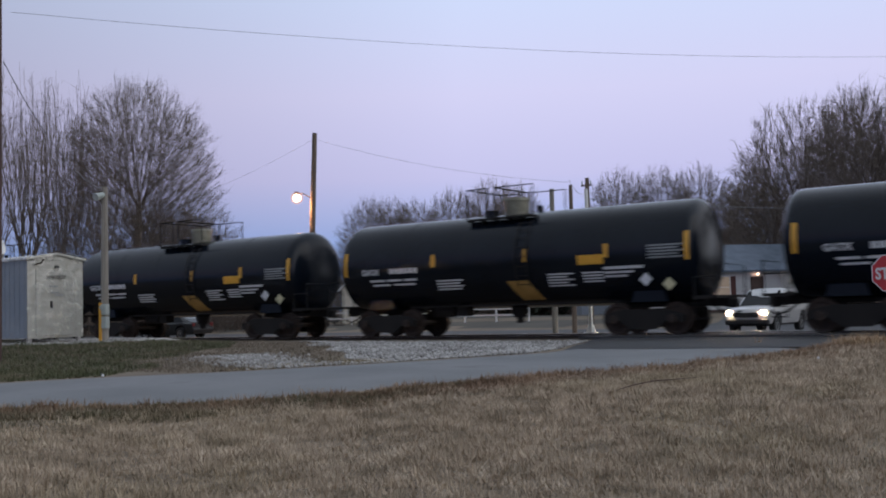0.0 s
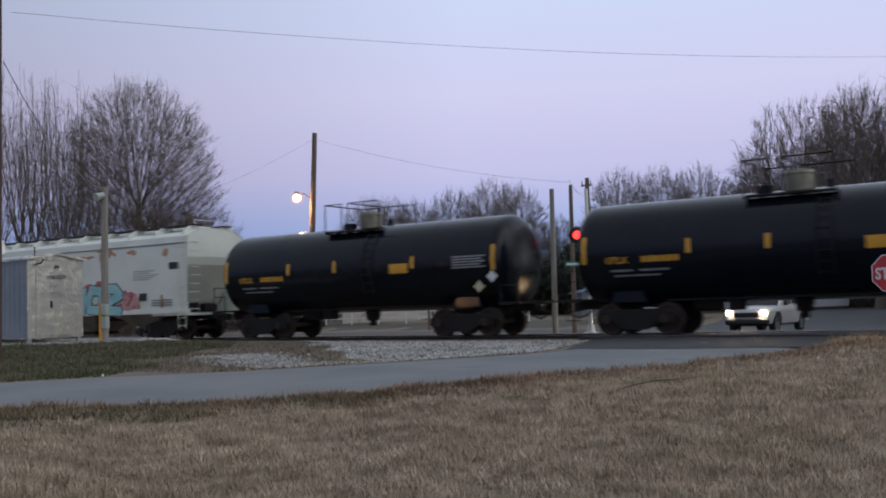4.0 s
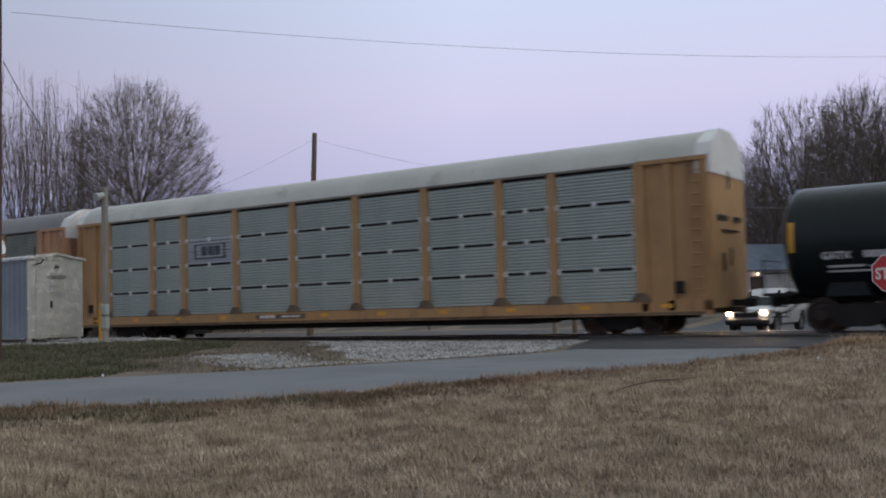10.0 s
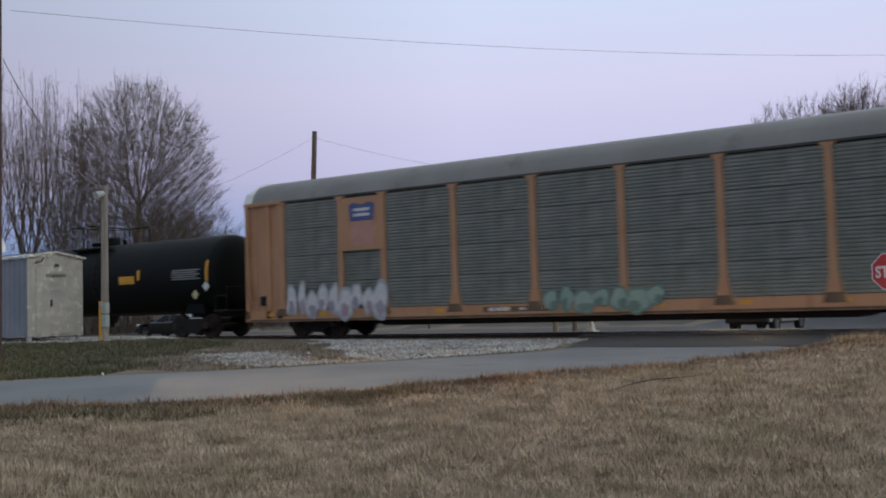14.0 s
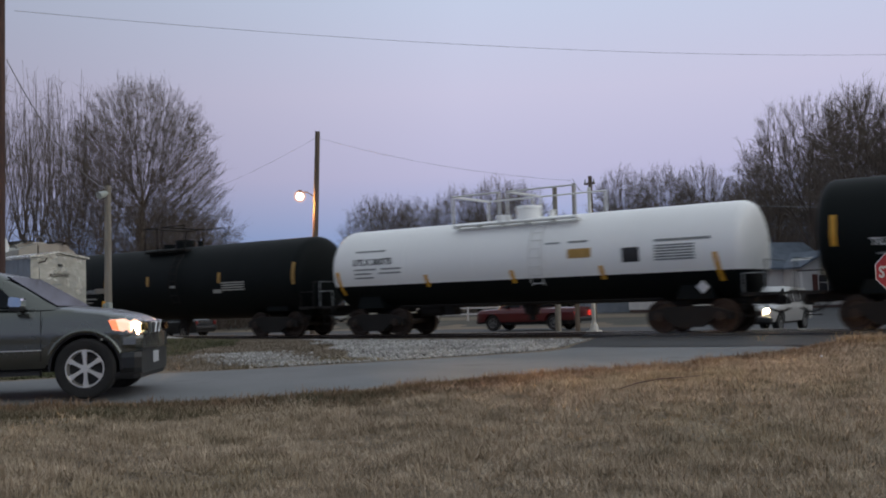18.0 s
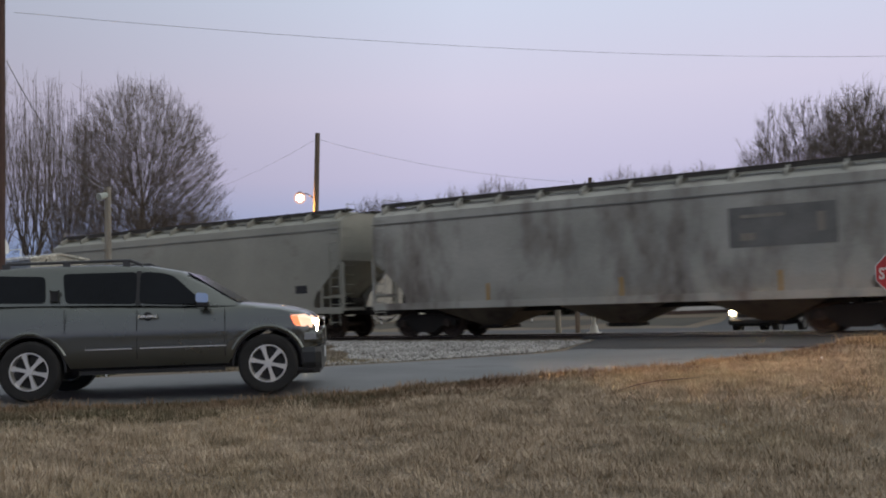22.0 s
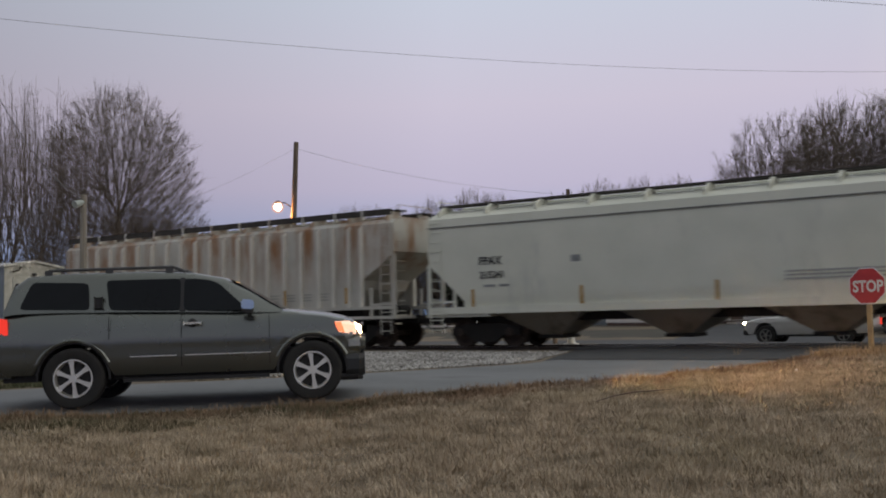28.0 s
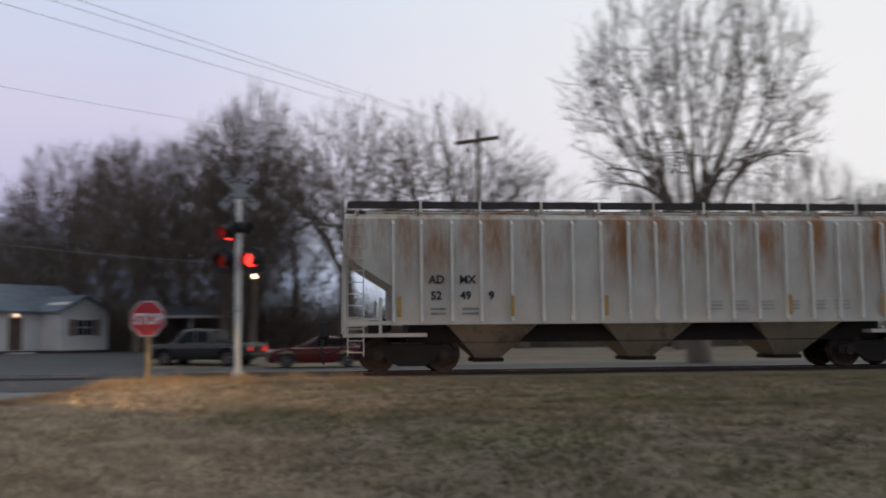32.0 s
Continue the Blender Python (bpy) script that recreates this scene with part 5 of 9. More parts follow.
part("hanging_hose", bm, M["black_plastic"], car16)



# ---- the estate car on the lane ----
M["suv_paint"] = mat("dark_grey_metallic_paint", (0.155, 0.164, 0.155), (0.172, 0.181, 0.172), 0.27, 0.88, 1.0, 200, 0.0, coat=0.10)
M["white_paint"] = mat("silver_white_car_paint", (0.42, 0.42, 0.41), (0.48, 0.475, 0.465), 0.35, 0.2, 1.0, 100, 0.0, coat=0.3)
M["red_paint"] = mat("dark_red_car_paint", (0.075, 0.006, 0.008), (0.10, 0.009, 0.011), 0.3, 0.0, 1.0, 100, 0.0, coat=0.5)
M["dark_paint"] = mat("dark_blue_grey_car_paint", (0.016, 0.018, 0.021), (0.024, 0.027, 0.03), 0.3, 0.2, 1.0, 100, 0.0, coat=0.5)
M["lamp_warm"] = glow_mat("lit_headlamp", (1.0, 0.50, 0.30), 1.15)
M["lamp_amber"] = glow_mat("amber_side_lamp", (1.0, 0.22, 0.12), 1.5, (0.6, 0.2, 0.05))
M["lamp_beam"] = glow_mat("lit_headlamp_bright", (1.0, 0.74, 0.5), 30.0)
M["lamp_high"] = glow_mat("headlamp_main_beam", (1.0, 0.58, 0.28), 9500.0, (0.0, 0.0, 0.0))
M["lamp_far"] = glow_mat("headlamp_dipped_beam", (1.0, 0.66, 0.40), 2500.0, (0.0, 0.0, 0.0))
M["lamp_black"] = mat("dead_black_baffle", (0.0002, 0.0002, 0.0002), (0.0003, 0.0003, 0.0003), 0.9, 0, 3, 40, 0.0, spec=0.0)
M["dull_rim"] = mat("dull_grey_rim", (0.16, 0.16, 0.16), (0.22, 0.22, 0.22), 0.45, 0.3, 3, 60, 0.02)
M["bumper_paint"] = mat("dark_bumper_paint", (0.020, 0.022, 0.024), (0.028, 0.030, 0.032), 0.35, 0.2, 1.0, 100, 0.0)
M["windscreen"] = mat("dark_windscreen_glass", (0.004, 0.005, 0.008), (0.007, 0.009, 0.014), 0.08, 0, 1, 10, 0.0, spec=0.07)
M["tail_red"] = glow_mat("lit_tail_lamp", (1.0, 0.045, 0.03), 0.9, (0.4, 0.02, 0.02))
M["cable"] = mat("weathered_cable", (0.16, 0.16, 0.17), (0.24, 0.24, 0.25), 0.7, 0, 4, 40, 0.0)
M["rail_dark"] = mat("dark_roof_rail", (0.05, 0.05, 0.052), (0.08, 0.08, 0.083), 0.45, 0.4, 3, 40, 0.0)
M["tail_off"] = mat("unlit_tail_lamp", (0.10, 0.008, 0.008), (0.14, 0.012, 0.012), 0.3, 0, 3, 40, 0.0)
M["sheet_white"] = mat("white_enamel", (0.66, 0.67, 0.64), (0.74, 0.74, 0.71), 0.4, 0, 2, 30, 0.02)
M["plate"] = mat("pale_plate", (0.45, 0.46, 0.48), (0.52, 0.53, 0.55), 0.5, 0, 3, 30, 0.0)


def beam(parent, x, y0, y1, z0, z1, depth, slats, glow_):
    """A headlamp's beam: an added glowing panel, with an added dark shroud and slats that shape it, facing forward."""
    bm = B()
    box(bm, x, x + 0.004, y0, y1, z0, z1)
    lens = part("beam_emitter", bm, glow_, parent, "added bright panel that casts the headlamp's beam")
    bm = B()
    w = 0.006
    box(bm, x - 0.004, x + depth, y0 - w, y0, z0 - w, z1 + w)
    box(bm, x - 0.004, x + depth, y1, y1 + w, z0 - w, z1 + w)
    box(bm, x - 0.004, x + depth, y0, y1, z0 - w, z0)
    box(bm, x - 0.004, x + depth, y0, y1, z1, z1 + w)
    part("beam_shroud", bm, M["lamp_black"], parent)
    for k in range(1, slats + 1):
        z = z0 + (z1 - z0) * k / (slats + 1)
        bm = B()
        prism_y(bm, [(x + 0.006, z - 0.001), (x + depth, z - 0.008), (x + depth, z - 0.006), (x + 0.006, z + 0.001)], y0, y1)
        part("beam_slat", bm, M["lamp_black"], lens)


def tyre_mesh(r, w):
    bm = B()
    prof = [(r * 0.62, w * 0.40), (r * 0.78, w * 0.50), (r * 0.93, w * 0.47), (r, w * 0.36), (r, -w * 0.36), (r * 0.93, -w * 0.47), (r * 0.78, -w * 0.50), (r * 0.62, -w * 0.40)]
    loft(bm, [[(q * math.cos(a), y, q * math.sin(a)) for q, y in prof] for a in np.linspace(0, 2 * math.pi, 33)], caps=False)
    return mesh("tyre", bm, M["rubber"], True, 35)


def rim_mesh(r, w, spokes=6, metal="silver"):
    bm = B()
    prof = [(r * 0.98, w * 0.42), (r * 1.0, w * 0.46), (r * 0.93, w * 0.46), (r * 0.88, w * 0.30), (r * 0.86, -w * 0.3), (r * 0.96, -w * 0.4)]
    loft(bm, [[(q * math.cos(a), -y, q * math.sin(a)) for q, y in prof] for a in np.linspace(0, 2 * math.pi, 33)], caps=False)
    for k in range(spokes):
        a = 2 * math.pi * k / spokes + 0.26
        ca, sa = math.cos(a), math.sin(a)
        def at_(q, s_):
            return (q * ca - s_ * sa, q * sa + s_ * ca)
        ring0 = [at_(r * 0.15, -r * 0.09), at_(r * 0.15, r * 0.09), at_(r * 0.55, r * 0.09), at_(r * 0.93, r * 0.15), at_(r * 0.93, -r * 0.15), at_(r * 0.55, -r * 0.09)]
        loft(bm, [[(x, -w * 0.40, z) for x, z in ring0], [(x, -w * 0.28, z) for x, z in ring0]])
    tube(bm, (0, -w * 0.25, 0), (0, -w * 0.44, 0), r * 0.24, r * 0.20, 14)
    return mesh("rim", bm, M[metal], True, 35)


def disc_mesh(r, w):
    bm = B()
    tube(bm, (0, -w * 0.10, 0), (0, w * 0.2, 0), r, r, 24)
    return mesh("brake_disc", bm, M["black_plastic"])


def wheel(parent, x, y, z, tyre, rim, disc, turn=0):
    holder = part("wheel", tyre, None, parent, at=pose(x, y, z, 0, 0, turn))
    part("rim", rim, None, holder, "silver six-spoke alloy rim")
    part("brake_disc", disc, None, holder)
    return holder


def vehicle_shell(stations, wheels, R, sill, half_w, tuck=0.05):
    """A car's lower body: rings along x from (x, top z, half width); wheel arches are cut into its lower edge."""
    xs = sorted({round(x, 3) for x in np.linspace(stations[0][0], stations[-1][0], 90)} | {s[0] for s in stations})
    sx, sz, sw = [s[0] for s in stations], [s[1] for s in stations], [s[2] for s in stations]
    lo_x = [s[0] for s in stations]
    lo_z = [s[3] for s in stations]
    rings = []
    for x in xs:
        top, w, lo = np.interp(x, sx, sz), np.interp(x, sx, sw), np.interp(x, lo_x, lo_z)
        for wx in wheels:
            d = abs(x - wx)
            if d < R:
                lo = max(lo, 0.40 + math.sqrt(R * R - d * d))
        lo = min(lo, top - 0.05)
        ring = []
        k = 14
        for i in range(k):
            z = lo + (top - lo) * i / (k - 1)
            y = w
            y -= tuck * max(0, (0.62 - z) / 0.35) ** 2 + 0.03 * max(0, (0.66 - z) / 0.3)
            y -= 0.085 * max(0, (z - 0.80) / 0.45) ** 2 - 0.012 * math.exp(-((z - 0.86) / 0.05) ** 2)
            if i == k - 1:
                y -= 0.05
            ring.append((x, -y, z))
        crown = [(x, -w * 0.62, top + 0.03), (x, 0, top + 0.05), (x, w * 0.62, top + 0.03)]
        rings.append(ring + crown + [(x, -y, z) for _, y, z in ring[::-1]])
    bm = B()
    loft(bm, rings)
    return bm


def cabin_shell(st, belt_drop=0.0):
    """The upper body: rings (x, belt z, roof z, belt half width, roof half width)."""
    bm = B()
    rings = []
    for x, zb, zr, wb, wr in st:
        h = max(0.02, zr - zb)
        rings.append([(x, -wb, zb), (x, -(wb + (wr - wb) * 0.8), zb + h * 0.84), (x, -wr + 0.03, zb + h * 0.96), (x, -wr * 0.6, zr + 0.005 * h), (x, 0, zr + 0.015 * h), (x, wr * 0.6, zr + 0.005 * h), (x, wr - 0.03, zb + h * 0.96), (x, wb + (wr - wb) * 0.8, zb + h * 0.84), (x, wb, zb)])
    loft(bm, rings)
    return bm


def side_glass(outline, wb, zb, wr, zr, s, t=0.012):
    """A pane on the leaning side of a cabin; outline in x, z."""
    f = lambda z: wb + (wr - wb) * (z - zb) / (zr - zb)
    bm = B()
    loft(bm, [[(x, s * (f(z) + 0.002), z) for x, z in outline], [(x, s * (f(z) + t), z) for x, z in outline]])
    return bm


def rounded(pts, r=0.05):
    out = []
    n = len(pts)
    for i in range(n):
        p, a, b = Vector(pts[i]), Vector(pts[i - 1]), Vector(pts[(i + 1) % n])
        da, db = (a - p).normalized(), (b - p).normalized()
        for f in (0.0, 0.5, 1.0):
            q = (p + da * r) * (1 - f) ** 2 + 2 * f * (1 - f) * p + (p + db * r) * f * f
            out.append((q.x, q.y))
    return out


suv = thing("sport_utility_vehicle", "dark grey sport utility vehicle with tinted windows and lit headlamps", "car")
st = [(-1.06, 0.90, 0.86, 0.50), (-1.0, 1.0, 0.93, 0.46), (-0.93, 1.24, 0.97, 0.46), (-0.55, 1.30, 0.99, 0.46), (0.6, 1.28, 0.995, 0.42), (1.6, 1.24, 0.995, 0.42), (2.45, 1.20, 0.99, 0.42), (2.78, 1.20, 0.975, 0.42),
      (3.3, 1.14, 0.965, 0.42), (3.55, 1.08, 0.95, 0.40), (3.68, 1.03, 0.91, 0.36), (3.76, 0.95, 0.86, 0.36), (3.80, 0.86, 0.80, 0.40)]
part("body", vehicle_shell(st, (0.0, 3.13), 0.485, 0.42, 0.99), M["suv_paint"], suv, smooth=True, angle=50)
cab = [(-0.92, 1.24, 1.30, 0.90, 0.85), (-0.80, 1.26, 1.66, 0.91, 0.78), (-0.64, 1.27, 1.78, 0.92, 0.76), (-0.2, 1.27, 1.81, 0.92, 0.75), (0.9, 1.25, 1.81, 0.92, 0.75), (1.5, 1.23, 1.78, 0.92, 0.75), (1.95, 1.21, 1.69, 0.91, 0.76), (2.3, 1.20, 1.50, 0.90, 0.78), (2.72, 1.19, 1.235, 0.88, 0.82)]
part("cabin", cabin_shell(cab), M["suv_paint"], suv, smooth=True, angle=50)
for s in (-1, 1):
    for nm, pts in (("quarter_window", [(-0.71, 1.33), (0.20, 1.30), (0.17, 1.66), (-0.56, 1.69)]), ("rear_window", [(0.46, 1.29), (1.385, 1.26), (1.385, 1.69), (0.40, 1.69)]), ("front_window", [(1.43, 1.26), (2.30, 1.23), (2.20, 1.32), (1.88, 1.62), (1.72, 1.67), (1.43, 1.69)])):
        part(nm, side_glass(rounded(pts, 0.06), 0.925, 1.23, 0.792, 1.72, s), M["glass_dark"], suv, "dark tinted window")
    bm = B()
    for a, b in ((0.74, 1.34), (1.45, 2.58)):
        box(bm, a, b, s * 0.992, s * 1.012, 0.655, 0.695, 0.005)
    part("side_moulding", bm, M["suv_paint"], suv)
    bm = B()
    for a, b in ((0.74, 1.34), (1.45, 2.58)):
        box(bm, a, b, s * 1.0125, s * 1.016, 0.657, 0.668)
    part("moulding_strip", bm, M["silver"], suv, "bright strip along the door moulding")
    for wx in (0.0, 3.13):
        bm = B()
        loft(bm, [[(wx + q * math.cos(a), s * yy, 0.40 + q * math.sin(a)) for q, yy in ((0.455, 0.40), (0.455, 0.965), (0.484, 0.965), (0.484, 0.40))] for a in np.linspace(-0.05, math.pi + 0.05, 15)])
        part("wheel_liner", bm, M["black_plastic"], suv)
    bm = B()
    box(bm, 0.65, 2.55, s * 0.90, s * 0.99, 0.33, 0.39, 0.01)
    part("running_board", bm, M["black_plastic"], suv)
    bm = B()
    for x in (1.405,):
        box(bm, x - 0.004, x + 0.004, s * 0.9955, s * 0.9985, 0.52, 1.2)
    box(bm, 0.46, 0.468, s * 0.9945, s * 0.998, 0.85, 1.2)
    box(bm, 2.56, 2.568, s * 0.987, s * 0.992, 0.52, 1.17)
    part("door_gap", bm, M["black_plastic"], suv)
    h = part("handle_cup", tube(B(), (1.55, s * 0.985, 1.085), (1.55, s * 0.9995, 1.085), 0.06, 0.05, 12), M["black_plastic"], suv)
    bm = B()
    box(bm, 1.44, 1.67, s * 1.0, s * 1.035, 1.068, 1.098, 0.01)
    part("door_handle", bm, M["silver"], suv, "bright door handle")
    bm = B()
    box(bm, 0.27, 0.37, s * 0.905, s * 0.935, 1.32, 1.46, 0.015)
    part("rear_door_handle", bm, M["black_plastic"], suv)
    bm = B()
    loft(bm, [[(2.28 + dx, s * (0.98 + dy), z) for dx, z in rounded([(-0.06, 1.20), (0.08, 1.19), (0.09, 1.34), (-0.05, 1.36)], 0.03)] for dy in (0.0, 0.2)])
    box(bm, 2.27, 2.33, s * 0.88, s * 1.0, 1.22, 1.27)
    part("mirror_foot", bm, M["black_plastic"], suv)
    bm = B()
    loft(bm, [[(2.285 + dx, s * (0.99 + dy), z) for dx, z in rounded([(-0.07, 1.25), (0.10, 1.24), (0.10, 1.36), (-0.06, 1.38)], 0.035)] for dy in (0.0, 0.21)])
    part("mirror_cap", bm, M["chrome"], suv, "bright mirror cap")
    part("door_pillar", side_glass([(1.372, 1.25), (1.445, 1.25), (1.445, 1.70), (1.372, 1.70)], 0.924, 1.23, 0.791, 1.72, s), M["black_plastic"], suv, "black pillar between the windows")
    # roof rack
    bm = B()
    rod(bm, [(-0.45, s * 0.62, 1.80), (-0.38, s * 0.62, 1.85), (1.25, s * 0.62, 1.86), (1.42, s * 0.62, 1.79)], 0.022, 8)
    for x in (-0.4, 0.4, 1.2):
        box(bm, x - 0.05, x + 0.05, s * 0.60, s * 0.64, 1.78, 1.85)
    part("roof_rail", bm, M["rail_dark"], suv)
    # arches
    for wx in (0.0, 3.13):
        bm = B()
        arc = np.linspace(0.13 * math.pi, 0.87 * math.pi, 15)
        loft(bm, [[(wx + q * math.cos(a), s * yy, 0.40 + q * math.sin(a)) for q, yy in ((0.478, 0.93), (0.478, 0.998), (0.502, 1.004), (0.525, 0.990))] for a in arc], close=False)
        part("wheel_arch", bm, M["suv_paint"], suv)
    # lamps
    bm = B()
    loft(bm, [[(x, s * (0.97 if x < 3.6 else 0.905), z) for x, z in [(3.45, 1.03), (3.50, 0.90), (3.72, 0.86), (3.735, 0.98), (3.62, 1.045)]], [(x, s * (0.90 if x < 3.6 else 0.6), z) for x, z in [(3.45, 1.05), (3.56, 0.88), (3.79, 0.86), (3.79, 0.97), (3.68, 1.05)]]])
    part("headlamp", bm, M["lamp_warm"], suv, "lit headlamp")
    beam(suv, 3.812, *sorted((s * 0.60, s * 0.80)), 0.885, 0.965, 0.065, 5, M["lamp_high"])
    bm = B()
    loft(bm, [[(x, s * 0.972, z) for x, z in [(3.44, 1.03), (3.49, 0.91), (3.58, 0.89), (3.53, 1.035)]], [(x, s * 0.93, z) for x, z in [(3.44, 1.03), (3.49, 0.91), (3.58, 0.89), (3.53, 1.035)]]])
    part("side_lamp", bm, M["lamp_amber"], suv, "amber side lamp")
    bm = B()
    loft(bm, [[(x, s * (0.965 if x > -0.95 else 0.94), z) for x, z in [(-0.985, 0.98), (-0.83, 1.0), (-0.85, 1.2), (-0.96, 1.22)]], [(x - 0.02, s * 0.80, z) for x, z in [(-0.985, 0.98), (-0.83, 1.0), (-0.85, 1.2), (-0.96, 1.22)]]])
    part("tail_lamp", bm, M["tail_red"], suv, "lit red tail lamp")
bm = B()
loft(bm, [[(2.70, -0.80, 1.245), (2.70, 0.80, 1.245), (2.03, 0.68, 1.655), (2.03, -0.68, 1.655)], [(2.725, -0.80, 1.25), (2.725, 0.80, 1.25), (2.05, 0.68, 1.665), (2.05, -0.68, 1.665)]])
part("windscreen", bm, M["windscreen"], suv, "dark sloping windscreen")
bm = B()
rod(bm, [(2.66, -0.5, 1.27), (2.60, -0.1, 1.30), (2.66, 0.3, 1.27)], 0.014, 5)
part("wiper", bm, M["black_plastic"], suv)
bm = B()
loft(bm, [[(-0.945, -0.72, 1.30), (-0.945, 0.72, 1.30), (-0.80, 0.66, 1.68), (-0.80, -0.66, 1.68)], [(-0.965, -0.72, 1.30), (-0.965, 0.72, 1.30), (-0.82, 0.66, 1.69), (-0.82, -0.66, 1.69)]])
part("tailgate_window", bm, M["glass_dark"], suv)
bm = B()
loft(bm, [rounded([(-0.95, 0.40), (0.95, 0.40), (0.97, 0.72), (-0.97, 0.72)], 0.06)] and [[(x, y, z) for y, z in rounded([(-0.94, 0.42), (0.94, 0.42), (0.96, 0.74), (-0.96, 0.74)], 0.08)] for x in (-1.14, -0.80)])
part("rear_bumper", bm, M["suv_paint"], suv)
bm = B()
loft(bm, [[(x, y * k, z) for y, z in rounded([(-0.95, 0.30), (0.95, 0.30), (0.95, 0.62), (-0.95, 0.62)], 0.09)] for x, k in ((3.58, 1.0), (3.76, 0.97), (3.84, 0.88))])
part("front_bumper", bm, M["bumper_paint"], suv)
bm = B()
loft(bm, [[(x, y * k, z) for y, z in rounded([(-0.90, 0.24), (0.90, 0.24), (0.93, 0.34), (-0.93, 0.34)], 0.04)] for x, k in ((3.50, 1.0), (3.74, 0.96), (3.81, 0.86))])
part("lower_valance", bm, M["black_plastic"], suv)
bm = B()
loft(bm, [[(x, y * k, z) for y, z in rounded([(-0.95, 0.64), (0.95, 0.64), (0.93, 0.84), (-0.93, 0.84)], 0.06)] for x, k in ((3.62, 1.0), (3.78, 0.96), (3.855, 0.86))])
part("bumper_trim", bm, M["suv_paint"], suv)
bm = B()
box(bm, 3.77, 3.825, -0.57, 0.57, 0.80, 1.01, 0.02)
part("grille", bm, M["black_plastic"], suv)
bm = B()
for y, lean in ((-0.42, 0.10), (-0.16, 0.05), (0.16, -0.05), (0.42, -0.10)):
    loft(bm, [[(3.822, y - 0.025 + k, z), (3.822, y + 0.025 + k, z), (3.84, y + 0.02 + k, z), (3.84, y - 0.02 + k, z)] for z, k in ((0.81, lean), (1.0, -lean))])
box(bm, 3.81, 3.835, -0.56, 0.56, 0.985, 1.015, 0.008)
part("grille_bars", bm, M["chrome"], suv, "chrome grille bars")
bm = B()
box(bm, 3.845, 3.86, -0.17, 0.17, 0.42, 0.58, 0.01)
part("number_plate", bm, M["plate"], suv, "pale blank plate")
bm = B()
box(bm, -0.95, 3.6, -0.78, 0.78, 0.36, 0.72)
part("underbody", bm, M["black_plastic"], suv)
T1, R1, D1 = tyre_mesh(0.40, 0.27), rim_mesh(0.255, 0.27), disc_mesh(0.24, 0.27)
SUV_WHEELS = [(wheel(suv, x, y, 0.40, T1, R1, D1, 0 if y < 0 else 180), x, y) for x in (0.0, 3.13) for y in (-0.87, 0.87)]


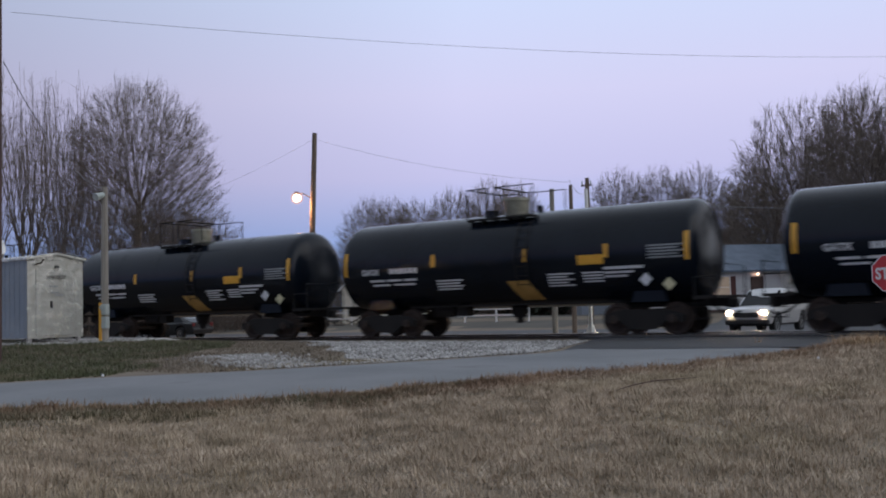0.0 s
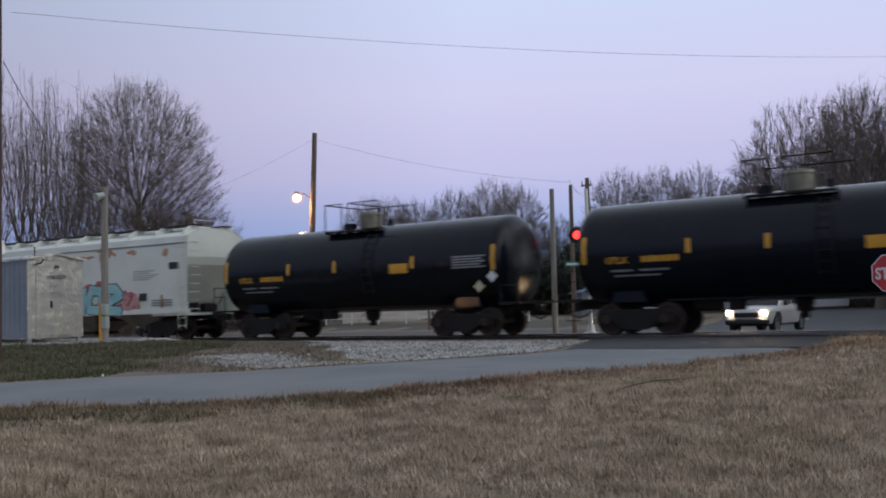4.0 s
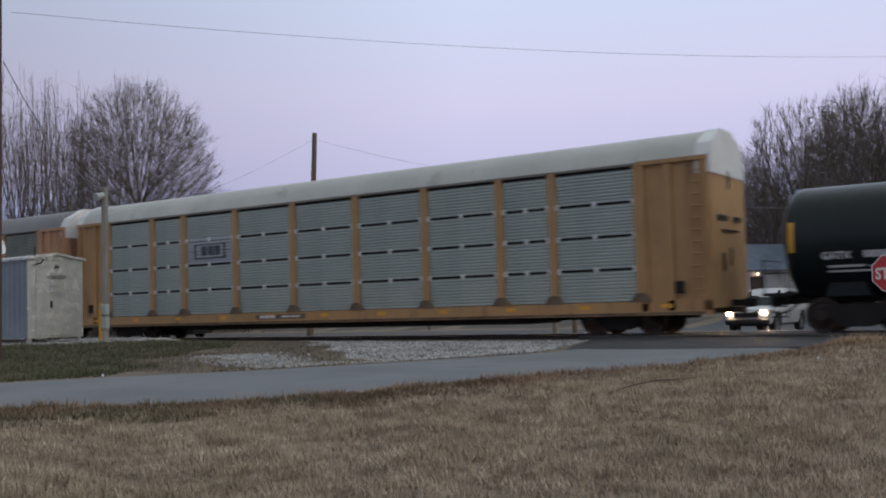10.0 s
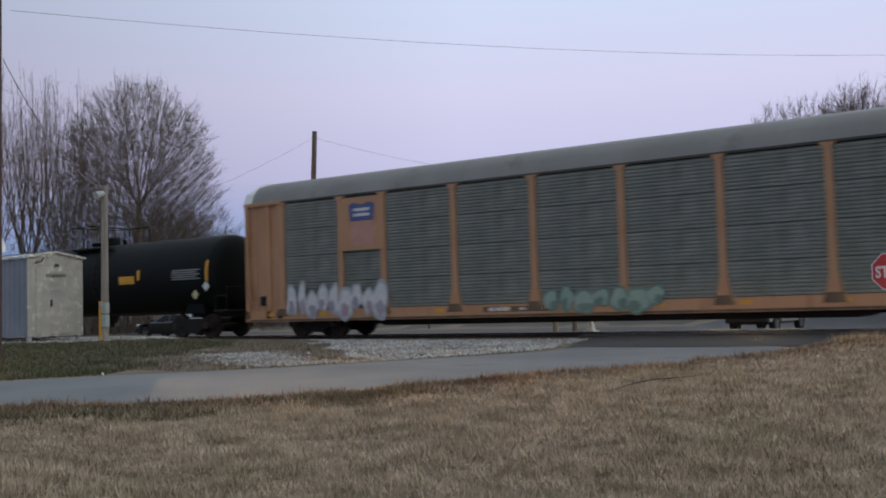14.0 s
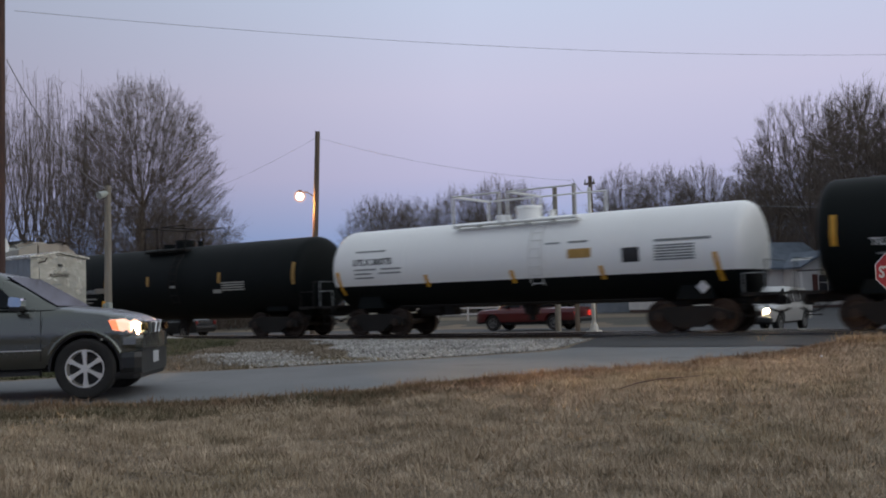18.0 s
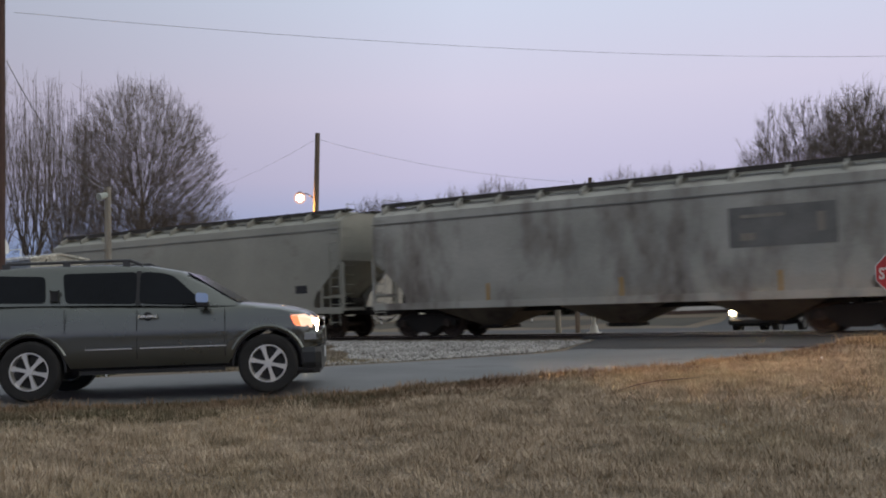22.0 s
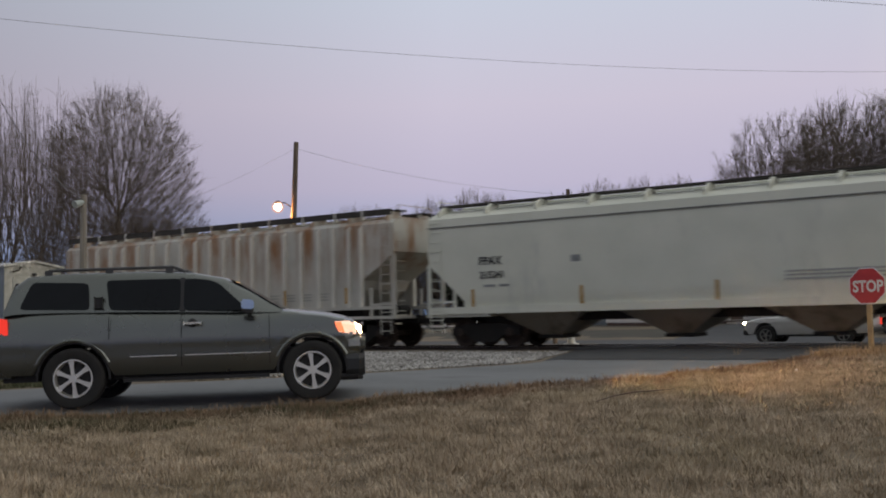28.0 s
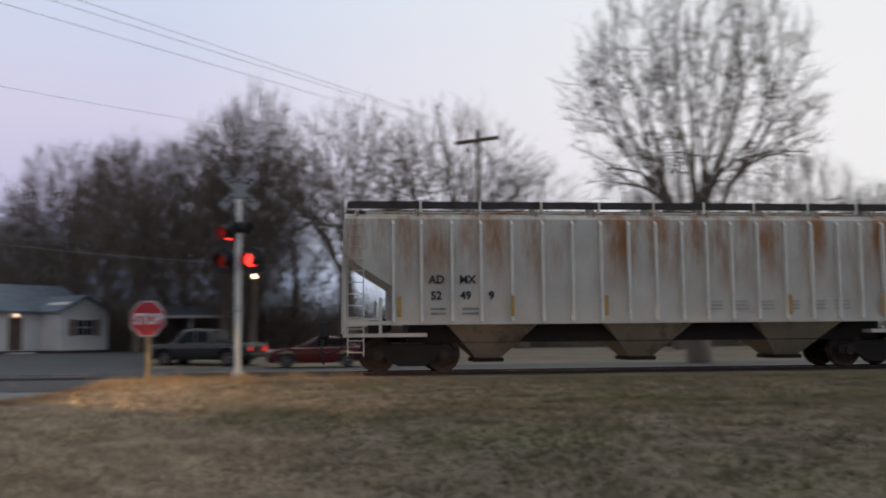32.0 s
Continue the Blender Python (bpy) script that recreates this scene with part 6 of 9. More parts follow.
def simple_vehicle(name, label, paint, kind):
    """A smaller parked or passing vehicle, x forward from the rear axle."""
    v = thing(name, label, "car")
    wb = {"suv": 2.87, "pickup": 3.5, "sedan": 2.7}[kind]
    if kind == "suv":
        st = [(-0.95, 0.85, 0.84, 0.45), (-0.88, 1.05, 0.90, 0.42), (0.5, 1.05, 0.93, 0.38), (2.2, 1.03, 0.93, 0.38), (3.2, 0.98, 0.90, 0.38), (3.6, 0.90, 0.84, 0.40), (3.72, 0.75, 0.78, 0.42)]
        cab = [(-0.90, 1.02, 1.06, 0.86, 0.82), (-0.72, 1.03, 1.66, 0.87, 0.70), (0.9, 1.03, 1.72, 0.87, 0.70), (1.55, 1.02, 1.66, 0.87, 0.70), (2.35, 1.01, 1.06, 0.84, 0.78)]
        wins = ([(-0.66, 1.12), (0.25, 1.10), (0.22, 1.56), (-0.56, 1.54)], [(0.34, 1.10), (1.1, 1.09), (1.08, 1.58), (0.32, 1.57)], [(1.18, 1.09), (2.05, 1.08), (1.55, 1.52), (1.16, 1.58)])
        R, roof, glass = 0.37, (0.86, 1.02, 0.72, 1.62), None
    elif kind == "pickup":
        st = [(-1.15, 0.98, 0.90, 0.55), (-1.1, 1.08, 0.95, 0.5), (1.2, 1.08, 0.97, 0.45), (2.6, 1.10, 0.97, 0.45), (3.1, 1.10, 0.95, 0.45), (4.2, 1.04, 0.93, 0.45), (4.42, 0.92, 0.86, 0.42), (4.46, 0.75, 0.82, 0.45)]
        cab = [(0.85, 1.06, 1.10, 0.90, 0.85), (1.0, 1.06, 1.76, 0.90, 0.74), (1.9, 1.06, 1.84, 0.90, 0.74), (2.5, 1.06, 1.78, 0.90, 0.74), (3.15, 1.06, 1.14, 0.88, 0.82)]
        wins = ([(1.05, 1.16), (1.75, 1.15), (1.75, 1.68), (1.1, 1.66)], [(1.85, 1.15), (2.9, 1.14), (2.42, 1.64), (1.85, 1.69)])
        R, roof = 0.40, (0.89, 1.06, 0.76, 1.76)
    else:
        st = [(-0.95, 0.70, 0.80, 0.32), (-0.9, 0.92, 0.84, 0.28), (0.4, 0.92, 0.88, 0.22), (2.2, 0.90, 0.88, 0.22), (3.2, 0.80, 0.84, 0.22), (3.55, 0.66, 0.74, 0.24)]
        cab = [(-0.6, 0.88, 0.92, 0.80, 0.76), (0.1, 0.89, 1.34, 0.82, 0.62), (0.9, 0.89, 1.42, 0.82, 0.62), (1.4, 0.88, 1.38, 0.82, 0.62), (2.35, 0.86, 0.90, 0.80, 0.74)]
        wins = ([(-0.2, 0.96), (0.85, 0.96), (0.85, 1.32), (0.2, 1.29)], [(0.95, 0.96), (1.95, 0.94), (1.4, 1.29), (0.95, 1.32)])
        R, roof = 0.33, (0.82, 0.88, 0.63, 1.36)
    part("body", vehicle_shell(st, (0.0, wb), R + 0.07, 0.4, 0.9), paint, v, smooth=True, angle=50)
    part("cabin", cabin_shell(cab), paint, v, smooth=True, angle=50)
    wb_, zb_, wr_, zr_ = roof
    for s in (-1, 1):
        for pts in wins:
            part("side_window", side_glass(rounded(pts, 0.04), wb_ + 0.01, zb_, wr_ + 0.015, zr_, s), M["glass_dark"], v)
        bm = B()
        xe = st[-1][0]
        if kind == "suv":
            beam(v, xe + 0.034, *sorted((s * 0.56, s * 0.74)), 0.77, 0.87, 0.05, 4, M["lamp_far"])
        lz = 0.76 if kind == "suv" else 0.70
        box(bm, xe - 0.16, xe + 0.03, s * 0.56, s * 0.73, lz, lz + 0.12, 0.02)
        part("headlamp", bm, M["lamp_beam"] if name != "sedan" and kind != "parked" and "parked" not in label else M["plate"], v, "lit headlamp" if "parked" not in label else "")
        bm = B()
        xr = st[0][0]
        box(bm, xr - 0.015, xr + 0.12, s * 0.62, s * 0.82, 0.72, 0.92, 0.02)
        part("tail_lamp", bm, M["tail_off"] if label.startswith("dark car") else M["tail_red"], v, "red tail lamp")
        bm = B()
        box(bm, wb * 0.72, wb * 0.72 + 0.12, s * 0.9, s * 1.05, st[3][1] + 0.02, st[3][1] + 0.17, 0.02)
        part("mirror", bm, M["black_plastic"], v)
    a, b = cab[-1], cab[-2]
    bm = B()
    loft(bm, [[(a[0] + d, -a[3] * 0.86, a[1] + 0.05), (a[0] + d, a[3] * 0.86, a[1] + 0.05), (b[0] + d, b[4] * 0.9, b[2] - 0.03), (b[0] + d, -b[4] * 0.9, b[2] - 0.03)] for d in (0.0, 0.03)])
    part("windscreen", bm, M["glass_dark"], v)
    a, b = cab[0], cab[1]
    bm = B()
    loft(bm, [[(a[0] + d, -a[3] * 0.84, a[1] + 0.08), (a[0] + d, a[3] * 0.84, a[1] + 0.08), (b[0] + d, b[4] * 0.88, b[2] - 0.05), (b[0] + d, -b[4] * 0.88, b[2] - 0.05)] for d in (-0.03, 0.0)])
    part("rear_window", bm, M["glass_dark"], v)
    bm = B()
    xe = st[-1][0]
    box(bm, xe - 0.05, xe + 0.03, -0.45, 0.45, 0.64, 0.82, 0.01)
    part("grille", bm, M["black_plastic"], v)
    bm = B()
    box(bm, xe - 0.2, xe + 0.06, -0.82, 0.82, 0.36, 0.58, 0.05)
    part("front_bumper", bm, M["black_plastic"], v)
    bm = B()
    box(bm, st[0][0] - 0.08, st[0][0] + 0.15, -0.82, 0.82, 0.42, 0.62, 0.05)
    part("rear_bumper", bm, M["black_plastic"], v)
    bm = B()
    box(bm, -0.7, wb + 0.4, -0.7, 0.7, 0.3, 0.6)
    part("underbody", bm, M["black_plastic"], v)
    t, r, d = tyre_mesh(R, 0.23), rim_mesh(R * 0.62, 0.23, 5, "dull_rim"), disc_mesh(R * 0.6, 0.23)
    ws = [(wheel(v, x, y, R, t, r, d, 0 if y < 0 else 180), x, y) for x in (0.0, wb) for y in (-0.76, 0.76)]
    return v, ws, R


white_suv, WHITE_WHEELS, WHITE_R = simple_vehicle("sport_utility_vehicle", "silver-white sport utility vehicle waiting at the crossing with headlamps on", M["white_paint"], "suv")
red_truck, RED_WHEELS, RED_R = simple_vehicle("pickup_truck", "red pickup truck driving along the side street", M["red_paint"], "pickup")
red_car, REDC_WHEELS, REDC_R = simple_vehicle("sedan", "dark red car creeping along the side street with headlamps on", M["red_paint"], "sedan")
dark_pick, _, _ = simple_vehicle("pickup_truck", "dark pickup truck parked beside the white house", M["dark_paint"], "pickup")
dark_pick.matrix_basis = pose(-4.4, 21.6, gz(-5, 21) + 0.01, 0, 0, 155)
dark_car, _, _ = simple_vehicle("sedan", "dark car parked on the lot beyond the track", M["dark_paint"], "sedan")
dark_car.matrix_basis = pose(-44.5, 11.5, gz(-46, 11) + 0.01, 0, 0, 185)

# ---- the signal shed, its pad and posts ----
Z0 = 0.24
pad_m = pose(-28.9, -7.4, 0)
bm = B()
loft(bm, [[(x * k, y * k, z) for x, y in rounded([(-3.4, -3.2), (2.5, -2.5), (2.8, 2.3), (-3.2, 2.6)], 0.8)] for z, k in ((-0.3, 1.1), (Z0 - 0.09, 1.04), (Z0 - 0.03, 0.9))])
single("gravel_pad", bm, M["pale_gravel"], "pale crushed-stone pad under the shed", "gravel pad", "structure", at=pad_m)
shed = thing("signal_shed", "silver-painted steel signal shed on a stone pad", "shed", at=pose(-28.45, -9.40, Z0, 0, 0, 88))
# local x runs along the door wall, y to the back
Wd, Dp, H = 1.98, 2.6, 2.62
bm = B()
box(bm, 0, Wd, 0.0, Dp, 0.12, H)
part("cabinet", bm, M["shed"], shed)
# the side wall's shade is put into its blue-grey ribs and sheet
bm = B()
for k in range(9):
    y = 0.15 + k * (Dp - 0.3) / 8
    box(bm, -0.02, 0.0, y - 0.02, y + 0.02, 0.14, H - 0.02)
part("side_rib", bm, M["shed_side"], shed)
bm = B()
box(bm, -0.008, -0.002, 0.04, Dp - 0.02, 0.14, H - 0.02)
part("shaded_side_sheet", bm, M["shed_side"], shed, "ribbed side sheet with the wall's shade in its blue-grey")
bm = B()
prism_y(bm, [(-0.08, H), (-0.08, H + 0.06), (Wd / 2, H + 0.24), (Wd + 0.08, H + 0.06), (Wd + 0.08, H), (Wd / 2, H + 0.16)], -0.10, Dp + 0.08)
part("roof", bm, M["shed"], shed, "shallow gabled metal roof")
bm = B()
prism_y(bm, [(0.0, H - 0.01), (Wd, H - 0.01), (Wd / 2, H + 0.17)], 0.0, 0.05)
part("gable", bm, M["shed"], shed)
bm = B()
box(bm, 0.28, 1.62, -0.03, 0.0, 0.2, H - 0.30, 0.006)
part("door", bm, M["shed"], shed, "dented steel door")
bm = B()
box(bm, 0.78, 0.84, -0.08, -0.02, 1.08, 1.3, 0.01)
part("door_handle", bm, M["black_plastic"], shed)
bm = B()
for k in range(5):
    box(bm, 0.62, 1.32, -0.04, -0.028, 2.02 + k * 0.025, 2.03 + k * 0.025)
box(bm, 0.95, 1.08, -0.06, -0.02, 2.36, 2.44)
part("louvre", bm, M["black_plastic"], shed)
bm = B()
for x, z in ((0.75, 1.75), (0.8, 1.55), (0.95, 1.47)):
    box(bm, x, x + 0.3, -0.036, -0.028, z, z + 0.05)
part("notice", bm, M["mark_grey"], shed)
for x in (0.05, Wd - 0.17):
    for y in (0.05, Dp - 0.2):
        bm = B()
        box(bm, x, x + 0.12, y, y + 0.12, -0.12, 0.14)
        part("foot", bm, M["concrete"], shed)
bm = B()
rod(bm, [(0.35, 0.15, H + 0.1), (0.35, 0.15, H + 0.42)], 0.02)
part("vent_pipe", bm, M["steel"], shed)
bm = B()
rod(bm, [(0.2, -0.1, H - 0.15), (0.42, -0.12, H - 0.1), (0.5, -0.1, H + 0.02)], 0.025)
part("conduit", bm, M["steel"], shed)
bm = B()
tube(bm, (-0.9, 0.6, H + 0.35), (-0.80, 0.66, H + 0.40), 0.15, 0.17, 18)
rod(bm, [(-0.9, 0.62, -0.5), (-0.9, 0.62, H + 0.55)], 0.03)
single("dish_antenna", bm, M["white_top"], "small white dish antenna on a short pipe", "antenna", at=shed.matrix_basis)

meter_post = thing("meter_post", "grey weathered timber meter post with yellow guard and box", "post", at=pose(-27.15, -7.5, Z0 - 0.25))
bm = B()
tube(bm, (0, 0, 0), (0.06, 0, 5.2), 0.125, 0.10, 12)
part("pole", bm, M["grey_post"], meter_post)
bm = B()
box(bm, -0.10, 0.02, -0.16, -0.10, 0.2, 1.45, 0.01)
part("guard", bm, M["yellow"], meter_post, "yellow plastic cable guard")
for z0, z1 in ((0.62, 1.0), (1.05, 1.4)):
    bm = B()
    box(bm, 0.10, 0.34, -0.22, -0.06, z0, z1, 0.02)
    part("meter_box", bm, M["galv"], meter_post, "grey metal meter box")
bm = B()
tube(bm, (0.13, -0.16, 1.3), (0.13, -0.26, 1.3), 0.07, 0.07, 14)
part("meter_dial", bm, M["galv"], meter_post)
bm = B()
tube(bm, (0.06, -0.05, 4.95), (0.06, -0.35, 4.85), 0.09, 0.13, 12)
part("cable_head", bm, M["galv"], meter_post)


def wire(name, a, b, sag, r, label, n=24):
    bm = B()
    a, b = Vector(a), Vector(b)
    pts = [a + (b - a) * i / n - Vector((0, 0, sag * 4 * (i / n) * (1 - i / n))) for i in range(n + 1)]
    loft(bm, [[p + Vector((0, r, 0)), p + Vector((0, 0, r)), p - Vector((0, r, 0)), p - Vector((0, 0, r))] if abs(b.x - a.x) > abs(b.y - a.y) else [p + Vector((r, 0, 0)), p + Vector((0, 0, r)), p - Vector((r, 0, 0)), p - Vector((0, 0, r))] for p in pts])
    return single(name, bm, M["cable"], label, "cable")


corner_pole = thing("utility_pole", "dark timber utility pole with insulators beside the lane", "utility pole", at=pose(-22.06, -14.46, 0.0))
bm = B()
tube(bm, (0, 0, -0.3), (0.15, 0, 9.6), 0.17, 0.12, 14)
part("pole", bm, M["dark_pole"], corner_pole)
bm = B()
for z in (7.55, 7.9, 8.3):
    tube(bm, (0.10, -0.1, z), (0.25, -0.2, z), 0.06, 0.05, 10)
part("insulator", bm, M["black_plastic"], corner_pole)
wire("overhead_wire", (-21.93, -14.07, 8.46), (4.1, 29.2, 12.3), 1.01, 0.0055, "thin overhead wire across the sky")
wire("overhead_wire", (-21.9, -14.3, 7.2), (-27.1, -7.6, 5.1), 0.5, 0.018, "service cable sagging down to the meter post")

lamp_pole = thing("street_lamp", "tall timber pole with a lit orange street lamp", "street lamp", at=pose(-33.1, 9.45, -0.3))
bm = B()
tube(bm, (-0.25, -0.15, 0), (0.12, 0.1, 10.2), 0.17, 0.12, 14)
part("pole", bm, M["wood_pole"], lamp_pole)
bm = B()
rod(bm, [(0.0, 0.0, 6.85), (-0.35, -0.28, 7.15), (-0.62, -0.5, 7.15)], 0.03)
part("bracket", bm, M["steel"], lamp_pole)
bm = B()
tube(bm, (-0.62, -0.5, 7.25), (-0.62, -0.5, 7.12), 0.10, 0.20, 16)
part("hood", bm, M["steel"], lamp_pole)
bm = B()
bmesh.ops.create_icosphere(bm, subdivisions=3, radius=0.31, matrix=pose(-0.62, -0.5, 6.94))
globe = part("globe", bm, M["sodium_halo"], lamp_pole, "lamp globe with the orange glare round its bulb put into it", smooth=True)
bm = B()
bmesh.ops.create_icosphere(bm, subdivisions=3, radius=0.20, matrix=pose(-0.62, -0.5, 6.94))
part("bulb", bm, M["sodium"], globe, "bright bulb in the globe", smooth=True)
lamp = new("street_lamp_light", bpy.data.lights.new("street_lamp_light", "POINT"))
lamp.data.energy, lamp.data.color, lamp.data.shadow_soft_size = 620, (1.0, 0.42, 0.14), 0.25
lamp.location = (-33.72, 8.95, 6.25)
wire("overhead_wire", (-33.0, 9.5, 9.6), (-62, 20, 8.6), 0.7, 0.006, "thin wire from the lamp pole")
wire("overhead_wire", (-33.0, 9.5, 9.6), (-20.5, 12.7, 6.5), 0.35, 0.006, "thin wire from the lamp pole")

dish = thing("satellite_dish", "small white dish fixed to the dark timber pole", "satellite dish", at=pose(-22.30, -14.20, 2.80, 70, 0, 120))
bm = B()
loft(bm, [[(q * math.cos(a), q * math.sin(a), 0.5 * q * q - d) for a in np.linspace(0, 2 * math.pi, 21)[:-1]] for q, d in ((0.02, 0.0), (0.12, 0.0), (0.20, 0.0), (0.26, 0.0), (0.26, 0.012), (0.12, 0.012), (0.02, 0.012))])
part("reflector", bm, M["sheet_white"], dish, smooth=True)
bm = B()
rod(bm, [(0.0, 0.0, 0.0), (0.02, -0.05, -0.12), (-0.05, -0.30, -0.16)], 0.02)
part("bracket", bm, M["steel"], dish)


# ---- crossing signals and signs ----
bm = B()
tube(bm, (0, 0.0, 0), (0, 0.05, 0), 0.30, 0.30, 24)
tube(bm, (0, 0.02, 0), (0, 0.22, 0), 0.17, 0.15, 18)
TARGET = mesh("target_disc", bm, M["black_plastic"])
bm = B()
ring = np.linspace(-0.25 * math.pi, 1.25 * math.pi, 13)
loft(bm, [[(0.17 * math.cos(a), -d, 0.17 * math.sin(a)) for a in ring] + [(0.155 * math.cos(a), -d, 0.155 * math.sin(a)) for a in ring[::-1]] for d in (0.0, 0.26)])
HOOD = mesh("hood", bm, M["black_plastic"])
bm = B()
bmesh.ops.create_uvsphere(bm, u_segments=16, v_segments=8, radius=0.15, matrix=Matrix.Diagonal((1, 0.28, 1, 1)))
LENS_ON = mesh("lens", bm, M["signal_red"], True)
LENS_DIM = LENS_ON.copy()
LENS_DIM.materials.clear()
LENS_DIM.materials.append(M["signal_dim"])


def signal_mast(name, label, at, height, base_h, units, buck_z, buck_turn, paint, buck=True):
    """units: (x along the arm, z, facing in degrees, lit)."""
    mast = thing(name, label, "crossing signal", at=at)
    bm = B()
    tube(bm, (0, 0, 0), (0, 0, height), 0.068, 0.062, 14)
    part("mast", bm, paint, mast, smooth=True)
    bm = B()
    tube(bm, (0, 0, -0.05), (0, 0, base_h), 0.17, 0.11, 12)
    box(bm, -0.2, 0.2, -0.2, 0.2, -0.15, 0.0)
    part("base", bm, paint, mast)
    bm = B()
    tube(bm, (0, 0, 1.55), (0, 0, 1.60), 0.085, 0.085, 12)
    tube(bm, (0, 0, 1.66), (0, 0, 1.69), 0.085, 0.085, 12)
    part("collar", bm, M["galv"], mast)
    for x, z, face, lit in units:
        a = radians(face)
        px, py = x * math.cos(a), x * math.sin(a)
        d = part("signal_head", TARGET, None, mast, at=pose(px, py, z, 0, 0, face))
        part("lens", LENS_ON if lit else LENS_DIM, None, d, "lit red lens" if lit else "dim red lens", at=pose(0, -0.02, 0))
        part("hood", HOOD, None, d)
        bm = B()
        rod(bm, [(px, py + 0.0, z), (0, 0, z)], 0.03)
        part("bracket", bm, M["black_plastic"], mast)
    for tilt in (-45, 45) if buck else ():
        bm = B()
        box(bm, -0.56, 0.56, -0.012, 0.012, -0.095, 0.095, 0.004)
        part("crossbuck_arm", bm, M["crossbuck"], mast, "weathered pale crossbuck board", at=pose(0, 0.10 if tilt > 0 else 0.13, buck_z, 0, 0, buck_turn) @ pose(0, 0, 0, 0, tilt, 0))
        for k in (-0.36, -0.25, 0.25, 0.36):
            bm = B()
            box(bm, k - 0.035, k + 0.035, -0.017, -0.0125, -0.045, 0.045)
            part("letter_bar", bm, M["black_plastic"], mast, "dark letter on the crossbuck", at=pose(0, 0.10 if tilt > 0 else 0.13, buck_z, 0, 0, buck_turn) @ pose(0, 0, 0, 0, tilt, 0))
    return mast


M["crossbuck"] = mat("weathered_crossbuck", (0.20, 0.21, 0.23), (0.32, 0.33, 0.35), 0.6, 0, 2, 30, 0.05)
M["mast_paint"] = mat("pale_mast_paint", (0.66, 0.66, 0.62), (0.76, 0.76, 0.71), 0.5, 0.1, 2, 30, 0.05)
M["stop_red"] = mat("red_sign_sheeting", (0.42, 0.02, 0.03), (0.50, 0.03, 0.04), 0.45, 0, 2, 30, 0.02)
M["sign_white"] = mat("white_sign_sheeting", (0.66, 0.66, 0.66), (0.75, 0.75, 0.75), 0.45, 0, 2, 30, 0.02)
M["sign_post"] = mat("yellowish_timber_post", (0.34, 0.24, 0.12), (0.46, 0.34, 0.19), 0.8, 0, 3, 30, 0.2)
signal_mast("crossing_signal", "pale crossing signal mast with red flashing lamps and a crossbuck", pose(-2.0, -5.3, 0.0), 4.1, 0.22,
            [(-0.36, 2.71, -28, False), (0.36, 2.71, -28, True), (-0.30, 3.34, -46, True), (0.05, 3.44, 62, False)], 4.32, 12, M["mast_paint"])
signal_mast("crossing_signal", "grey crossing signal mast beyond the track with a lit red lamp", pose(-15.2, 3.5, -0.05), 5.0, 0.25,
            [(-0.36, 3.40, 18, True), (0.36, 3.40, 18, False), (0.55, 3.40, 84, False), (1.05, 3.40, 84, False), (-0.10, 2.85, 70, True)], 4.5, 18, M["mast_paint"], False)

stop = thing("stop_sign", "red octagonal stop sign with white letters on a timber post", "road sign", at=pose(-3.9, -5.57, 0.0, 0, 0, -14))
bm = B()
box(bm, -0.05, 0.05, -0.04, 0.04, -0.2, 1.62, 0.008)
part("post", bm, M["sign_post"], stop)
R8 = 0.385 / math.cos(math.pi / 8)
oct_ = lambda r: [(r * math.cos(math.pi / 8 + k * math.pi / 4), 1.41 + r * math.sin(math.pi / 8 + k * math.pi / 4)) for k in range(8)]
bm = B()
prism_y(bm, oct_(R8), -0.055, -0.045)
plate = part("plate", bm, M["sign_white"], stop, "white-rimmed octagonal plate")
bm = B()
prism_y(bm, oct_(R8 * 0.94), -0.059, -0.054)
part("face", bm, M["stop_red"], stop, "red reflective face")
me = text_mesh("letters", "STOP", 0.335, M["sign_white"], 0.002)
part("letters", me, None, stop, "white letters", at=pose(-0.305, -0.063, 1.29, 90, 0, 0) @ Matrix.Diagonal((0.80, 1, 1, 1)))

for x, y, h, r, m, arms, lab in ((-17.7, 5.6, 5.5, 0.10, "grey_post", False, "short pale timber post beyond the track"), (-20.5, 12.8, 6.8, 0.10, "wood_pole", False, "brown timber utility pole beyond the track"), (-26.0, 26.0, 8.6, 0.14, "wood_pole", True, "utility pole with a crossarm behind the crossing")):
    p = thing("utility_pole", lab, "utility pole", at=pose(x, y, gz(x, y)))
    bm = B()
    tube(bm, (0, 0, -0.2), (0.05, 0, h), r * 1.15, r * 0.85, 12)
    part("pole", bm, M[m], p)
    if arms:
        bm = B()
        box(bm, -0.34, 0.34, -0.05, 0.05, h - 0.5, h - 0.40)
        part("crossarm", bm, M["wood_pole"], p)
        bm = B()
        for xx in (-0.28, 0.28):
            bm = B()
            tube(bm, (xx, 0, h - 0.38), (xx, 0, h - 0.17), 0.05, 0.03, 8)
            part("insulator", bm, M["galv"], p)
far_pole = thing("utility_pole", "utility pole with a heavy crossarm among the trees", "utility pole", at=pose(8.3, 26.3, gz(8, 26)))
bm = B()
tube(bm, (0, 0, -0.2), (0.1, 0, 12.6), 0.17, 0.12, 12)
part("pole", bm, M["wood_pole"], far_pole)
bm = B()
box(bm, -1.25, 1.25, -0.07, 0.07, 11.9, 12.1)
bmesh.ops.rotate(bm, verts=bm.verts[:], cent=(0, 0, 12), matrix=Matrix.Rotation(radians(-9), 3, "Y"))
part("crossarm", bm, M["wood_pole"], far_pole)
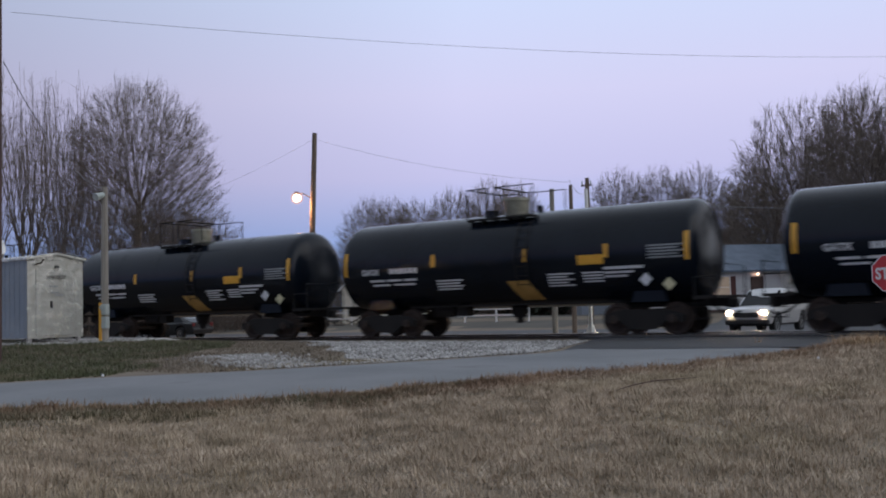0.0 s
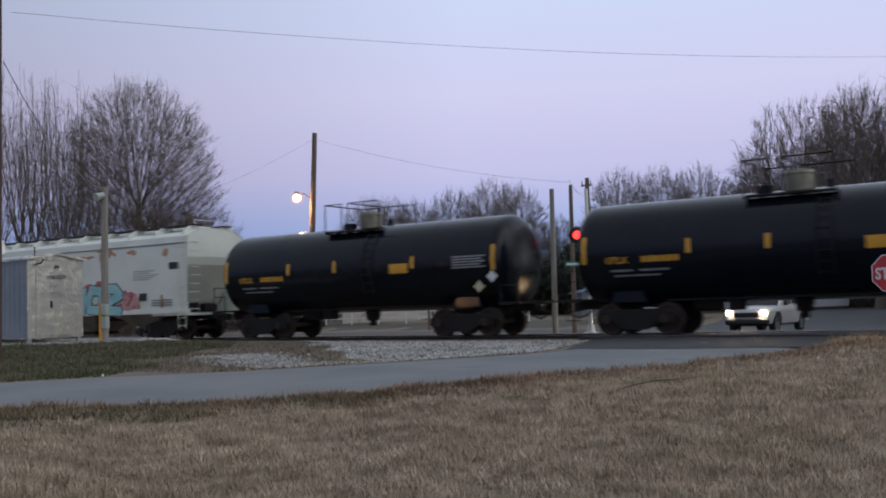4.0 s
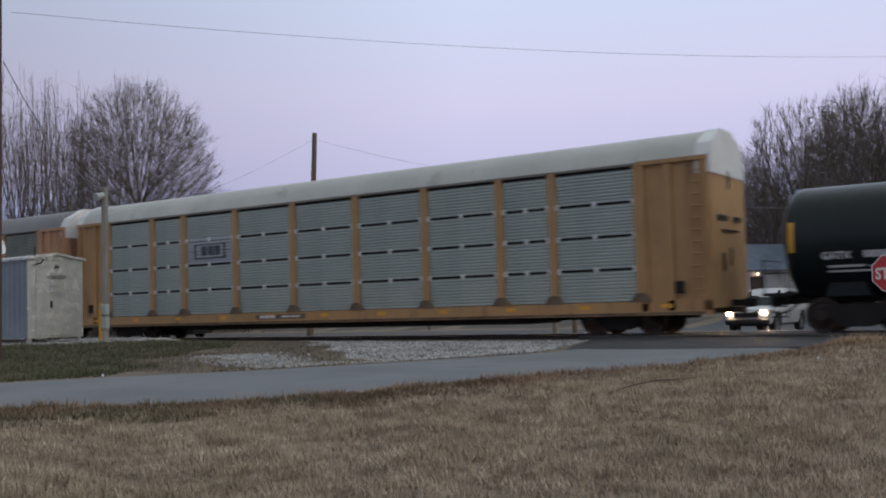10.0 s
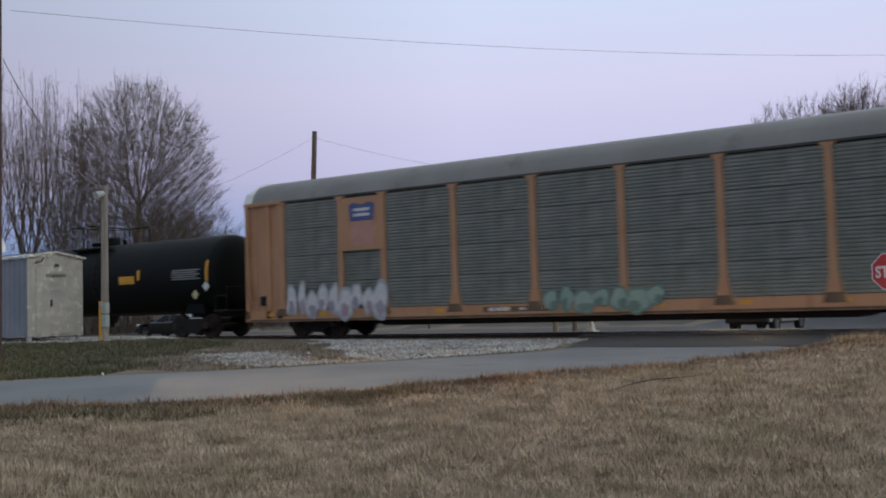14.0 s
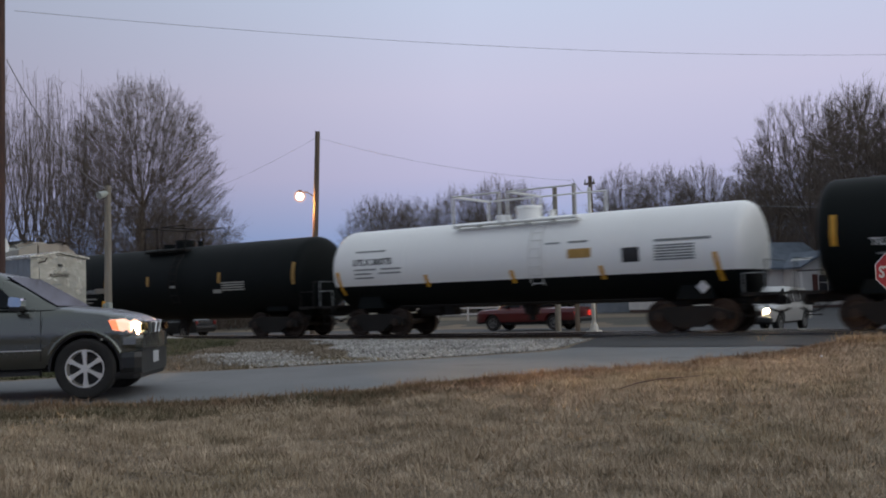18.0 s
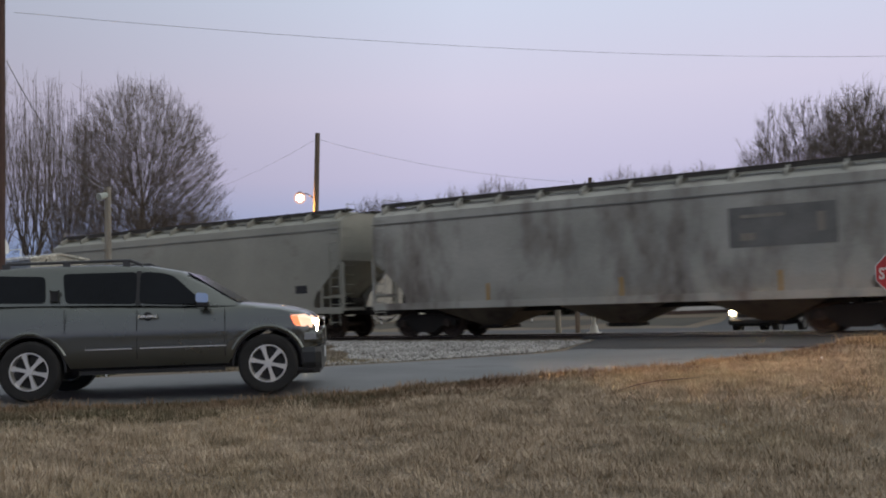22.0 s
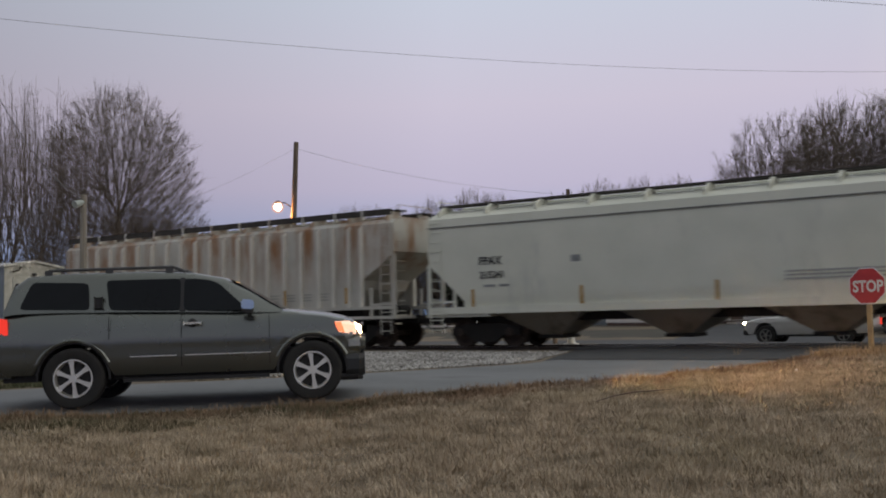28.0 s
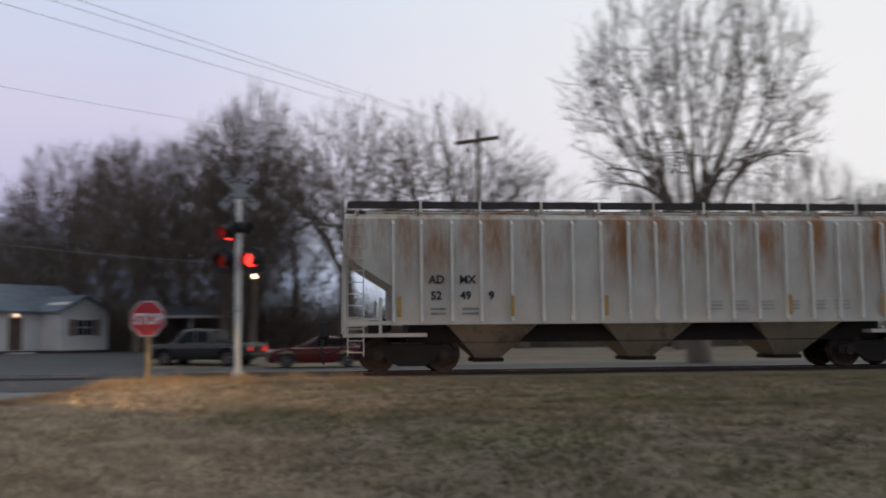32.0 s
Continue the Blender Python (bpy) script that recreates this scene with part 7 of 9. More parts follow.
for dx, dz, px in ((-1.2, 0.2, -25.75), (0.0, 0.3, -23.34), (1.2, 0.0, -21.77)):
    wire("overhead_wire", (8.3 + dx, 26.3, 12.0 + dz), (px, -14.0, 11.7), 0.1, 0.009, "thin overhead power line")
wire("overhead_wire", (-26.0, 26.0, 7.2), (8.3, 26.3, 4.6), 0.7, 0.018, "thin cable strung past the house")
wire("overhead_wire", (-26.0, 26.0, 7.7), (-20.5, 12.8, 6.6), 0.4, 0.014, "thin cable between the poles")

# ---- the house and other buildings beyond the track ----
M["siding"] = mat("white_clapboard", (0.60, 0.60, 0.58), (0.70, 0.70, 0.67), 0.6, 0, 1, 30, 0.03)
M["roofing"] = mat("blue_grey_roofing", (0.10, 0.13, 0.17), (0.16, 0.19, 0.24), 0.7, 0, 1.5, 25, 0.1)
M["shutter"] = mat("dark_red_shutter", (0.09, 0.035, 0.03), (0.13, 0.05, 0.04), 0.6, 0, 2, 30, 0.05)
M["brick_base"] = mat("brown_foundation", (0.08, 0.055, 0.045), (0.13, 0.09, 0.075), 0.9, 0, 2, 30, 0.2)
M["lit_window"] = glow_mat("lit_window", (1.0, 0.70, 0.48), 0.13, (0.3, 0.25, 0.2))
M["dusk_window"] = mat("dark_window_glass", (0.02, 0.024, 0.03), (0.04, 0.045, 0.05), 0.1, 0, 1, 10, 0.0)
house = thing("house", "white clapboard bungalow with a blue-grey roof, shutters and a lit window", "house", at=pose(-23.1, 31.7, 0.0, 0, 0, 50))
HL, HW, HE, HR = 11.4, 6.6, 2.75, 4.5
bm = B()
box(bm, 0, HL, 0, HW, 0.3, HE)
prism_x(bm, [(0, HE), (HW, HE), (HW / 2, HR - 0.1)], 0.0, HL)
part("wall", bm, M["siding"], house)
bm = B()
for k in range(12):
    z = 0.45 + k * 0.19
    box(bm, -0.012, HL + 0.012, -0.012, HW + 0.012, z, z + 0.012)
part("clapboard_edge", bm, M["siding"], house)
bm = B()
box(bm, 0.05, HL - 0.05, 0.05, HW - 0.05, -0.3, 0.3)
part("foundation", bm, M["brick_base"], house)
bm = B()
prism_x(bm, [(-0.4, HE - 0.10), (-0.4, HE + 0.02), (HW / 2, HR + 0.12), (HW + 0.4, HE + 0.02), (HW + 0.4, HE - 0.10), (HW / 2, HR - 0.02)], -0.35, HL + 0.35)
part("roof", bm, M["roofing"], house)
# front wing
bm = B()
box(bm, HL - 3.6, HL, -2.0, 0.02, 0.3, HE - 0.05)
prism_y(bm, [(HL - 3.6, HE - 0.05), (HL, HE - 0.05), (HL - 0.7, HE + 0.55), (HL - 1.8, HE + 0.85), (HL - 2.9, HE + 0.55)], -2.0, 0.02)
part("front_wing", bm, M["siding"], house)
bm = B()
prism_y(bm, [(HL - 3.9, HE - 0.1), (HL - 3.9, HE), (HL - 1.8, HE + 1.05), (HL + 0.3, HE), (HL + 0.3, HE - 0.1), (HL - 1.8, HE + 0.92)], -2.25, 2.5)
part("wing_roof", bm, M["roofing"], house)
bm = B()
box(bm, HL - 3.55, HL - 0.05, -1.95, 0.1, -0.3, 0.3)
part("wing_foundation", bm, M["brick_base"], house)


def house_window(x, y, w, z0, z1, glass, face, shutters=True):
    """face 0: front wall; 1: left gable wall."""
    m = pose(x, y, 0, 0, 0, 0 if face == 0 else -90)
    bm = B()
    for a, b, c, d in ((-w / 2 - 0.07, w / 2 + 0.07, z0 - 0.07, z0), (-w / 2 - 0.07, w / 2 + 0.07, z1, z1 + 0.07), (-w / 2 - 0.07, -w / 2, z0, z1), (w / 2, w / 2 + 0.07, z0, z1), (-0.02, 0.02, z0, z1), (-w / 2, w / 2, (z0 + z1) / 2 - 0.02, (z0 + z1) / 2 + 0.02)):
        box(bm, a, b, -0.06, 0.0, c, d)
    fr = part("window", bm, M["siding"], house, "white window frame", at=m)
    bm = B()
    box(bm, -w / 2, w / 2, -0.03, -0.015, z0, z1)
    part("pane", bm, glass, fr)
    if shutters:
        for s in (-1, 1):
            bm = B()
            box(bm, s * (w / 2 + 0.08), s * (w / 2 + 0.45), -0.05, -0.012, z0 - 0.05, z1 + 0.05)
            for k in range(7):
                zz = z0 + (z1 - z0) * (k + 0.5) / 7
                box(bm, s * (w / 2 + 0.11), s * (w / 2 + 0.42), -0.065, -0.05, zz - 0.03, zz + 0.03)
            part("shutter", bm, M["shutter"], house, "dark red shutter", at=m)


house_window(2.9, 0.0, 2.3, 1.05, 2.35, M["lit_window"], 0)
house_window(0.0, 1.9, 0.75, 1.05, 2.25, M["dusk_window"], 1)
house_window(0.0, 4.9, 0.75, 1.05, 2.25, M["dusk_window"], 1)
house_window(HL - 1.8, -2.0, 1.3, 1.25, 2.2, M["dusk_window"], 0)
bm = B()
box(bm, 5.6, 6.5, -0.06, -0.01, 0.35, 2.35)
part("door", bm, M["brick_base"], house, "brown front door")
# an added lamp; none is known by this door
bm = B()
bmesh.ops.create_icosphere(bm, subdivisions=2, radius=0.05, matrix=pose(6.05, -0.2, 2.5))
part("added_porch_lamp", bm, M["sodium"], house, "added lit porch lamp")
bm = B()
box(bm, 5.3, 6.8, -1.1, 0, -0.2, 0.22)
part("porch_step", bm, M["concrete"], house)

M["tarp"] = mat("pale_blue_sheeting", (0.22, 0.33, 0.45), (0.32, 0.43, 0.55), 0.5, 0, 2, 20, 0.1)
lean = thing("garden_shed", "weathered grey garden shed with a pale blue roof", "shed", at=pose(-32.0, 37.0, 0.0, 0, 0, 40))
bm = B()
box(bm, 0, 4.0, 0, 3, -0.2, 1.75)
part("wall", bm, M["shed_side"], lean)
bm = B()
prism_y(bm, [(-0.2, 1.7), (-0.2, 1.78), (2.0, 2.35), (4.2, 1.78), (4.2, 1.7), (2.0, 2.25)], -0.2, 3.2)
part("roof", bm, M["tarp"], lean, "pale blue sheeted roof")

carport = thing("carport", "dark carport with a pale fascia beside the house", "carport", at=pose(-11.5, 38.0, 0.0, 0, 0, 15))
bm = B()
box(bm, -0.2, 5.6, -0.2, 5.2, 2.35, 2.5)
prism_x(bm, [(-0.2, 2.5), (5.2, 2.5), (2.5, 3.2)], -0.2, 5.6)
part("roof", bm, M["roofing"], carport)
bm = B()
box(bm, -0.25, 5.65, -0.26, -0.2, 2.3, 2.48)
part("fascia", bm, M["siding"], carport)
for x in (0, 2.7, 5.4):
    for y in (0, 5.0):
        bm = B()
        box(bm, x - 0.06, x + 0.06, y - 0.06, y + 0.06, -0.1, 2.36)
        part("post", bm, M["siding"], carport)
bm = B()
box(bm, 0, 5.4, 4.9, 5.0, 0, 2.35)
part("back_wall", bm, M["grey_post"], carport)

yard_lamp = thing("yard_lamp", "lit orange yard lamp on a thin timber pole", "lamp", at=pose(-4.3, 32.0, 0.0))
bm = B()
tube(bm, (0, 0, 0), (0, 0, 4.7), 0.09, 0.07, 8)
part("pole", bm, M["wood_pole"], yard_lamp)
bm = B()
bmesh.ops.create_icosphere(bm, subdivisions=2, radius=0.19, matrix=pose(0, -0.35, 4.6))
globe = part("globe", bm, M["sodium_halo"], yard_lamp, "lamp globe with the glare round its bulb put into it", smooth=True)
bm = B()
bmesh.ops.create_icosphere(bm, subdivisions=2, radius=0.12, matrix=pose(0, -0.35, 4.6))
part("bulb", bm, M["sodium"], globe, "bright bulb in the globe", smooth=True)
bm = B()
rod(bm, [(0, 0, 4.5), (0, -0.35, 4.72)], 0.03)
part("bracket", bm, M["steel"], yard_lamp)


def trailer(x, y, turn, L, W_, h, label):
    t = thing("mobile_home", label, "building", at=pose(x, y, gz(x, y), 0, 0, turn))
    bm = B()
    box(bm, 0, L, 0, W_, 0.5, h, 0.03)
    part("wall", bm, M["siding"], t)
    bm = B()
    box(bm, 0.1, L - 0.1, 0.1, W_ - 0.1, -0.2, 0.5)
    part("skirting", bm, M["brick_base"], t)
    bm = B()
    prism_x(bm, [(-0.15, h - 0.02), (-0.15, h + 0.06), (W_ / 2, h + 0.45), (W_ + 0.15, h + 0.06), (W_ + 0.15, h - 0.02)], -0.15, L + 0.15)
    part("roof", bm, M["rack_roof"], t)
    n = int(L / 3)
    for k in range(n):
        bm = B()
        xx = 1.2 + k * (L - 2.4) / max(1, n - 1)
        box(bm, xx - 0.4, xx + 0.4, -0.04, 0.0, 1.2, 2.0)
        part("window", bm, M["dusk_window"], t)
    return t


trailer(-36, 52, 12, 13, 4.2, 2.9, "white mobile home behind the house")
trailer(-78, 38, 25, 15, 4.2, 3.0, "long white mobile home among the trees")
trailer(4, 46, -10, 12, 4.2, 2.8, "pale mobile home under the trees")

M["cream_wall"] = mat("cream_boarding", (0.48, 0.46, 0.38), (0.58, 0.56, 0.47), 0.7, 0, 1, 30, 0.05)
M["brown_roof"] = mat("brown_shingle_roof", (0.07, 0.045, 0.035), (0.12, 0.08, 0.06), 0.85, 0, 1.5, 25, 0.2)
M["sign_green"] = mat("green_sign_sheeting", (0.03, 0.16, 0.09), (0.05, 0.21, 0.12), 0.5, 0, 2, 30, 0.0)
cottage = thing("cottage", "cream gabled cottage with a brown roof and a pipe chimney", "house", at=pose(-45.0, 30.0, gz(-45, 30), 0, 0, 28))
bm = B()
box(bm, -2.8, 2.8, 0, 9.0, -0.2, 2.45)
prism_y(bm, [(-2.8, 2.45), (2.8, 2.45), (0, 4.85)], 0.0, 9.0)
part("wall", bm, M["cream_wall"], cottage)
bm = B()
prism_y(bm, [(-3.15, 2.18), (0, 4.9), (3.15, 2.18), (3.15, 2.32), (0, 5.06), (-3.15, 2.32)], -0.25, 9.2)
part("roof", bm, M["brown_roof"], cottage)
bm = B()
prism_y(bm, [(-3.17, 2.15), (0, 4.87), (3.17, 2.15), (3.17, 2.30), (0, 5.03), (-3.17, 2.30)], -0.30, -0.26)
part("barge_board", bm, M["siding"], cottage)
bm = B()
box(bm, -0.3, 0.3, -0.04, 0.0, 3.2, 3.9)
part("gable_vent", bm, M["siding"], cottage)
bm = B()
tube(bm, (0.3, 0.8, 4.5), (0.3, 0.8, 6.2), 0.12, 0.12, 10)
part("chimney_pipe", bm, M["grey_post"], cottage)
lot_lamp = thing("yard_lamp", "pole with two lit orange lamps on the lot", "lamp", at=pose(-34.6, 21.0, gz(-34, 21)))
bm = B()
tube(bm, (0.3, 0, -0.1), (0.3, 0, 4.6), 0.08, 0.06, 8)
part("pole", bm, M["wood_pole"], lot_lamp)
for x, z, r in ((-0.05, 4.35, 0.20), (0.45, 3.45, 0.14)):
    bm = B()
    bmesh.ops.create_icosphere(bm, subdivisions=2, radius=r * 1.25, matrix=pose(x, -0.25, z))
    globe = part("globe", bm, M["sodium_halo"], lot_lamp, "lamp globe with the glare round its bulb put into it", smooth=True)
    bm = B()
    bmesh.ops.create_icosphere(bm, subdivisions=2, radius=r * 0.75, matrix=pose(x, -0.25, z))
    part("bulb", bm, M["sodium"], globe, "bright bulb in the globe", smooth=True)
    bm = B()
    rod(bm, [(0.3, 0, z + 0.1), (x, -0.22, z + 0.1)], 0.025)
    part("bracket", bm, M["steel"], lot_lamp)
street_sign = thing("street_sign", "small green street name sign on a timber pole", "road sign", at=pose(-20.36, 12.6, 2.75, 0, 0, 25))
bm = B()
box(bm, -0.38, 0.38, -0.012, 0.0, -0.12, 0.12, 0.004)
part("sign_plate", bm, M["sign_green"], street_sign)
bm = B()
box(bm, -0.30, 0.30, -0.018, -0.013, -0.05, 0.05)
part("lettering_bar", bm, M["sign_white"], street_sign)

fence = thing("fence", "low pale rail fence along the gravel lot", "fence", kind="structure")
bm = B()
box(bm, -0.05, 0.05, -0.05, 0.05, -0.2, 0.95)
FP = mesh("post", bm, M["siding"])
for k in range(14):
    x = -62 + k * 2.4
    part("post", FP, None, fence, at=pose(x, 27.0, gz(x, 27)))
for z in (0.45, 0.85):
    bm = B()
    box(bm, -62, -30.8, 26.96, 27.04, z + gz(-40, 27) - 0.05, z + gz(-40, 27) + 0.05)
    part("rail", bm, M["siding"], fence)


# ---- trees ----
def skin(segs, sides, cones=()):
    """Tapered tubes for (a, b, ra, rb), and cones for the same that end in a point."""
    out_v, out_f, base0 = [], [], 0
    for group, pointed in ((segs, False), (cones, True)):
        if not len(group):
            continue
        A, E = np.array([g[0] for g in group], float), np.array([g[1] for g in group], float)
        ra, rb = np.array([g[2] for g in group]), np.array([g[3] for g in group])
        d = E - A
        ln = np.linalg.norm(d, axis=1, keepdims=True)
        ln[ln == 0] = 1
        d = d / ln
        up = np.where(np.abs(d[:, 2:3]) > 0.9, np.array([[1.0, 0, 0]]), np.array([[0, 0, 1.0]]))
        u = np.cross(d, up)
        u /= np.linalg.norm(u, axis=1, keepdims=True)
        v = np.cross(d, u)
        n, k = len(group), 3 if pointed else sides
        rows = []
        for i in range(k):
            t = 2 * math.pi * i / k
            rows.append(A + (u * math.cos(t) + v * math.sin(t)) * ra[:, None])
        if pointed:
            rows.append(E)
        else:
            for i in range(k):
                t = 2 * math.pi * i / k
                rows.append(E + (u * math.cos(t) + v * math.sin(t)) * rb[:, None])
        m = len(rows)
        out_v.append(np.stack(rows, 1).reshape(-1, 3))
        b0 = base0 + np.arange(n) * m
        for i in range(k):
            j = (i + 1) % k
            if pointed:
                out_f.append(np.stack([b0 + i, b0 + j, b0 + k], 1))
            else:
                out_f.append(np.stack([b0 + i, b0 + j, b0 + k + j], 1))
                out_f.append(np.stack([b0 + i, b0 + k + j, b0 + k + i], 1))
        base0 += n * m
    return np.concatenate(out_v), np.concatenate(out_f)


def raw_mesh(name, verts, faces, material):
    me = bpy.data.meshes.new(name)
    k = faces.shape[1]
    me.vertices.add(len(verts))
    me.vertices.foreach_set("co", verts.astype(np.float32).ravel())
    me.loops.add(len(faces) * k)
    me.loops.foreach_set("vertex_index", faces.astype(np.int32).ravel())
    me.polygons.add(len(faces))
    me.polygons.foreach_set("loop_start", (np.arange(len(faces)) * k).astype(np.int32))
    me.update(calc_edges=True)
    me.materials.append(material)
    return me


def grow(seed, fork, trunk_r, envelope, n, spray, twig, spray_len, lean=0.0, gather=0.42, stiff=0.22, drop=0.2, rise=0.0):
    """A bare tree whose limbs divide again and again to reach spots strewn through the crown's envelope.
    envelope: (z low, z high, list of (height share, radius)); rise: limbs leave one tall leader at this slope.
    Returns limbs, branches and twigs."""
    rs = np.random.RandomState(seed)
    z0, z1, shape = envelope
    hs, rad = np.array([q[0] for q in shape]), np.array([q[1] for q in shape])
    pts = []
    while len(pts) < n:
        h = rs.rand()
        R = np.interp(h, hs, rad)
        if rs.rand() > (R / rad.max()) ** 1.5:
            continue
        a, r = rs.rand() * 6.2832, R * rs.rand() ** 0.42 * (0.90 + 0.12 * noise.noise((3 * h + seed, math.cos(2.1 * seed) * 4, 0.3)))
        pts.append((r * math.cos(a), r * math.sin(a), z0 + (z1 - z0) * h))
    pts = np.array(pts)
    clump = rs.normal(size=(n, 3)) * 0.25
    pts += clump
    thick, thin, tips = [], [], []
    tip_r = twig * 1.25
    top = np.array([lean, 0.0, fork])

    def reach(p, d, group, depth):
        m = len(group)
        if m == 1:
            q = group[0]
            thin.append((p, q, max(tip_r, twig), twig))
            out_ = q - top
            ax = (q - p) / (np.linalg.norm(q - p) + 1e-6) + 0.7 * out_ / np.linalg.norm(out_) + np.array([0, 0, 0.08])
            ax /= np.linalg.norm(ax)
            for _ in range(spray):
                o = p + (q - p) * (0.25 + 0.75 * rs.rand())
                e = ax + rs.normal(size=3) * 0.55
                tips.append((o, o + e / np.linalg.norm(e) * spray_len * (0.5 + 0.8 * rs.rand()), twig, 0))
            return
        c = group.mean(0)
        low = group[:, 2].min()
        aim = np.array([c[0], c[1], max(p[2] + 0.1, low * drop + c[2] * (1 - drop))]) - p
        ln = np.linalg.norm(aim)
        near_ = np.linalg.norm(group - p, axis=1).min()
        ln = min(ln, max(0.25 * ln, near_ * 1.6))
        aim *= ln / (np.linalg.norm(aim) + 1e-6)
        step = aim * gather
        knee = p + step * 0.5 * (1 - stiff) + d * ln * gather * 0.5 * stiff * 1.5 + rs.normal(size=3) * ln * 0.018
        q = p + step * (1 - stiff * 0.8) + d * ln * gather * stiff
        r0 = max(tip_r * m ** 0.52, twig)
        k = (thick if m > n * 0.02 else thin)
        k.append((p, knee, r0, r0 * 0.93))
        k.append((knee, q, r0 * 0.93, r0 * 0.84))
        nd = (q - knee) / (np.linalg.norm(q - knee) + 1e-6)
        # divide across the widest side
        rel = group - q
        u = rel / (np.linalg.norm(rel, axis=1, keepdims=True) + 0.3)
        spread_ = u.var(0)
        skew = np.zeros(3)
        skew[int(np.argmax(spread_))] = 1
        skew = skew + rs.normal(size=3) * 0.35
        val = u @ skew if spread_.sum() > 0.012 else np.linalg.norm(rel, axis=1)
        cut = np.partition(val, m // 2)[m // 2] if m > 3 else val.mean()
        left = val < cut
        if left.all() or not left.any():
            left = np.arange(m) % 2 == 0
        reach(q, nd, group[left], depth + 1)
        reach(q, nd, group[~left], depth + 1)

    base = np.array([0.0, 0.0, -0.3])
    mid = (base + top) * 0.5 + np.array([0.08, 0.03, 0])
    thick.append((base, mid, trunk_r * 1.2, trunk_r))
    thick.append((mid, top, trunk_r, trunk_r * 0.9))
    tip_r = trunk_r * 0.85 / n ** 0.52
    ang = np.arctan2(pts[:, 1], pts[:, 0]) + rs.normal(size=n) * 0.15
    rr = np.hypot(pts[:, 0], pts[:, 1])
    if rise:
        tall = fork + (z1 - fork) * 0.42
        bend = [np.array([0.25 * math.sin(h * 0.5 + seed), 0.25 * math.cos(h * 0.4), h]) - np.array([0.25 * math.sin(fork * 0.5 + seed), 0.25 * math.cos(fork * 0.4), 0]) * max(0.0, 1 - (h - fork) / 3) for h in np.linspace(fork, tall, 12)]
        for k, (p, q) in enumerate(zip(bend, bend[1:])):
            ra, rb = (trunk_r * 0.9 * (1 - 0.05 * j) for j in (k, k + 1))
            thick.append((p, q, ra, rb))
        leave = np.clip(pts[:, 2] - rise * rr - 0.4 * rs.rand(n), fork, tall * 0.97)
        level = np.floor((leave - fork) / (tall - fork) * 11.999).astype(int)
        for k in range(12):
            here = level == k
            parts = 6 if k in (0, 11) else 3
            turn_ = (ang + k * 2.4) % 6.2832
            for j in range(parts):
                g = pts[here & (np.floor(turn_ / 6.2832 * parts * 0.99999) == j)]
                if len(g):
                    f = (j + 0.5) / parts
                    p = bend[k] + (bend[min(k + 1, 11)] - bend[k]) * f
                    c = g.mean(0) - p
                    c[2] = 0
                    d0 = c / (np.linalg.norm(c) + 1e-6) * 0.6 + np.array([0, 0, 0.8])
                    reach(p, d0, g, 0)
        return thick, thin, tips
    inner = rr < 0.42 * rad.max()
    sets = [pts[inner]] + [pts[~inner & (np.floor((ang + math.pi) / 6.2832 * 4.999) == k)] for k in range(5)]
    for k, g in enumerate(sets):
        if len(g):
            reach(top + np.array([0, 0, -0.12 * k * fork * 0.3]), np.array([0, 0, 1.0]), g, 0)
    return thick, thin, tips


TREES = {}


def tree_meshes(key, *args):
    thick, thin, tips = grow(*args)
    TREES[key] = (raw_mesh("trunk", *skin(thick, 6), M["bark"]), raw_mesh("crown", *skin(thin, 3, tips), M["bark"]))
    TREES[key][0].shade_smooth()


DOME = [(0, 0.75), (0.12, 1.0), (0.4, 0.95), (0.65, 0.82), (0.85, 0.58), (0.95, 0.36), (1, 0.15)]
dome = lambda z0, z1, r: (z0, z1, [(h, q * r) for h, q in DOME])
EGG = [(0, 0.35), (0.25, 0.85), (0.5, 1.0), (0.75, 0.85), (0.92, 0.5), (1, 0.15)]
egg = lambda z0, z1, r: (z0, z1, [(h, q * r) for h, q in EGG])
tree_meshes("round", 3, 2.2, 0.55, dome(3.0, 20.0, 8.5), 5400, 7, 0.0078, 0.9, 0.0, 0.44, 0.18, 0.1, 0.95)
tree_meshes("round_far", 5, 3.0, 0.45, dome(3.0, 15.8, 6.2), 1900, 7, 0.0115, 0.9, 0.0, 0.44, 0.18, 0.1, 0.95)
tree_meshes("slim", 8, 5.5, 0.17, (6.0, 21.0, [(0, 1.0), (0.3, 2.0), (0.7, 2.3), (1, 0.5)]), 95, 5, 0.011, 1.2, 0.3, 0.42, 0.3, 0.5)
tree_meshes("slim_fork", 18, 4.0, 0.17, (5.0, 20.5, [(0, 0.8), (0.3, 2.3), (0.7, 2.6), (1, 0.7)]), 105, 5, 0.011, 1.2, -0.4, 0.42, 0.3, 0.5)
tree_meshes("wide", 21, 3.4, 0.42, (4.6, 11.8, [(0, 0.9), (0.3, 5.6), (0.6, 5.4), (0.85, 3.6), (1, 1.4)]), 620, 4, 0.0105, 0.75, 0.0, 0.40, 0.2, 0.0)
tree_meshes("bushy", 34, 1.6, 0.26, egg(1.6, 12.3, 4.3), 1100, 6, 0.0105, 0.8, 0.0, 0.42, 0.3, 0.1, 1.2)
tree_meshes("bushy_tall", 37, 2.4, 0.26, egg(2.4, 13.6, 3.6), 950, 6, 0.0105, 0.8, 0.0, 0.42, 0.3, 0.1, 1.4)
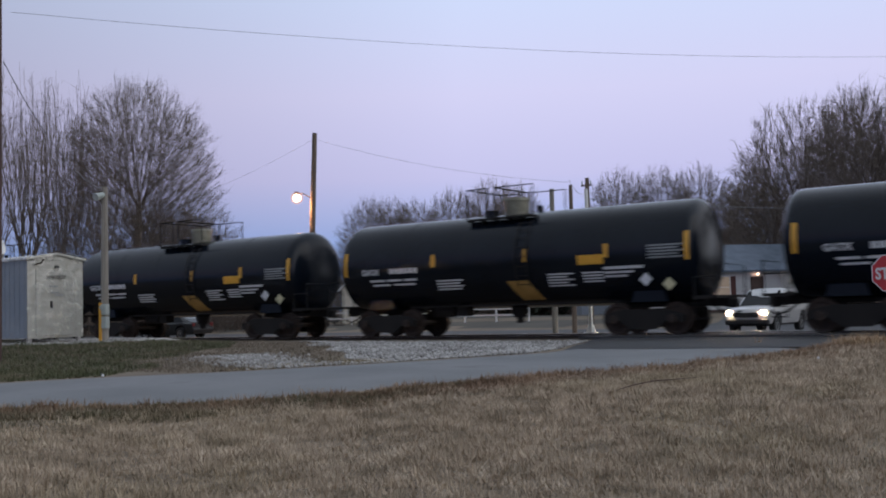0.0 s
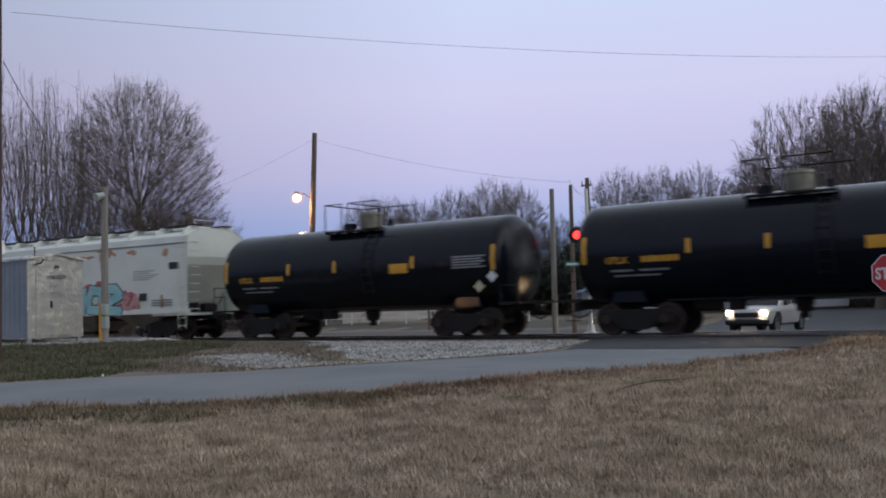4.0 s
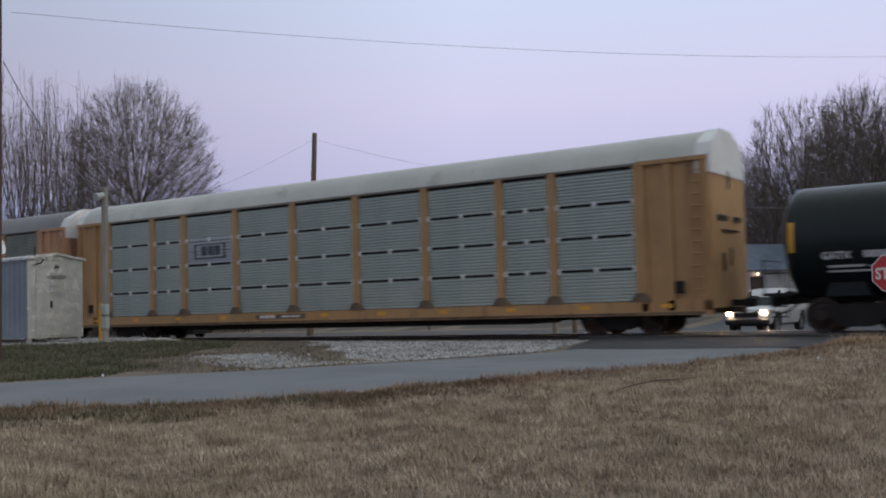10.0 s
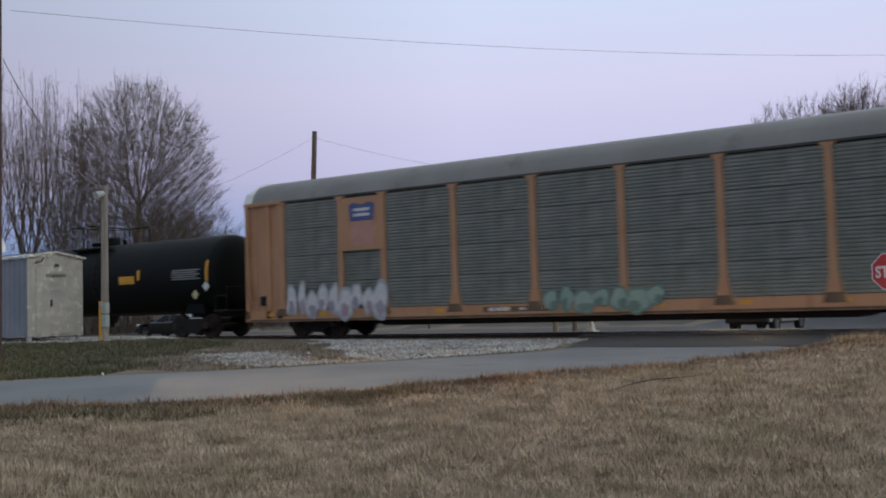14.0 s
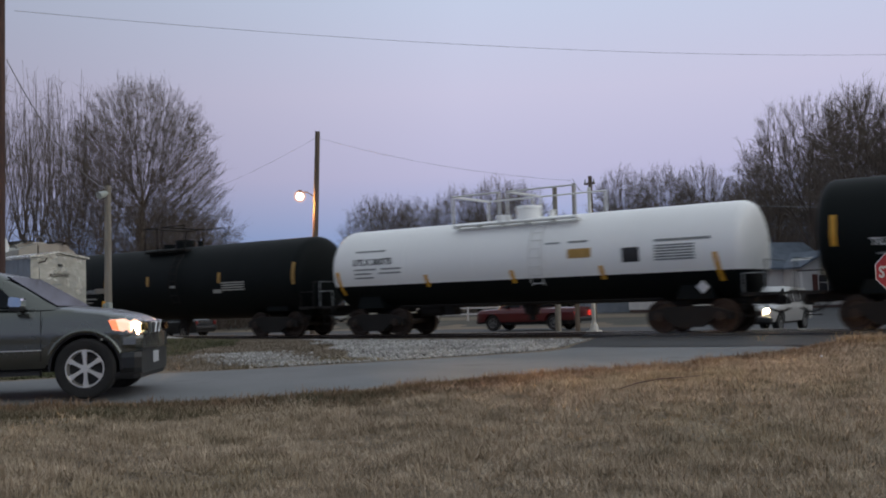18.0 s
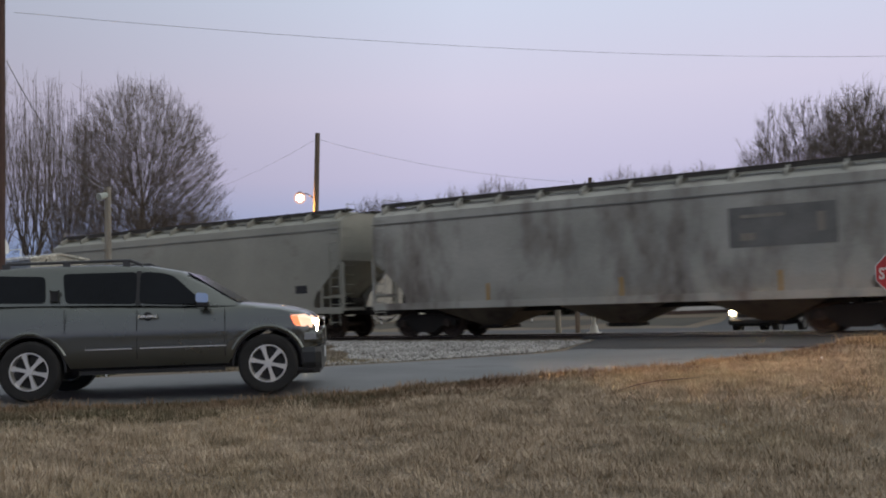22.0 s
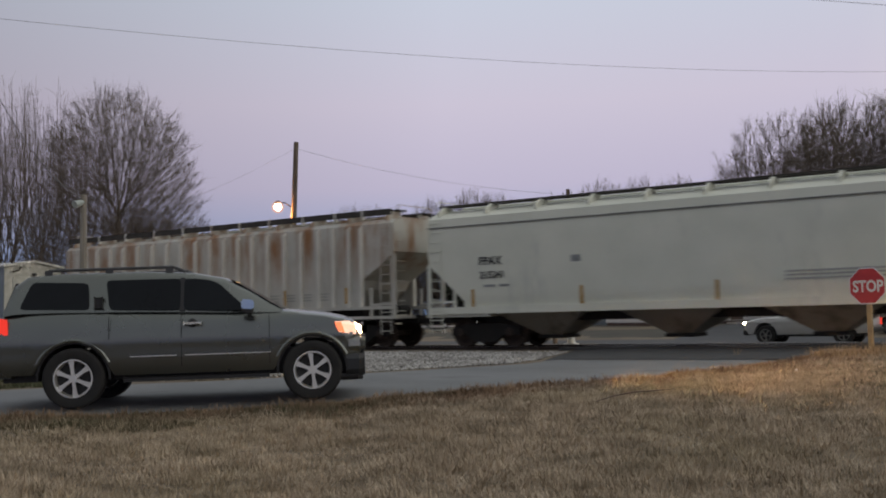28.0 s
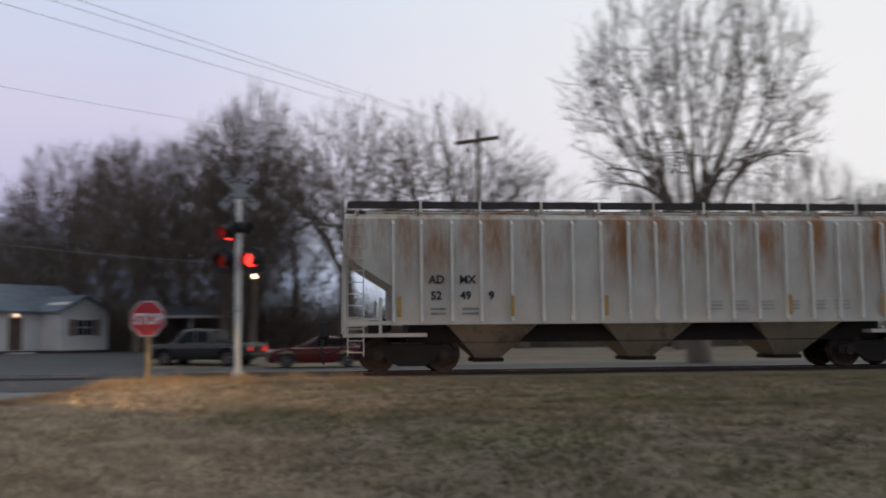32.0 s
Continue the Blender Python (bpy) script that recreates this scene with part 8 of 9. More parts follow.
tree_meshes("tall", 47, 3.0, 0.52, (4.5, 18.2, [(0, 1.4), (0.2, 4.4), (0.5, 6.9), (0.75, 6.6), (0.93, 4.0), (1, 1.5)]), 900, 7, 0.012, 0.85, 0.2, 0.46, 0.42)


def tree(key, x, y, scale, turn, label, group=""):
    a, b = TREES[key]
    t = thing("tree", label, "tree", at=pose(x, y, gz(x, y) - 0.05, 0, 0, turn) @ Matrix.Diagonal((scale, scale, scale, 1)), group=group)
    part("trunk", a, None, t)
    part("crown", b, None, t)
    return t


LT = "bare winter tree with a dense crown of fine grey-brown twigs"
tree("round", -62.5, 22.5, 1.0, 0, "large rounded bare tree with dense upswept twigs")
rt = random.Random(4)
for i, (a, d, s) in enumerate(((53.4, 96, 1.02), (54.2, 84, 0.93), (55.0, 92, 1.03), (55.6, 80, 0.90), (56.2, 99, 1.12), (56.7, 86, 0.98), (57.2, 93, 1.05), (58.2, 82, 0.94), (52.6, 104, 1.06), (59.8, 88, 0.95))):
    s *= 1.09
    x, y = -d * math.sin(radians(a)), -28 + d * math.cos(radians(a))
    tree(("slim", "slim_fork")[i % 2], x, y, s, i * 67, "tall slender bare tree in a thin wood", "slender trees behind the shed")
for a, d, s in ((49.4, 84, 0.86), (48.4, 92, 0.84), (50.6, 90, 0.92), (47.6, 98, 0.70)):      # a lower thicket beside the large tree
    tree("bushy", -d * math.sin(radians(a)), -28 + d * math.cos(radians(a)), s, a * 40, "low bare tree with a dense brown crown", "thicket beside the large tree")
FAR = ((38.3, 112, 0.86, "round_far"), (37.0, 118, 0.90, "round_far"), (35.6, 112, 0.84, "round_far"), (34.9, 124, 0.86, "bushy"), (33.4, 116, 0.94, "round_far"), (32.2, 122, 0.95, "bushy_tall"), (31.2, 112, 0.97, "round_far"),
       (29.8, 118, 0.98, "round_far"), (28.4, 126, 0.95, "bushy"), (27.2, 118, 0.85, "bushy_tall"), (26.0, 122, 0.88, "bushy"), (24.8, 120, 0.95, "bushy_tall"), (23.8, 112, 1.0, "round_far"), (22.6, 120, 1.05, "bushy"), (21.6, 114, 1.02, "round_far"),
       (20.4, 122, 1.06, "bushy_tall"), (19.4, 112, 1.0, "round_far"), (18.3, 120, 1.1, "bushy"), (16.5, 116, 1.0, "round_far"), (14.5, 120, 1.0, "bushy"), (40.2, 130, 0.55, "bushy"), (42.0, 128, 0.5, "round_far"), (44.0, 132, 0.5, "bushy"))
for i, (a, d, s, key) in enumerate(FAR):      # the far wood
    a = radians(a)
    tree(key, -d * math.sin(a), -28 + d * math.cos(a), s, i * 51, LT, "far trees")
GROVE = (("bushy", -21.5, 50, 1.12), ("tall", -17.5, 44.5, 0.84), ("bushy_tall", -15.5, 46, 1.15), ("bushy", -12.0, 37, 1.15), ("bushy", -9.5, 42, 1.22), ("bushy", -6.5, 36.5, 1.28), ("bushy_tall", -4.8, 37.5, 1.30),
         ("bushy", -2.2, 41.5, 1.18), ("wide", 1.2, 37.5, 1.42), ("wide", 7.6, 35.0, 1.38), ("wide", 13.0, 38.0, 1.12), ("tall", 21.0, 30, 0.62), ("bushy", 24, 38, 0.8), ("wide", 31, 34, 1.1), ("bushy", 36, 34, 0.9),
         ("bushy", 27, 46, 0.9), ("bushy_tall", -13, 54, 1.0), ("bushy", -18, 58, 1.25), ("bushy", -8, 54, 1.25), ("bushy", -25, 58, 0.95))
for i, (key, x, y, s) in enumerate(GROVE):
    tree(key, x, y, s, 40 + i * 83, "bare winter tree in a tangled grove", "trees beyond the crossing")
tree("tall", 17.4, 17.2, 1.05, 200, "large bare tree with many upright limbs by the track")

# tangled undergrowth below the groves
rg = np.random.RandomState(11)


def undergrowth(name, spots, label, n, hi):
    stems, tips = [], []
    for cx, cy, r in spots:
        for _ in range(int(n * r * r)):
            x, y = cx + rg.normal() * r * 0.55, cy + rg.normal() * r * 0.35
            h = hi * (0.35 + 0.65 * rg.rand())
            p = np.array([x, y, gz(x, y) - 0.1])
            lean_ = rg.normal(size=2) * 0.28
            q = p + np.array([lean_[0] * h, lean_[1] * h, h * 0.55])
            e = q + np.array([lean_[0] * h + rg.normal() * 0.3, lean_[1] * h + rg.normal() * 0.3, h * 0.45])
            stems.append((p, q, 0.026, 0.018))
            tips.append((q, e, 0.018, 0))
            for _ in range(4):
                a = p + (e - p) * (0.25 + 0.65 * rg.rand())
                tips.append((a, a + rg.normal(size=3) * np.array([0.5, 0.5, 0.35]) * h * 0.25 + np.array([0, 0, 0.15 * h]), 0.016, 0))
    ob = new(name, raw_mesh(name, *skin(stems, 3, tips), M["bark"]))
    return tagged(ob, label, "undergrowth", kind="stuff")


undergrowth("undergrowth", [(-66, 19, 7), (-76, 20, 9), (-56, 26, 7), (-86, 24, 8)], "tangled bare brush below the slender trees", 16, 4.8)
undergrowth("undergrowth", [(-18, 50, 7), (-9, 45, 7), (-2, 43, 7), (-34, 50, 6), (-42, 50, 6), (-27, 52, 6), (24, 42, 6), (34, 39, 6)], "tangled bare brush in the grove beyond the crossing", 26, 5.0)
undergrowth("undergrowth", [(4, 44, 7), (13, 43, 7)], "low bare brush below the spreading trees", 18, 3.0)
undergrowth("undergrowth", [(-60, 74, 8), (-50, 80, 9), (-38, 86, 9), (-26, 90, 9), (-72, 66, 8), (-86, 58, 8)], "tangled brush along the far wood", 16, 6.0)

M["evergreen"] = mat("dark_evergreen_leaves", (0.012, 0.018, 0.010), (0.03, 0.042, 0.022), 0.7, 0, 0.8, 9, 0.0)


def evergreen(x, y, r, h, n):
    """A dense evergreen shrub: short stems and many small leaves on an uneven mound."""
    t = thing("evergreen_shrub", "dense dark evergreen shrub before the bare trees", "shrub", at=pose(x, y, gz(x, y)), group="evergreen shrubs")
    stems = [(np.array([0, 0, -0.2]), np.array([math.cos(a) * r * 0.5, math.sin(a) * r * 0.5, h * 0.7]), 0.09, 0.03) for a in np.linspace(0, 5.5, 7)]
    part("stems", raw_mesh("stems", *skin(stems, 5), M["bark"]), None, t)
    d = rg.normal(size=(n, 3))
    d /= np.linalg.norm(d, axis=1, keepdims=True)
    lump = np.array([0.82 + 0.45 * noise.noise((q[0] * 1.7 + x, q[1] * 1.7 + y, q[2] * 1.7)) for q in d])[:, None]
    p = d * np.array([r, r, h * 0.55]) * lump * (0.55 + 0.45 * rg.rand(n, 1)) + np.array([0, 0, h * 0.5])
    u, v = rg.normal(size=(n, 3)) * 0.16, rg.normal(size=(n, 3)) * 0.10
    verts = np.stack([p - u, p + v, p + u, p - v], 1).reshape(-1, 3)
    part("leaves", raw_mesh("leaves", verts, np.arange(4 * n).reshape(-1, 4), M["evergreen"]), None, t)["kind"] = "stuff"


for x, y, r, h in ((-33.5, 41.5, 3.6, 5.6), (-38.5, 43.0, 3.4, 4.8), (-28.6, 43.0, 3.0, 5.2), (-44.0, 45.5, 3.6, 5.0)):
    evergreen(x, y, r, h, 3000)

# ---- stones and grass ----
def on_road(x, y):
    for (ax, ay, bx, by), (cx, cy, dx, dy) in zip(ROAD, ROAD[1:]):
        if min(ay, by) - 0.2 > y + 3 or max(cy, dy) + 0.2 < y - 3:
            continue
        poly = ((ax, ay), (bx, by), (dx, dy), (cx, cy))
        sgn = [(q[0] - p[0]) * (y - p[1]) - (q[1] - p[1]) * (x - p[0]) for p, q in zip(poly, poly[1:] + poly[:1])]
        if all(s >= 0 for s in sgn) or all(s <= 0 for s in sgn):
            return True
    return False


def stones(name, pts, smin, smax, material, label):
    n = len(pts)
    o = np.array([(1, 0, 0), (-1, 0, 0), (0, 1, 0), (0, -1, 0), (0, 0, 1), (0, 0, -1)], float)
    f = np.array([(0, 2, 4), (2, 1, 4), (1, 3, 4), (3, 0, 4), (2, 0, 5), (1, 2, 5), (3, 1, 5), (0, 3, 5)])
    size = smin + (smax - smin) * rg.rand(n, 1, 1) ** 2
    v = o[None] * (0.55 + 0.9 * rg.rand(n, 6, 1)) * size * np.array([1, 1, 0.75])
    ang = rg.rand(n) * 6.28
    c, s = np.cos(ang)[:, None], np.sin(ang)[:, None]
    x, y = v[:, :, 0] * c - v[:, :, 1] * s, v[:, :, 0] * s + v[:, :, 1] * c
    v = np.stack([x, y, v[:, :, 2] + 0.25 * size[:, :, 0]], 2) + np.asarray(pts)[:, None]
    faces = (f[None] + (np.arange(n) * 6)[:, None, None]).reshape(-1, 3)
    return tagged(new(name, raw_mesh(name, v.reshape(-1, 3), faces, material)), label, "gravel", kind="stuff")


def island_mat(name, cols, rough=0.9, own=0.62, scale=0.45, patch=None):
    m = bpy.data.materials.new(name)
    m.use_nodes = True
    n, l = m.node_tree.nodes, m.node_tree.links
    p = n["Principled BSDF"]
    g, r = n.new("ShaderNodeNewGeometry"), n.new("ShaderNodeValToRGB")
    tc, nz = n.new("ShaderNodeTexCoord"), n.new("ShaderNodeTexNoise")
    nz.inputs["Scale"].default_value, nz.inputs["Detail"].default_value = scale, 4
    l.new(tc.outputs["Object"], nz.inputs["Vector"])
    mm = n.new("ShaderNodeMath")
    mm.operation = "MULTIPLY_ADD"
    l.new(g.outputs["Random Per Island"], mm.inputs[0])
    mm.inputs[1].default_value = own
    mr = n.new("ShaderNodeMapRange")
    mr.inputs["From Min"].default_value, mr.inputs["From Max"].default_value = 0.35, 0.68
    mr.inputs["To Max"].default_value = 1.0 - own
    l.new(nz.outputs[0], mr.inputs["Value"])
    l.new(mr.outputs[0], mm.inputs[2])
    l.new(mm.outputs[0], r.inputs[0])
    while len(r.color_ramp.elements) < len(cols):
        r.color_ramp.elements.new(0.5)
    for e, (q, c) in zip(r.color_ramp.elements, cols):
        e.position, e.color = q, (*c, 1)
    col = r.outputs[0]
    if patch:
        pn, pm, px = n.new("ShaderNodeTexNoise"), n.new("ShaderNodeMapRange"), n.new("ShaderNodeMix")
        pn.inputs["Scale"].default_value, pn.inputs["Detail"].default_value = 0.22, 3
        l.new(tc.outputs["Object"], pn.inputs["Vector"])
        pm.inputs["From Min"].default_value, pm.inputs["From Max"].default_value, pm.inputs["To Max"].default_value = 0.50, 0.68, 0.8
        l.new(pn.outputs[0], pm.inputs["Value"])
        px.data_type, px.blend_type = "RGBA", "MULTIPLY"
        l.new(pm.outputs[0], px.inputs["Factor"])
        l.new(col, px.inputs["A"])
        px.inputs["B"].default_value = (*patch, 1)
        col = px.outputs["Result"]
    l.new(col, p.inputs["Base Color"])
    p.inputs["Roughness"].default_value = rough
    return m


M["stone"] = island_mat("ballast_stones", [(0.0, (0.12, 0.11, 0.10)), (0.4, (0.27, 0.26, 0.245)), (1.0, (0.52, 0.505, 0.48))])
M["blades"] = island_mat("dry_grass", [(0.0, (0.20, 0.165, 0.115)), (0.25, (0.34, 0.272, 0.19)), (0.6, (0.48, 0.385, 0.28)), (1.0, (0.66, 0.55, 0.41))], 0.85, 0.34, 2.6, (0.74, 0.76, 0.62))
# olive turf, darkened further for the lens's dimmer corners
M["mixed_blades"] = island_mat("dimmed_olive_brown_lawn", [(0.0, (0.088, 0.084, 0.045)), (0.3, (0.145, 0.124, 0.075)), (0.65, (0.23, 0.188, 0.122)), (1.0, (0.32, 0.266, 0.176))], 0.85, 0.34, 1.4, (0.64, 0.74, 0.42))
M["green_blades"] = island_mat("green_brown_grass", [(0.0, (0.045, 0.06, 0.022)), (0.4, (0.075, 0.085, 0.036)), (0.75, (0.13, 0.115, 0.065)), (1.0, (0.22, 0.18, 0.12))], 0.85, 0.35, 0.8)
M["weed_blades"] = island_mat("brown_olive_weeds", [(0.0, (0.085, 0.085, 0.04)), (0.4, (0.145, 0.12, 0.07)), (0.75, (0.22, 0.165, 0.105)), (1.0, (0.34, 0.26, 0.17))], 0.85, 0.35, 0.9)
M["straw_blades"] = island_mat("straw_tussocks", [(0.0, (0.22, 0.15, 0.085)), (0.5, (0.40, 0.28, 0.16)), (1.0, (0.60, 0.45, 0.28))], 0.85, 0.6, 0.9)
M["shoulder_blades"] = island_mat("grey_brown_dead_grass", [(0.0, (0.12, 0.098, 0.07)), (0.4, (0.19, 0.158, 0.118)), (1.0, (0.30, 0.255, 0.195))], 0.85, 0.4, 1.0)
M["verge_blades"] = island_mat("brown_verge_grass", [(0.0, (0.13, 0.085, 0.055)), (0.4, (0.24, 0.16, 0.10)), (1.0, (0.38, 0.27, 0.175))], 0.85, 0.4, 1.0)
pts = []
while len(pts) < 12000:      # the shoulder between the lane and the track
    x, y = rg.uniform(-24.0, -10.3), rg.uniform(-11.8, -1.55)
    if x < -18.2 - 1.07 * (y + 7) + 1.3 * noise.noise((x * 0.4, y * 0.6, 5.0)):
        continue
    if on_road(x, y) or (y > -7.2 and x > -10.9 - 0.32 * (y + 7.2)):
        continue
    pts.append((x, y, (gz(x, y) if y < -2.9 else -0.157) + 0.005))
stones("ballast_stones", pts, 0.022, 0.062, M["stone"], "loose grey ballast stones on the track shoulder")
pts = []
while len(pts) < 4200:      # pale stones by the bend of the lane
    f = rg.rand()
    off = rg.normal() * (0.55 - 0.2 * f)
    x, y = -18.1 + 4.6 * f + off * 0.53, -10.5 - 3.1 * f + off * 0.85
    if not on_road(x, y):
        pts.append((x, y, gz(x, y)))
while len(pts) < 4900:      # a thin line of stones along the lane
    f = rg.rand()
    x, y = -13.6 + 1.5 * f + rg.normal() * 0.22, -14.2 + 2.6 * f + rg.normal() * 0.2
    if not on_road(x, y):
        pts.append((x, y, gz(x, y)))
for _ in range(1500):
    a, r = rg.rand() * 6.28, math.sqrt(rg.rand()) * 2.9
    pts.append((-28.9 + r * 0.9 * math.cos(a), -7.4 + r * 0.8 * math.sin(a), Z0 - 0.04))
stones("crushed_stone", pts, 0.025, 0.06, M["stone"], "pale crushed stone scattered beside the lane")


def blades(name, pts, hmin, hmax, width, per, label, bent=True, material="blades"):
    """Tufts of leaning blades; bent ones have a knee."""
    pts = np.asarray(pts)
    P = np.repeat(pts, per, axis=0)
    n = len(P)
    tuft = np.repeat(0.45 + 0.9 * rg.rand(len(pts)) ** 1.5, per)
    a = rg.rand(n) * 6.283
    rough_ = np.array([0.95 + 0.55 * max(-0.45, noise.noise((q[0] * 1.1, q[1] * 1.1, 4.0))) for q in pts])
    h = (hmin + (hmax - hmin) * rg.rand(n)) * tuft * np.repeat(rough_, per)
    lean_ = np.abs(rg.normal(size=n)) * 0.75 * h
    d = np.stack([np.cos(a), np.sin(a), 0 * a], 1)
    s = np.stack([-np.sin(a), np.cos(a), 0 * a], 1) * (width * (0.6 + 0.8 * rg.rand(n)))[:, None]
    base = P + d * (rg.rand(n) * 0.07)[:, None]
    tip = base + d * lean_[:, None] + np.array([0, 0, 1.0]) * h[:, None]
    if bent:
        mid = base + d * (lean_ * 0.35)[:, None] + np.array([0, 0, 1.0]) * (h * 0.65)[:, None]
        v = np.stack([base - s, base + s, mid - s * 0.7, mid + s * 0.7, tip], 1).reshape(-1, 3)
        i = (np.arange(n) * 5)[:, None]
        f = np.concatenate([i + np.array([[0, 1, 3]]), i + np.array([[0, 3, 2]]), i + np.array([[2, 3, 4]])])
    else:
        v = np.stack([base - s, base + s, tip], 1).reshape(-1, 3)
        f = (np.arange(n) * 3)[:, None] + np.array([[0, 1, 2]])
    return tagged(new(name, raw_mesh(name, v, f, M[material])), label, "grass", kind="stuff")


NEAR_EDGE = [(Vector((r[2], r[3])), Vector((q[2], q[3]))) for r, q in zip(ROAD[1:6], ROAD[2:7])]


def edge_dist(x, y):
    """How far a spot lies from the lane's southern edge."""
    p, best = Vector((x, y)), 99.0
    for a, b in NEAR_EDGE:
        d = b - a
        f = min(1.0, max(0.0, (p - a).dot(d) / d.length_squared))
        best = min(best, (p - a - d * f).length)
    return best


def lawn(n, x0, x1, y0, y1, keep):
    out = []
    while len(out) < n:
        x, y = rg.uniform(x0, x1), rg.uniform(y0, y1)
        if keep(x, y) and not on_road(x, y):
            out.append((x, y, gz(x, y) - 0.01))
    return out


near = lambda x, y: x > -0.85 * (y + 28) - 6 and (x * x + (y + 28) ** 2) > 12 and edge_dist(x, y) > 0.75 + 0.7 * noise.noise((x * 0.7, y * 0.7, 1.0))
verge = lambda x, y: edge_dist(x, y) < 1.15 + 0.7 * noise.noise((x * 0.7, y * 0.7, 1.0))
east = lambda x, y: x + 0.12 * (y + 14) + 2.2 * noise.noise((x * 0.3, y * 0.3, 8.0)) + 1.3 * rg.normal() > -1.7 or x + 0.35 * (y + 20) + 1.6 * noise.noise((x * 0.4, y * 0.4, 3.0)) + 0.9 * rg.normal() < -10.4
blades("grass", lawn(74000, -14, 1, -25.5, -12, lambda x, y: near(x, y) and not east(x, y)), 0.03, 0.095, 0.0055, 5, "dry tan lawn grass of uneven length", False)
blades("grass", lawn(46000, -14, 10, -25.5, -12, lambda x, y: near(x, y) and east(x, y)), 0.03, 0.09, 0.006, 5, "olive and tan lawn grass of uneven length", False, "mixed_blades")
blades("grass", lawn(12000, -9, 2, -14, -3.2, lambda x, y: not (x < -5.2 and y > -8) and not east(x, y)), 0.035, 0.10, 0.009, 5, "dry lawn grass up to the track", False)
blades("grass", lawn(36000, -4, 24, -14, -3.2, east), 0.035, 0.10, 0.009, 5, "olive-brown lawn grass beside the track", False, "mixed_blades")
blades("grass", lawn(42000, -34, -13.5, -18, -5.0, lambda x, y: (x + 28.9) ** 2 + (y + 7.4) ** 2 > 9 and x < -17.2 - 0.75 * (y + 13) + 2.0 * noise.noise((x * 0.35, y * 0.35, 2.0)) - 0.5), 0.04, 0.12, 0.010, 4, "short green-brown grass on the bank by the shed", False, "green_blades")
blades("verge_grass", lawn(9000, -16, -4.5, -24, -9, lambda x, y: verge(x, y) and x < -7.5), 0.03, 0.10, 0.007, 5, "dark brown and olive weeds along the lane", False, "weed_blades")
blades("verge_grass", lawn(6000, -9, -3.5, -19, -8, lambda x, y: verge(x, y) and x > -8.5), 0.03, 0.10, 0.007, 5, "short russet grass along the lane", False, "verge_blades")
pts = []
for k in range(1500):      # taller tussocks along the edges and round the sign
    c = ((-3.6, -6.4, 1.6, 0.45), (-1.6, -5.9, 1.5, 0.4), (-5.0, -7.2, 0.8, 0.5))[k % 3]
    x, y = c[0] + rg.normal() * c[2], c[1] + rg.normal() * c[3]
    if not on_road(x, y):
        pts.append((x, y, gz(x, y) - 0.01))
tussocks, pts = pts, []
for (ax, ay, bx, by), (cx, cy, dx, dy) in zip(ROAD[2:], ROAD[3:]):
    for _ in range(500):
        f = rg.rand()
        x, y = bx + (dx - bx) * f + abs(rg.normal()) * 0.25, by + (dy - by) * f - abs(rg.normal()) * 0.25
        pts.append((x, y, gz(x, y) - 0.01))
blades("tall_grass", tussocks, 0.10, 0.27, 0.006, 6, "tall straw tussocks round the stop sign", True, "straw_blades")
blades("tall_grass", pts, 0.05, 0.14, 0.006, 6, "tall straw-brown tussocks along the verge", True, "verge_blades")

pts = []
while len(pts) < 30000:      # dead grass creeping over the shoulder west of the gravel
    x, y = rg.uniform(-34, -12.5), rg.uniform(-15.5, -1.75)
    lim = -18.4 - 1.07 * (y + 7) + 1.3 * noise.noise((x * 0.4, y * 0.6, 5.0))
    if x < lim and not on_road(x, y) and (x + 28.9) ** 2 + (y + 7.4) ** 2 > 11:
        pts.append((x, y, (gz(x, y) if y < -2.9 else -0.157) - 0.01))
blades("grass", pts, 0.03, 0.09, 0.011, 4, "short dead grass over the track shoulder", False, "shoulder_blades")

# a thin dark rod for a rut's shadowed line, and scraps of litter
bm = B()
rod(bm, [(x, y, gz(x, y) + 0.055 + dz) for x, y, dz in ((-5.12, -16.8, -0.03), (-5.05, -16.4, 0.0), (-4.93, -16.0, 0.012), (-4.84, -15.7, 0.0), (-4.72, -15.1, -0.02))], 0.008, 6)
single("rut_line", bm, M["dark_pole"], "thin dark rod that draws a rut's shadowed line in the dry lawn", "stick")
for x, y in ((-14.72, -16.95), (-4.07, -11.26)):
    bm = B()
    bmesh.ops.create_icosphere(bm, subdivisions=2, radius=0.028)
    for v in bm.verts:
        v.co *= 0.75 + 0.6 * noise.noise(v.co * 30 + Vector((x, y, 0)))
    single("litter", bm, M["sign_white"], "crumpled white scrap of litter in the grass", "litter", at=pose(x, y, gz(x, y) + 0.06))

# sleepers under the rails
bm = B()
box(bm, -0.11, 0.11, -1.3, 1.3, -0.37, -0.176, 0.01)
sl = mesh("sleeper", bm, M["tie"])
track_bed = thing("sleepers", "dark timber sleepers under the rails", "sleepers", kind="structure")
for k in range(180):
    x = -70 + k * 0.53
    if not -13.4 < x < -4.0:
        part("sleeper", sl, None, track_bed, at=pose(x, rt.uniform(-0.03, 0.03), rt.uniform(-0.006, 0.004), 0, 0, rt.uniform(-1, 1)))
# crossing boards between the rails
for y0, y1 in ((-1.50, -0.84), (-0.66, 0.66), (0.84, 1.50)):
    bm = B()
    box(bm, -13.2, -4.1, y0, y1, -0.2, -0.008, 0.012)
    single("crossing_panel", bm, M["dark_asphalt"], "dark level-crossing panel between the rails", "crossing panel", "structure")

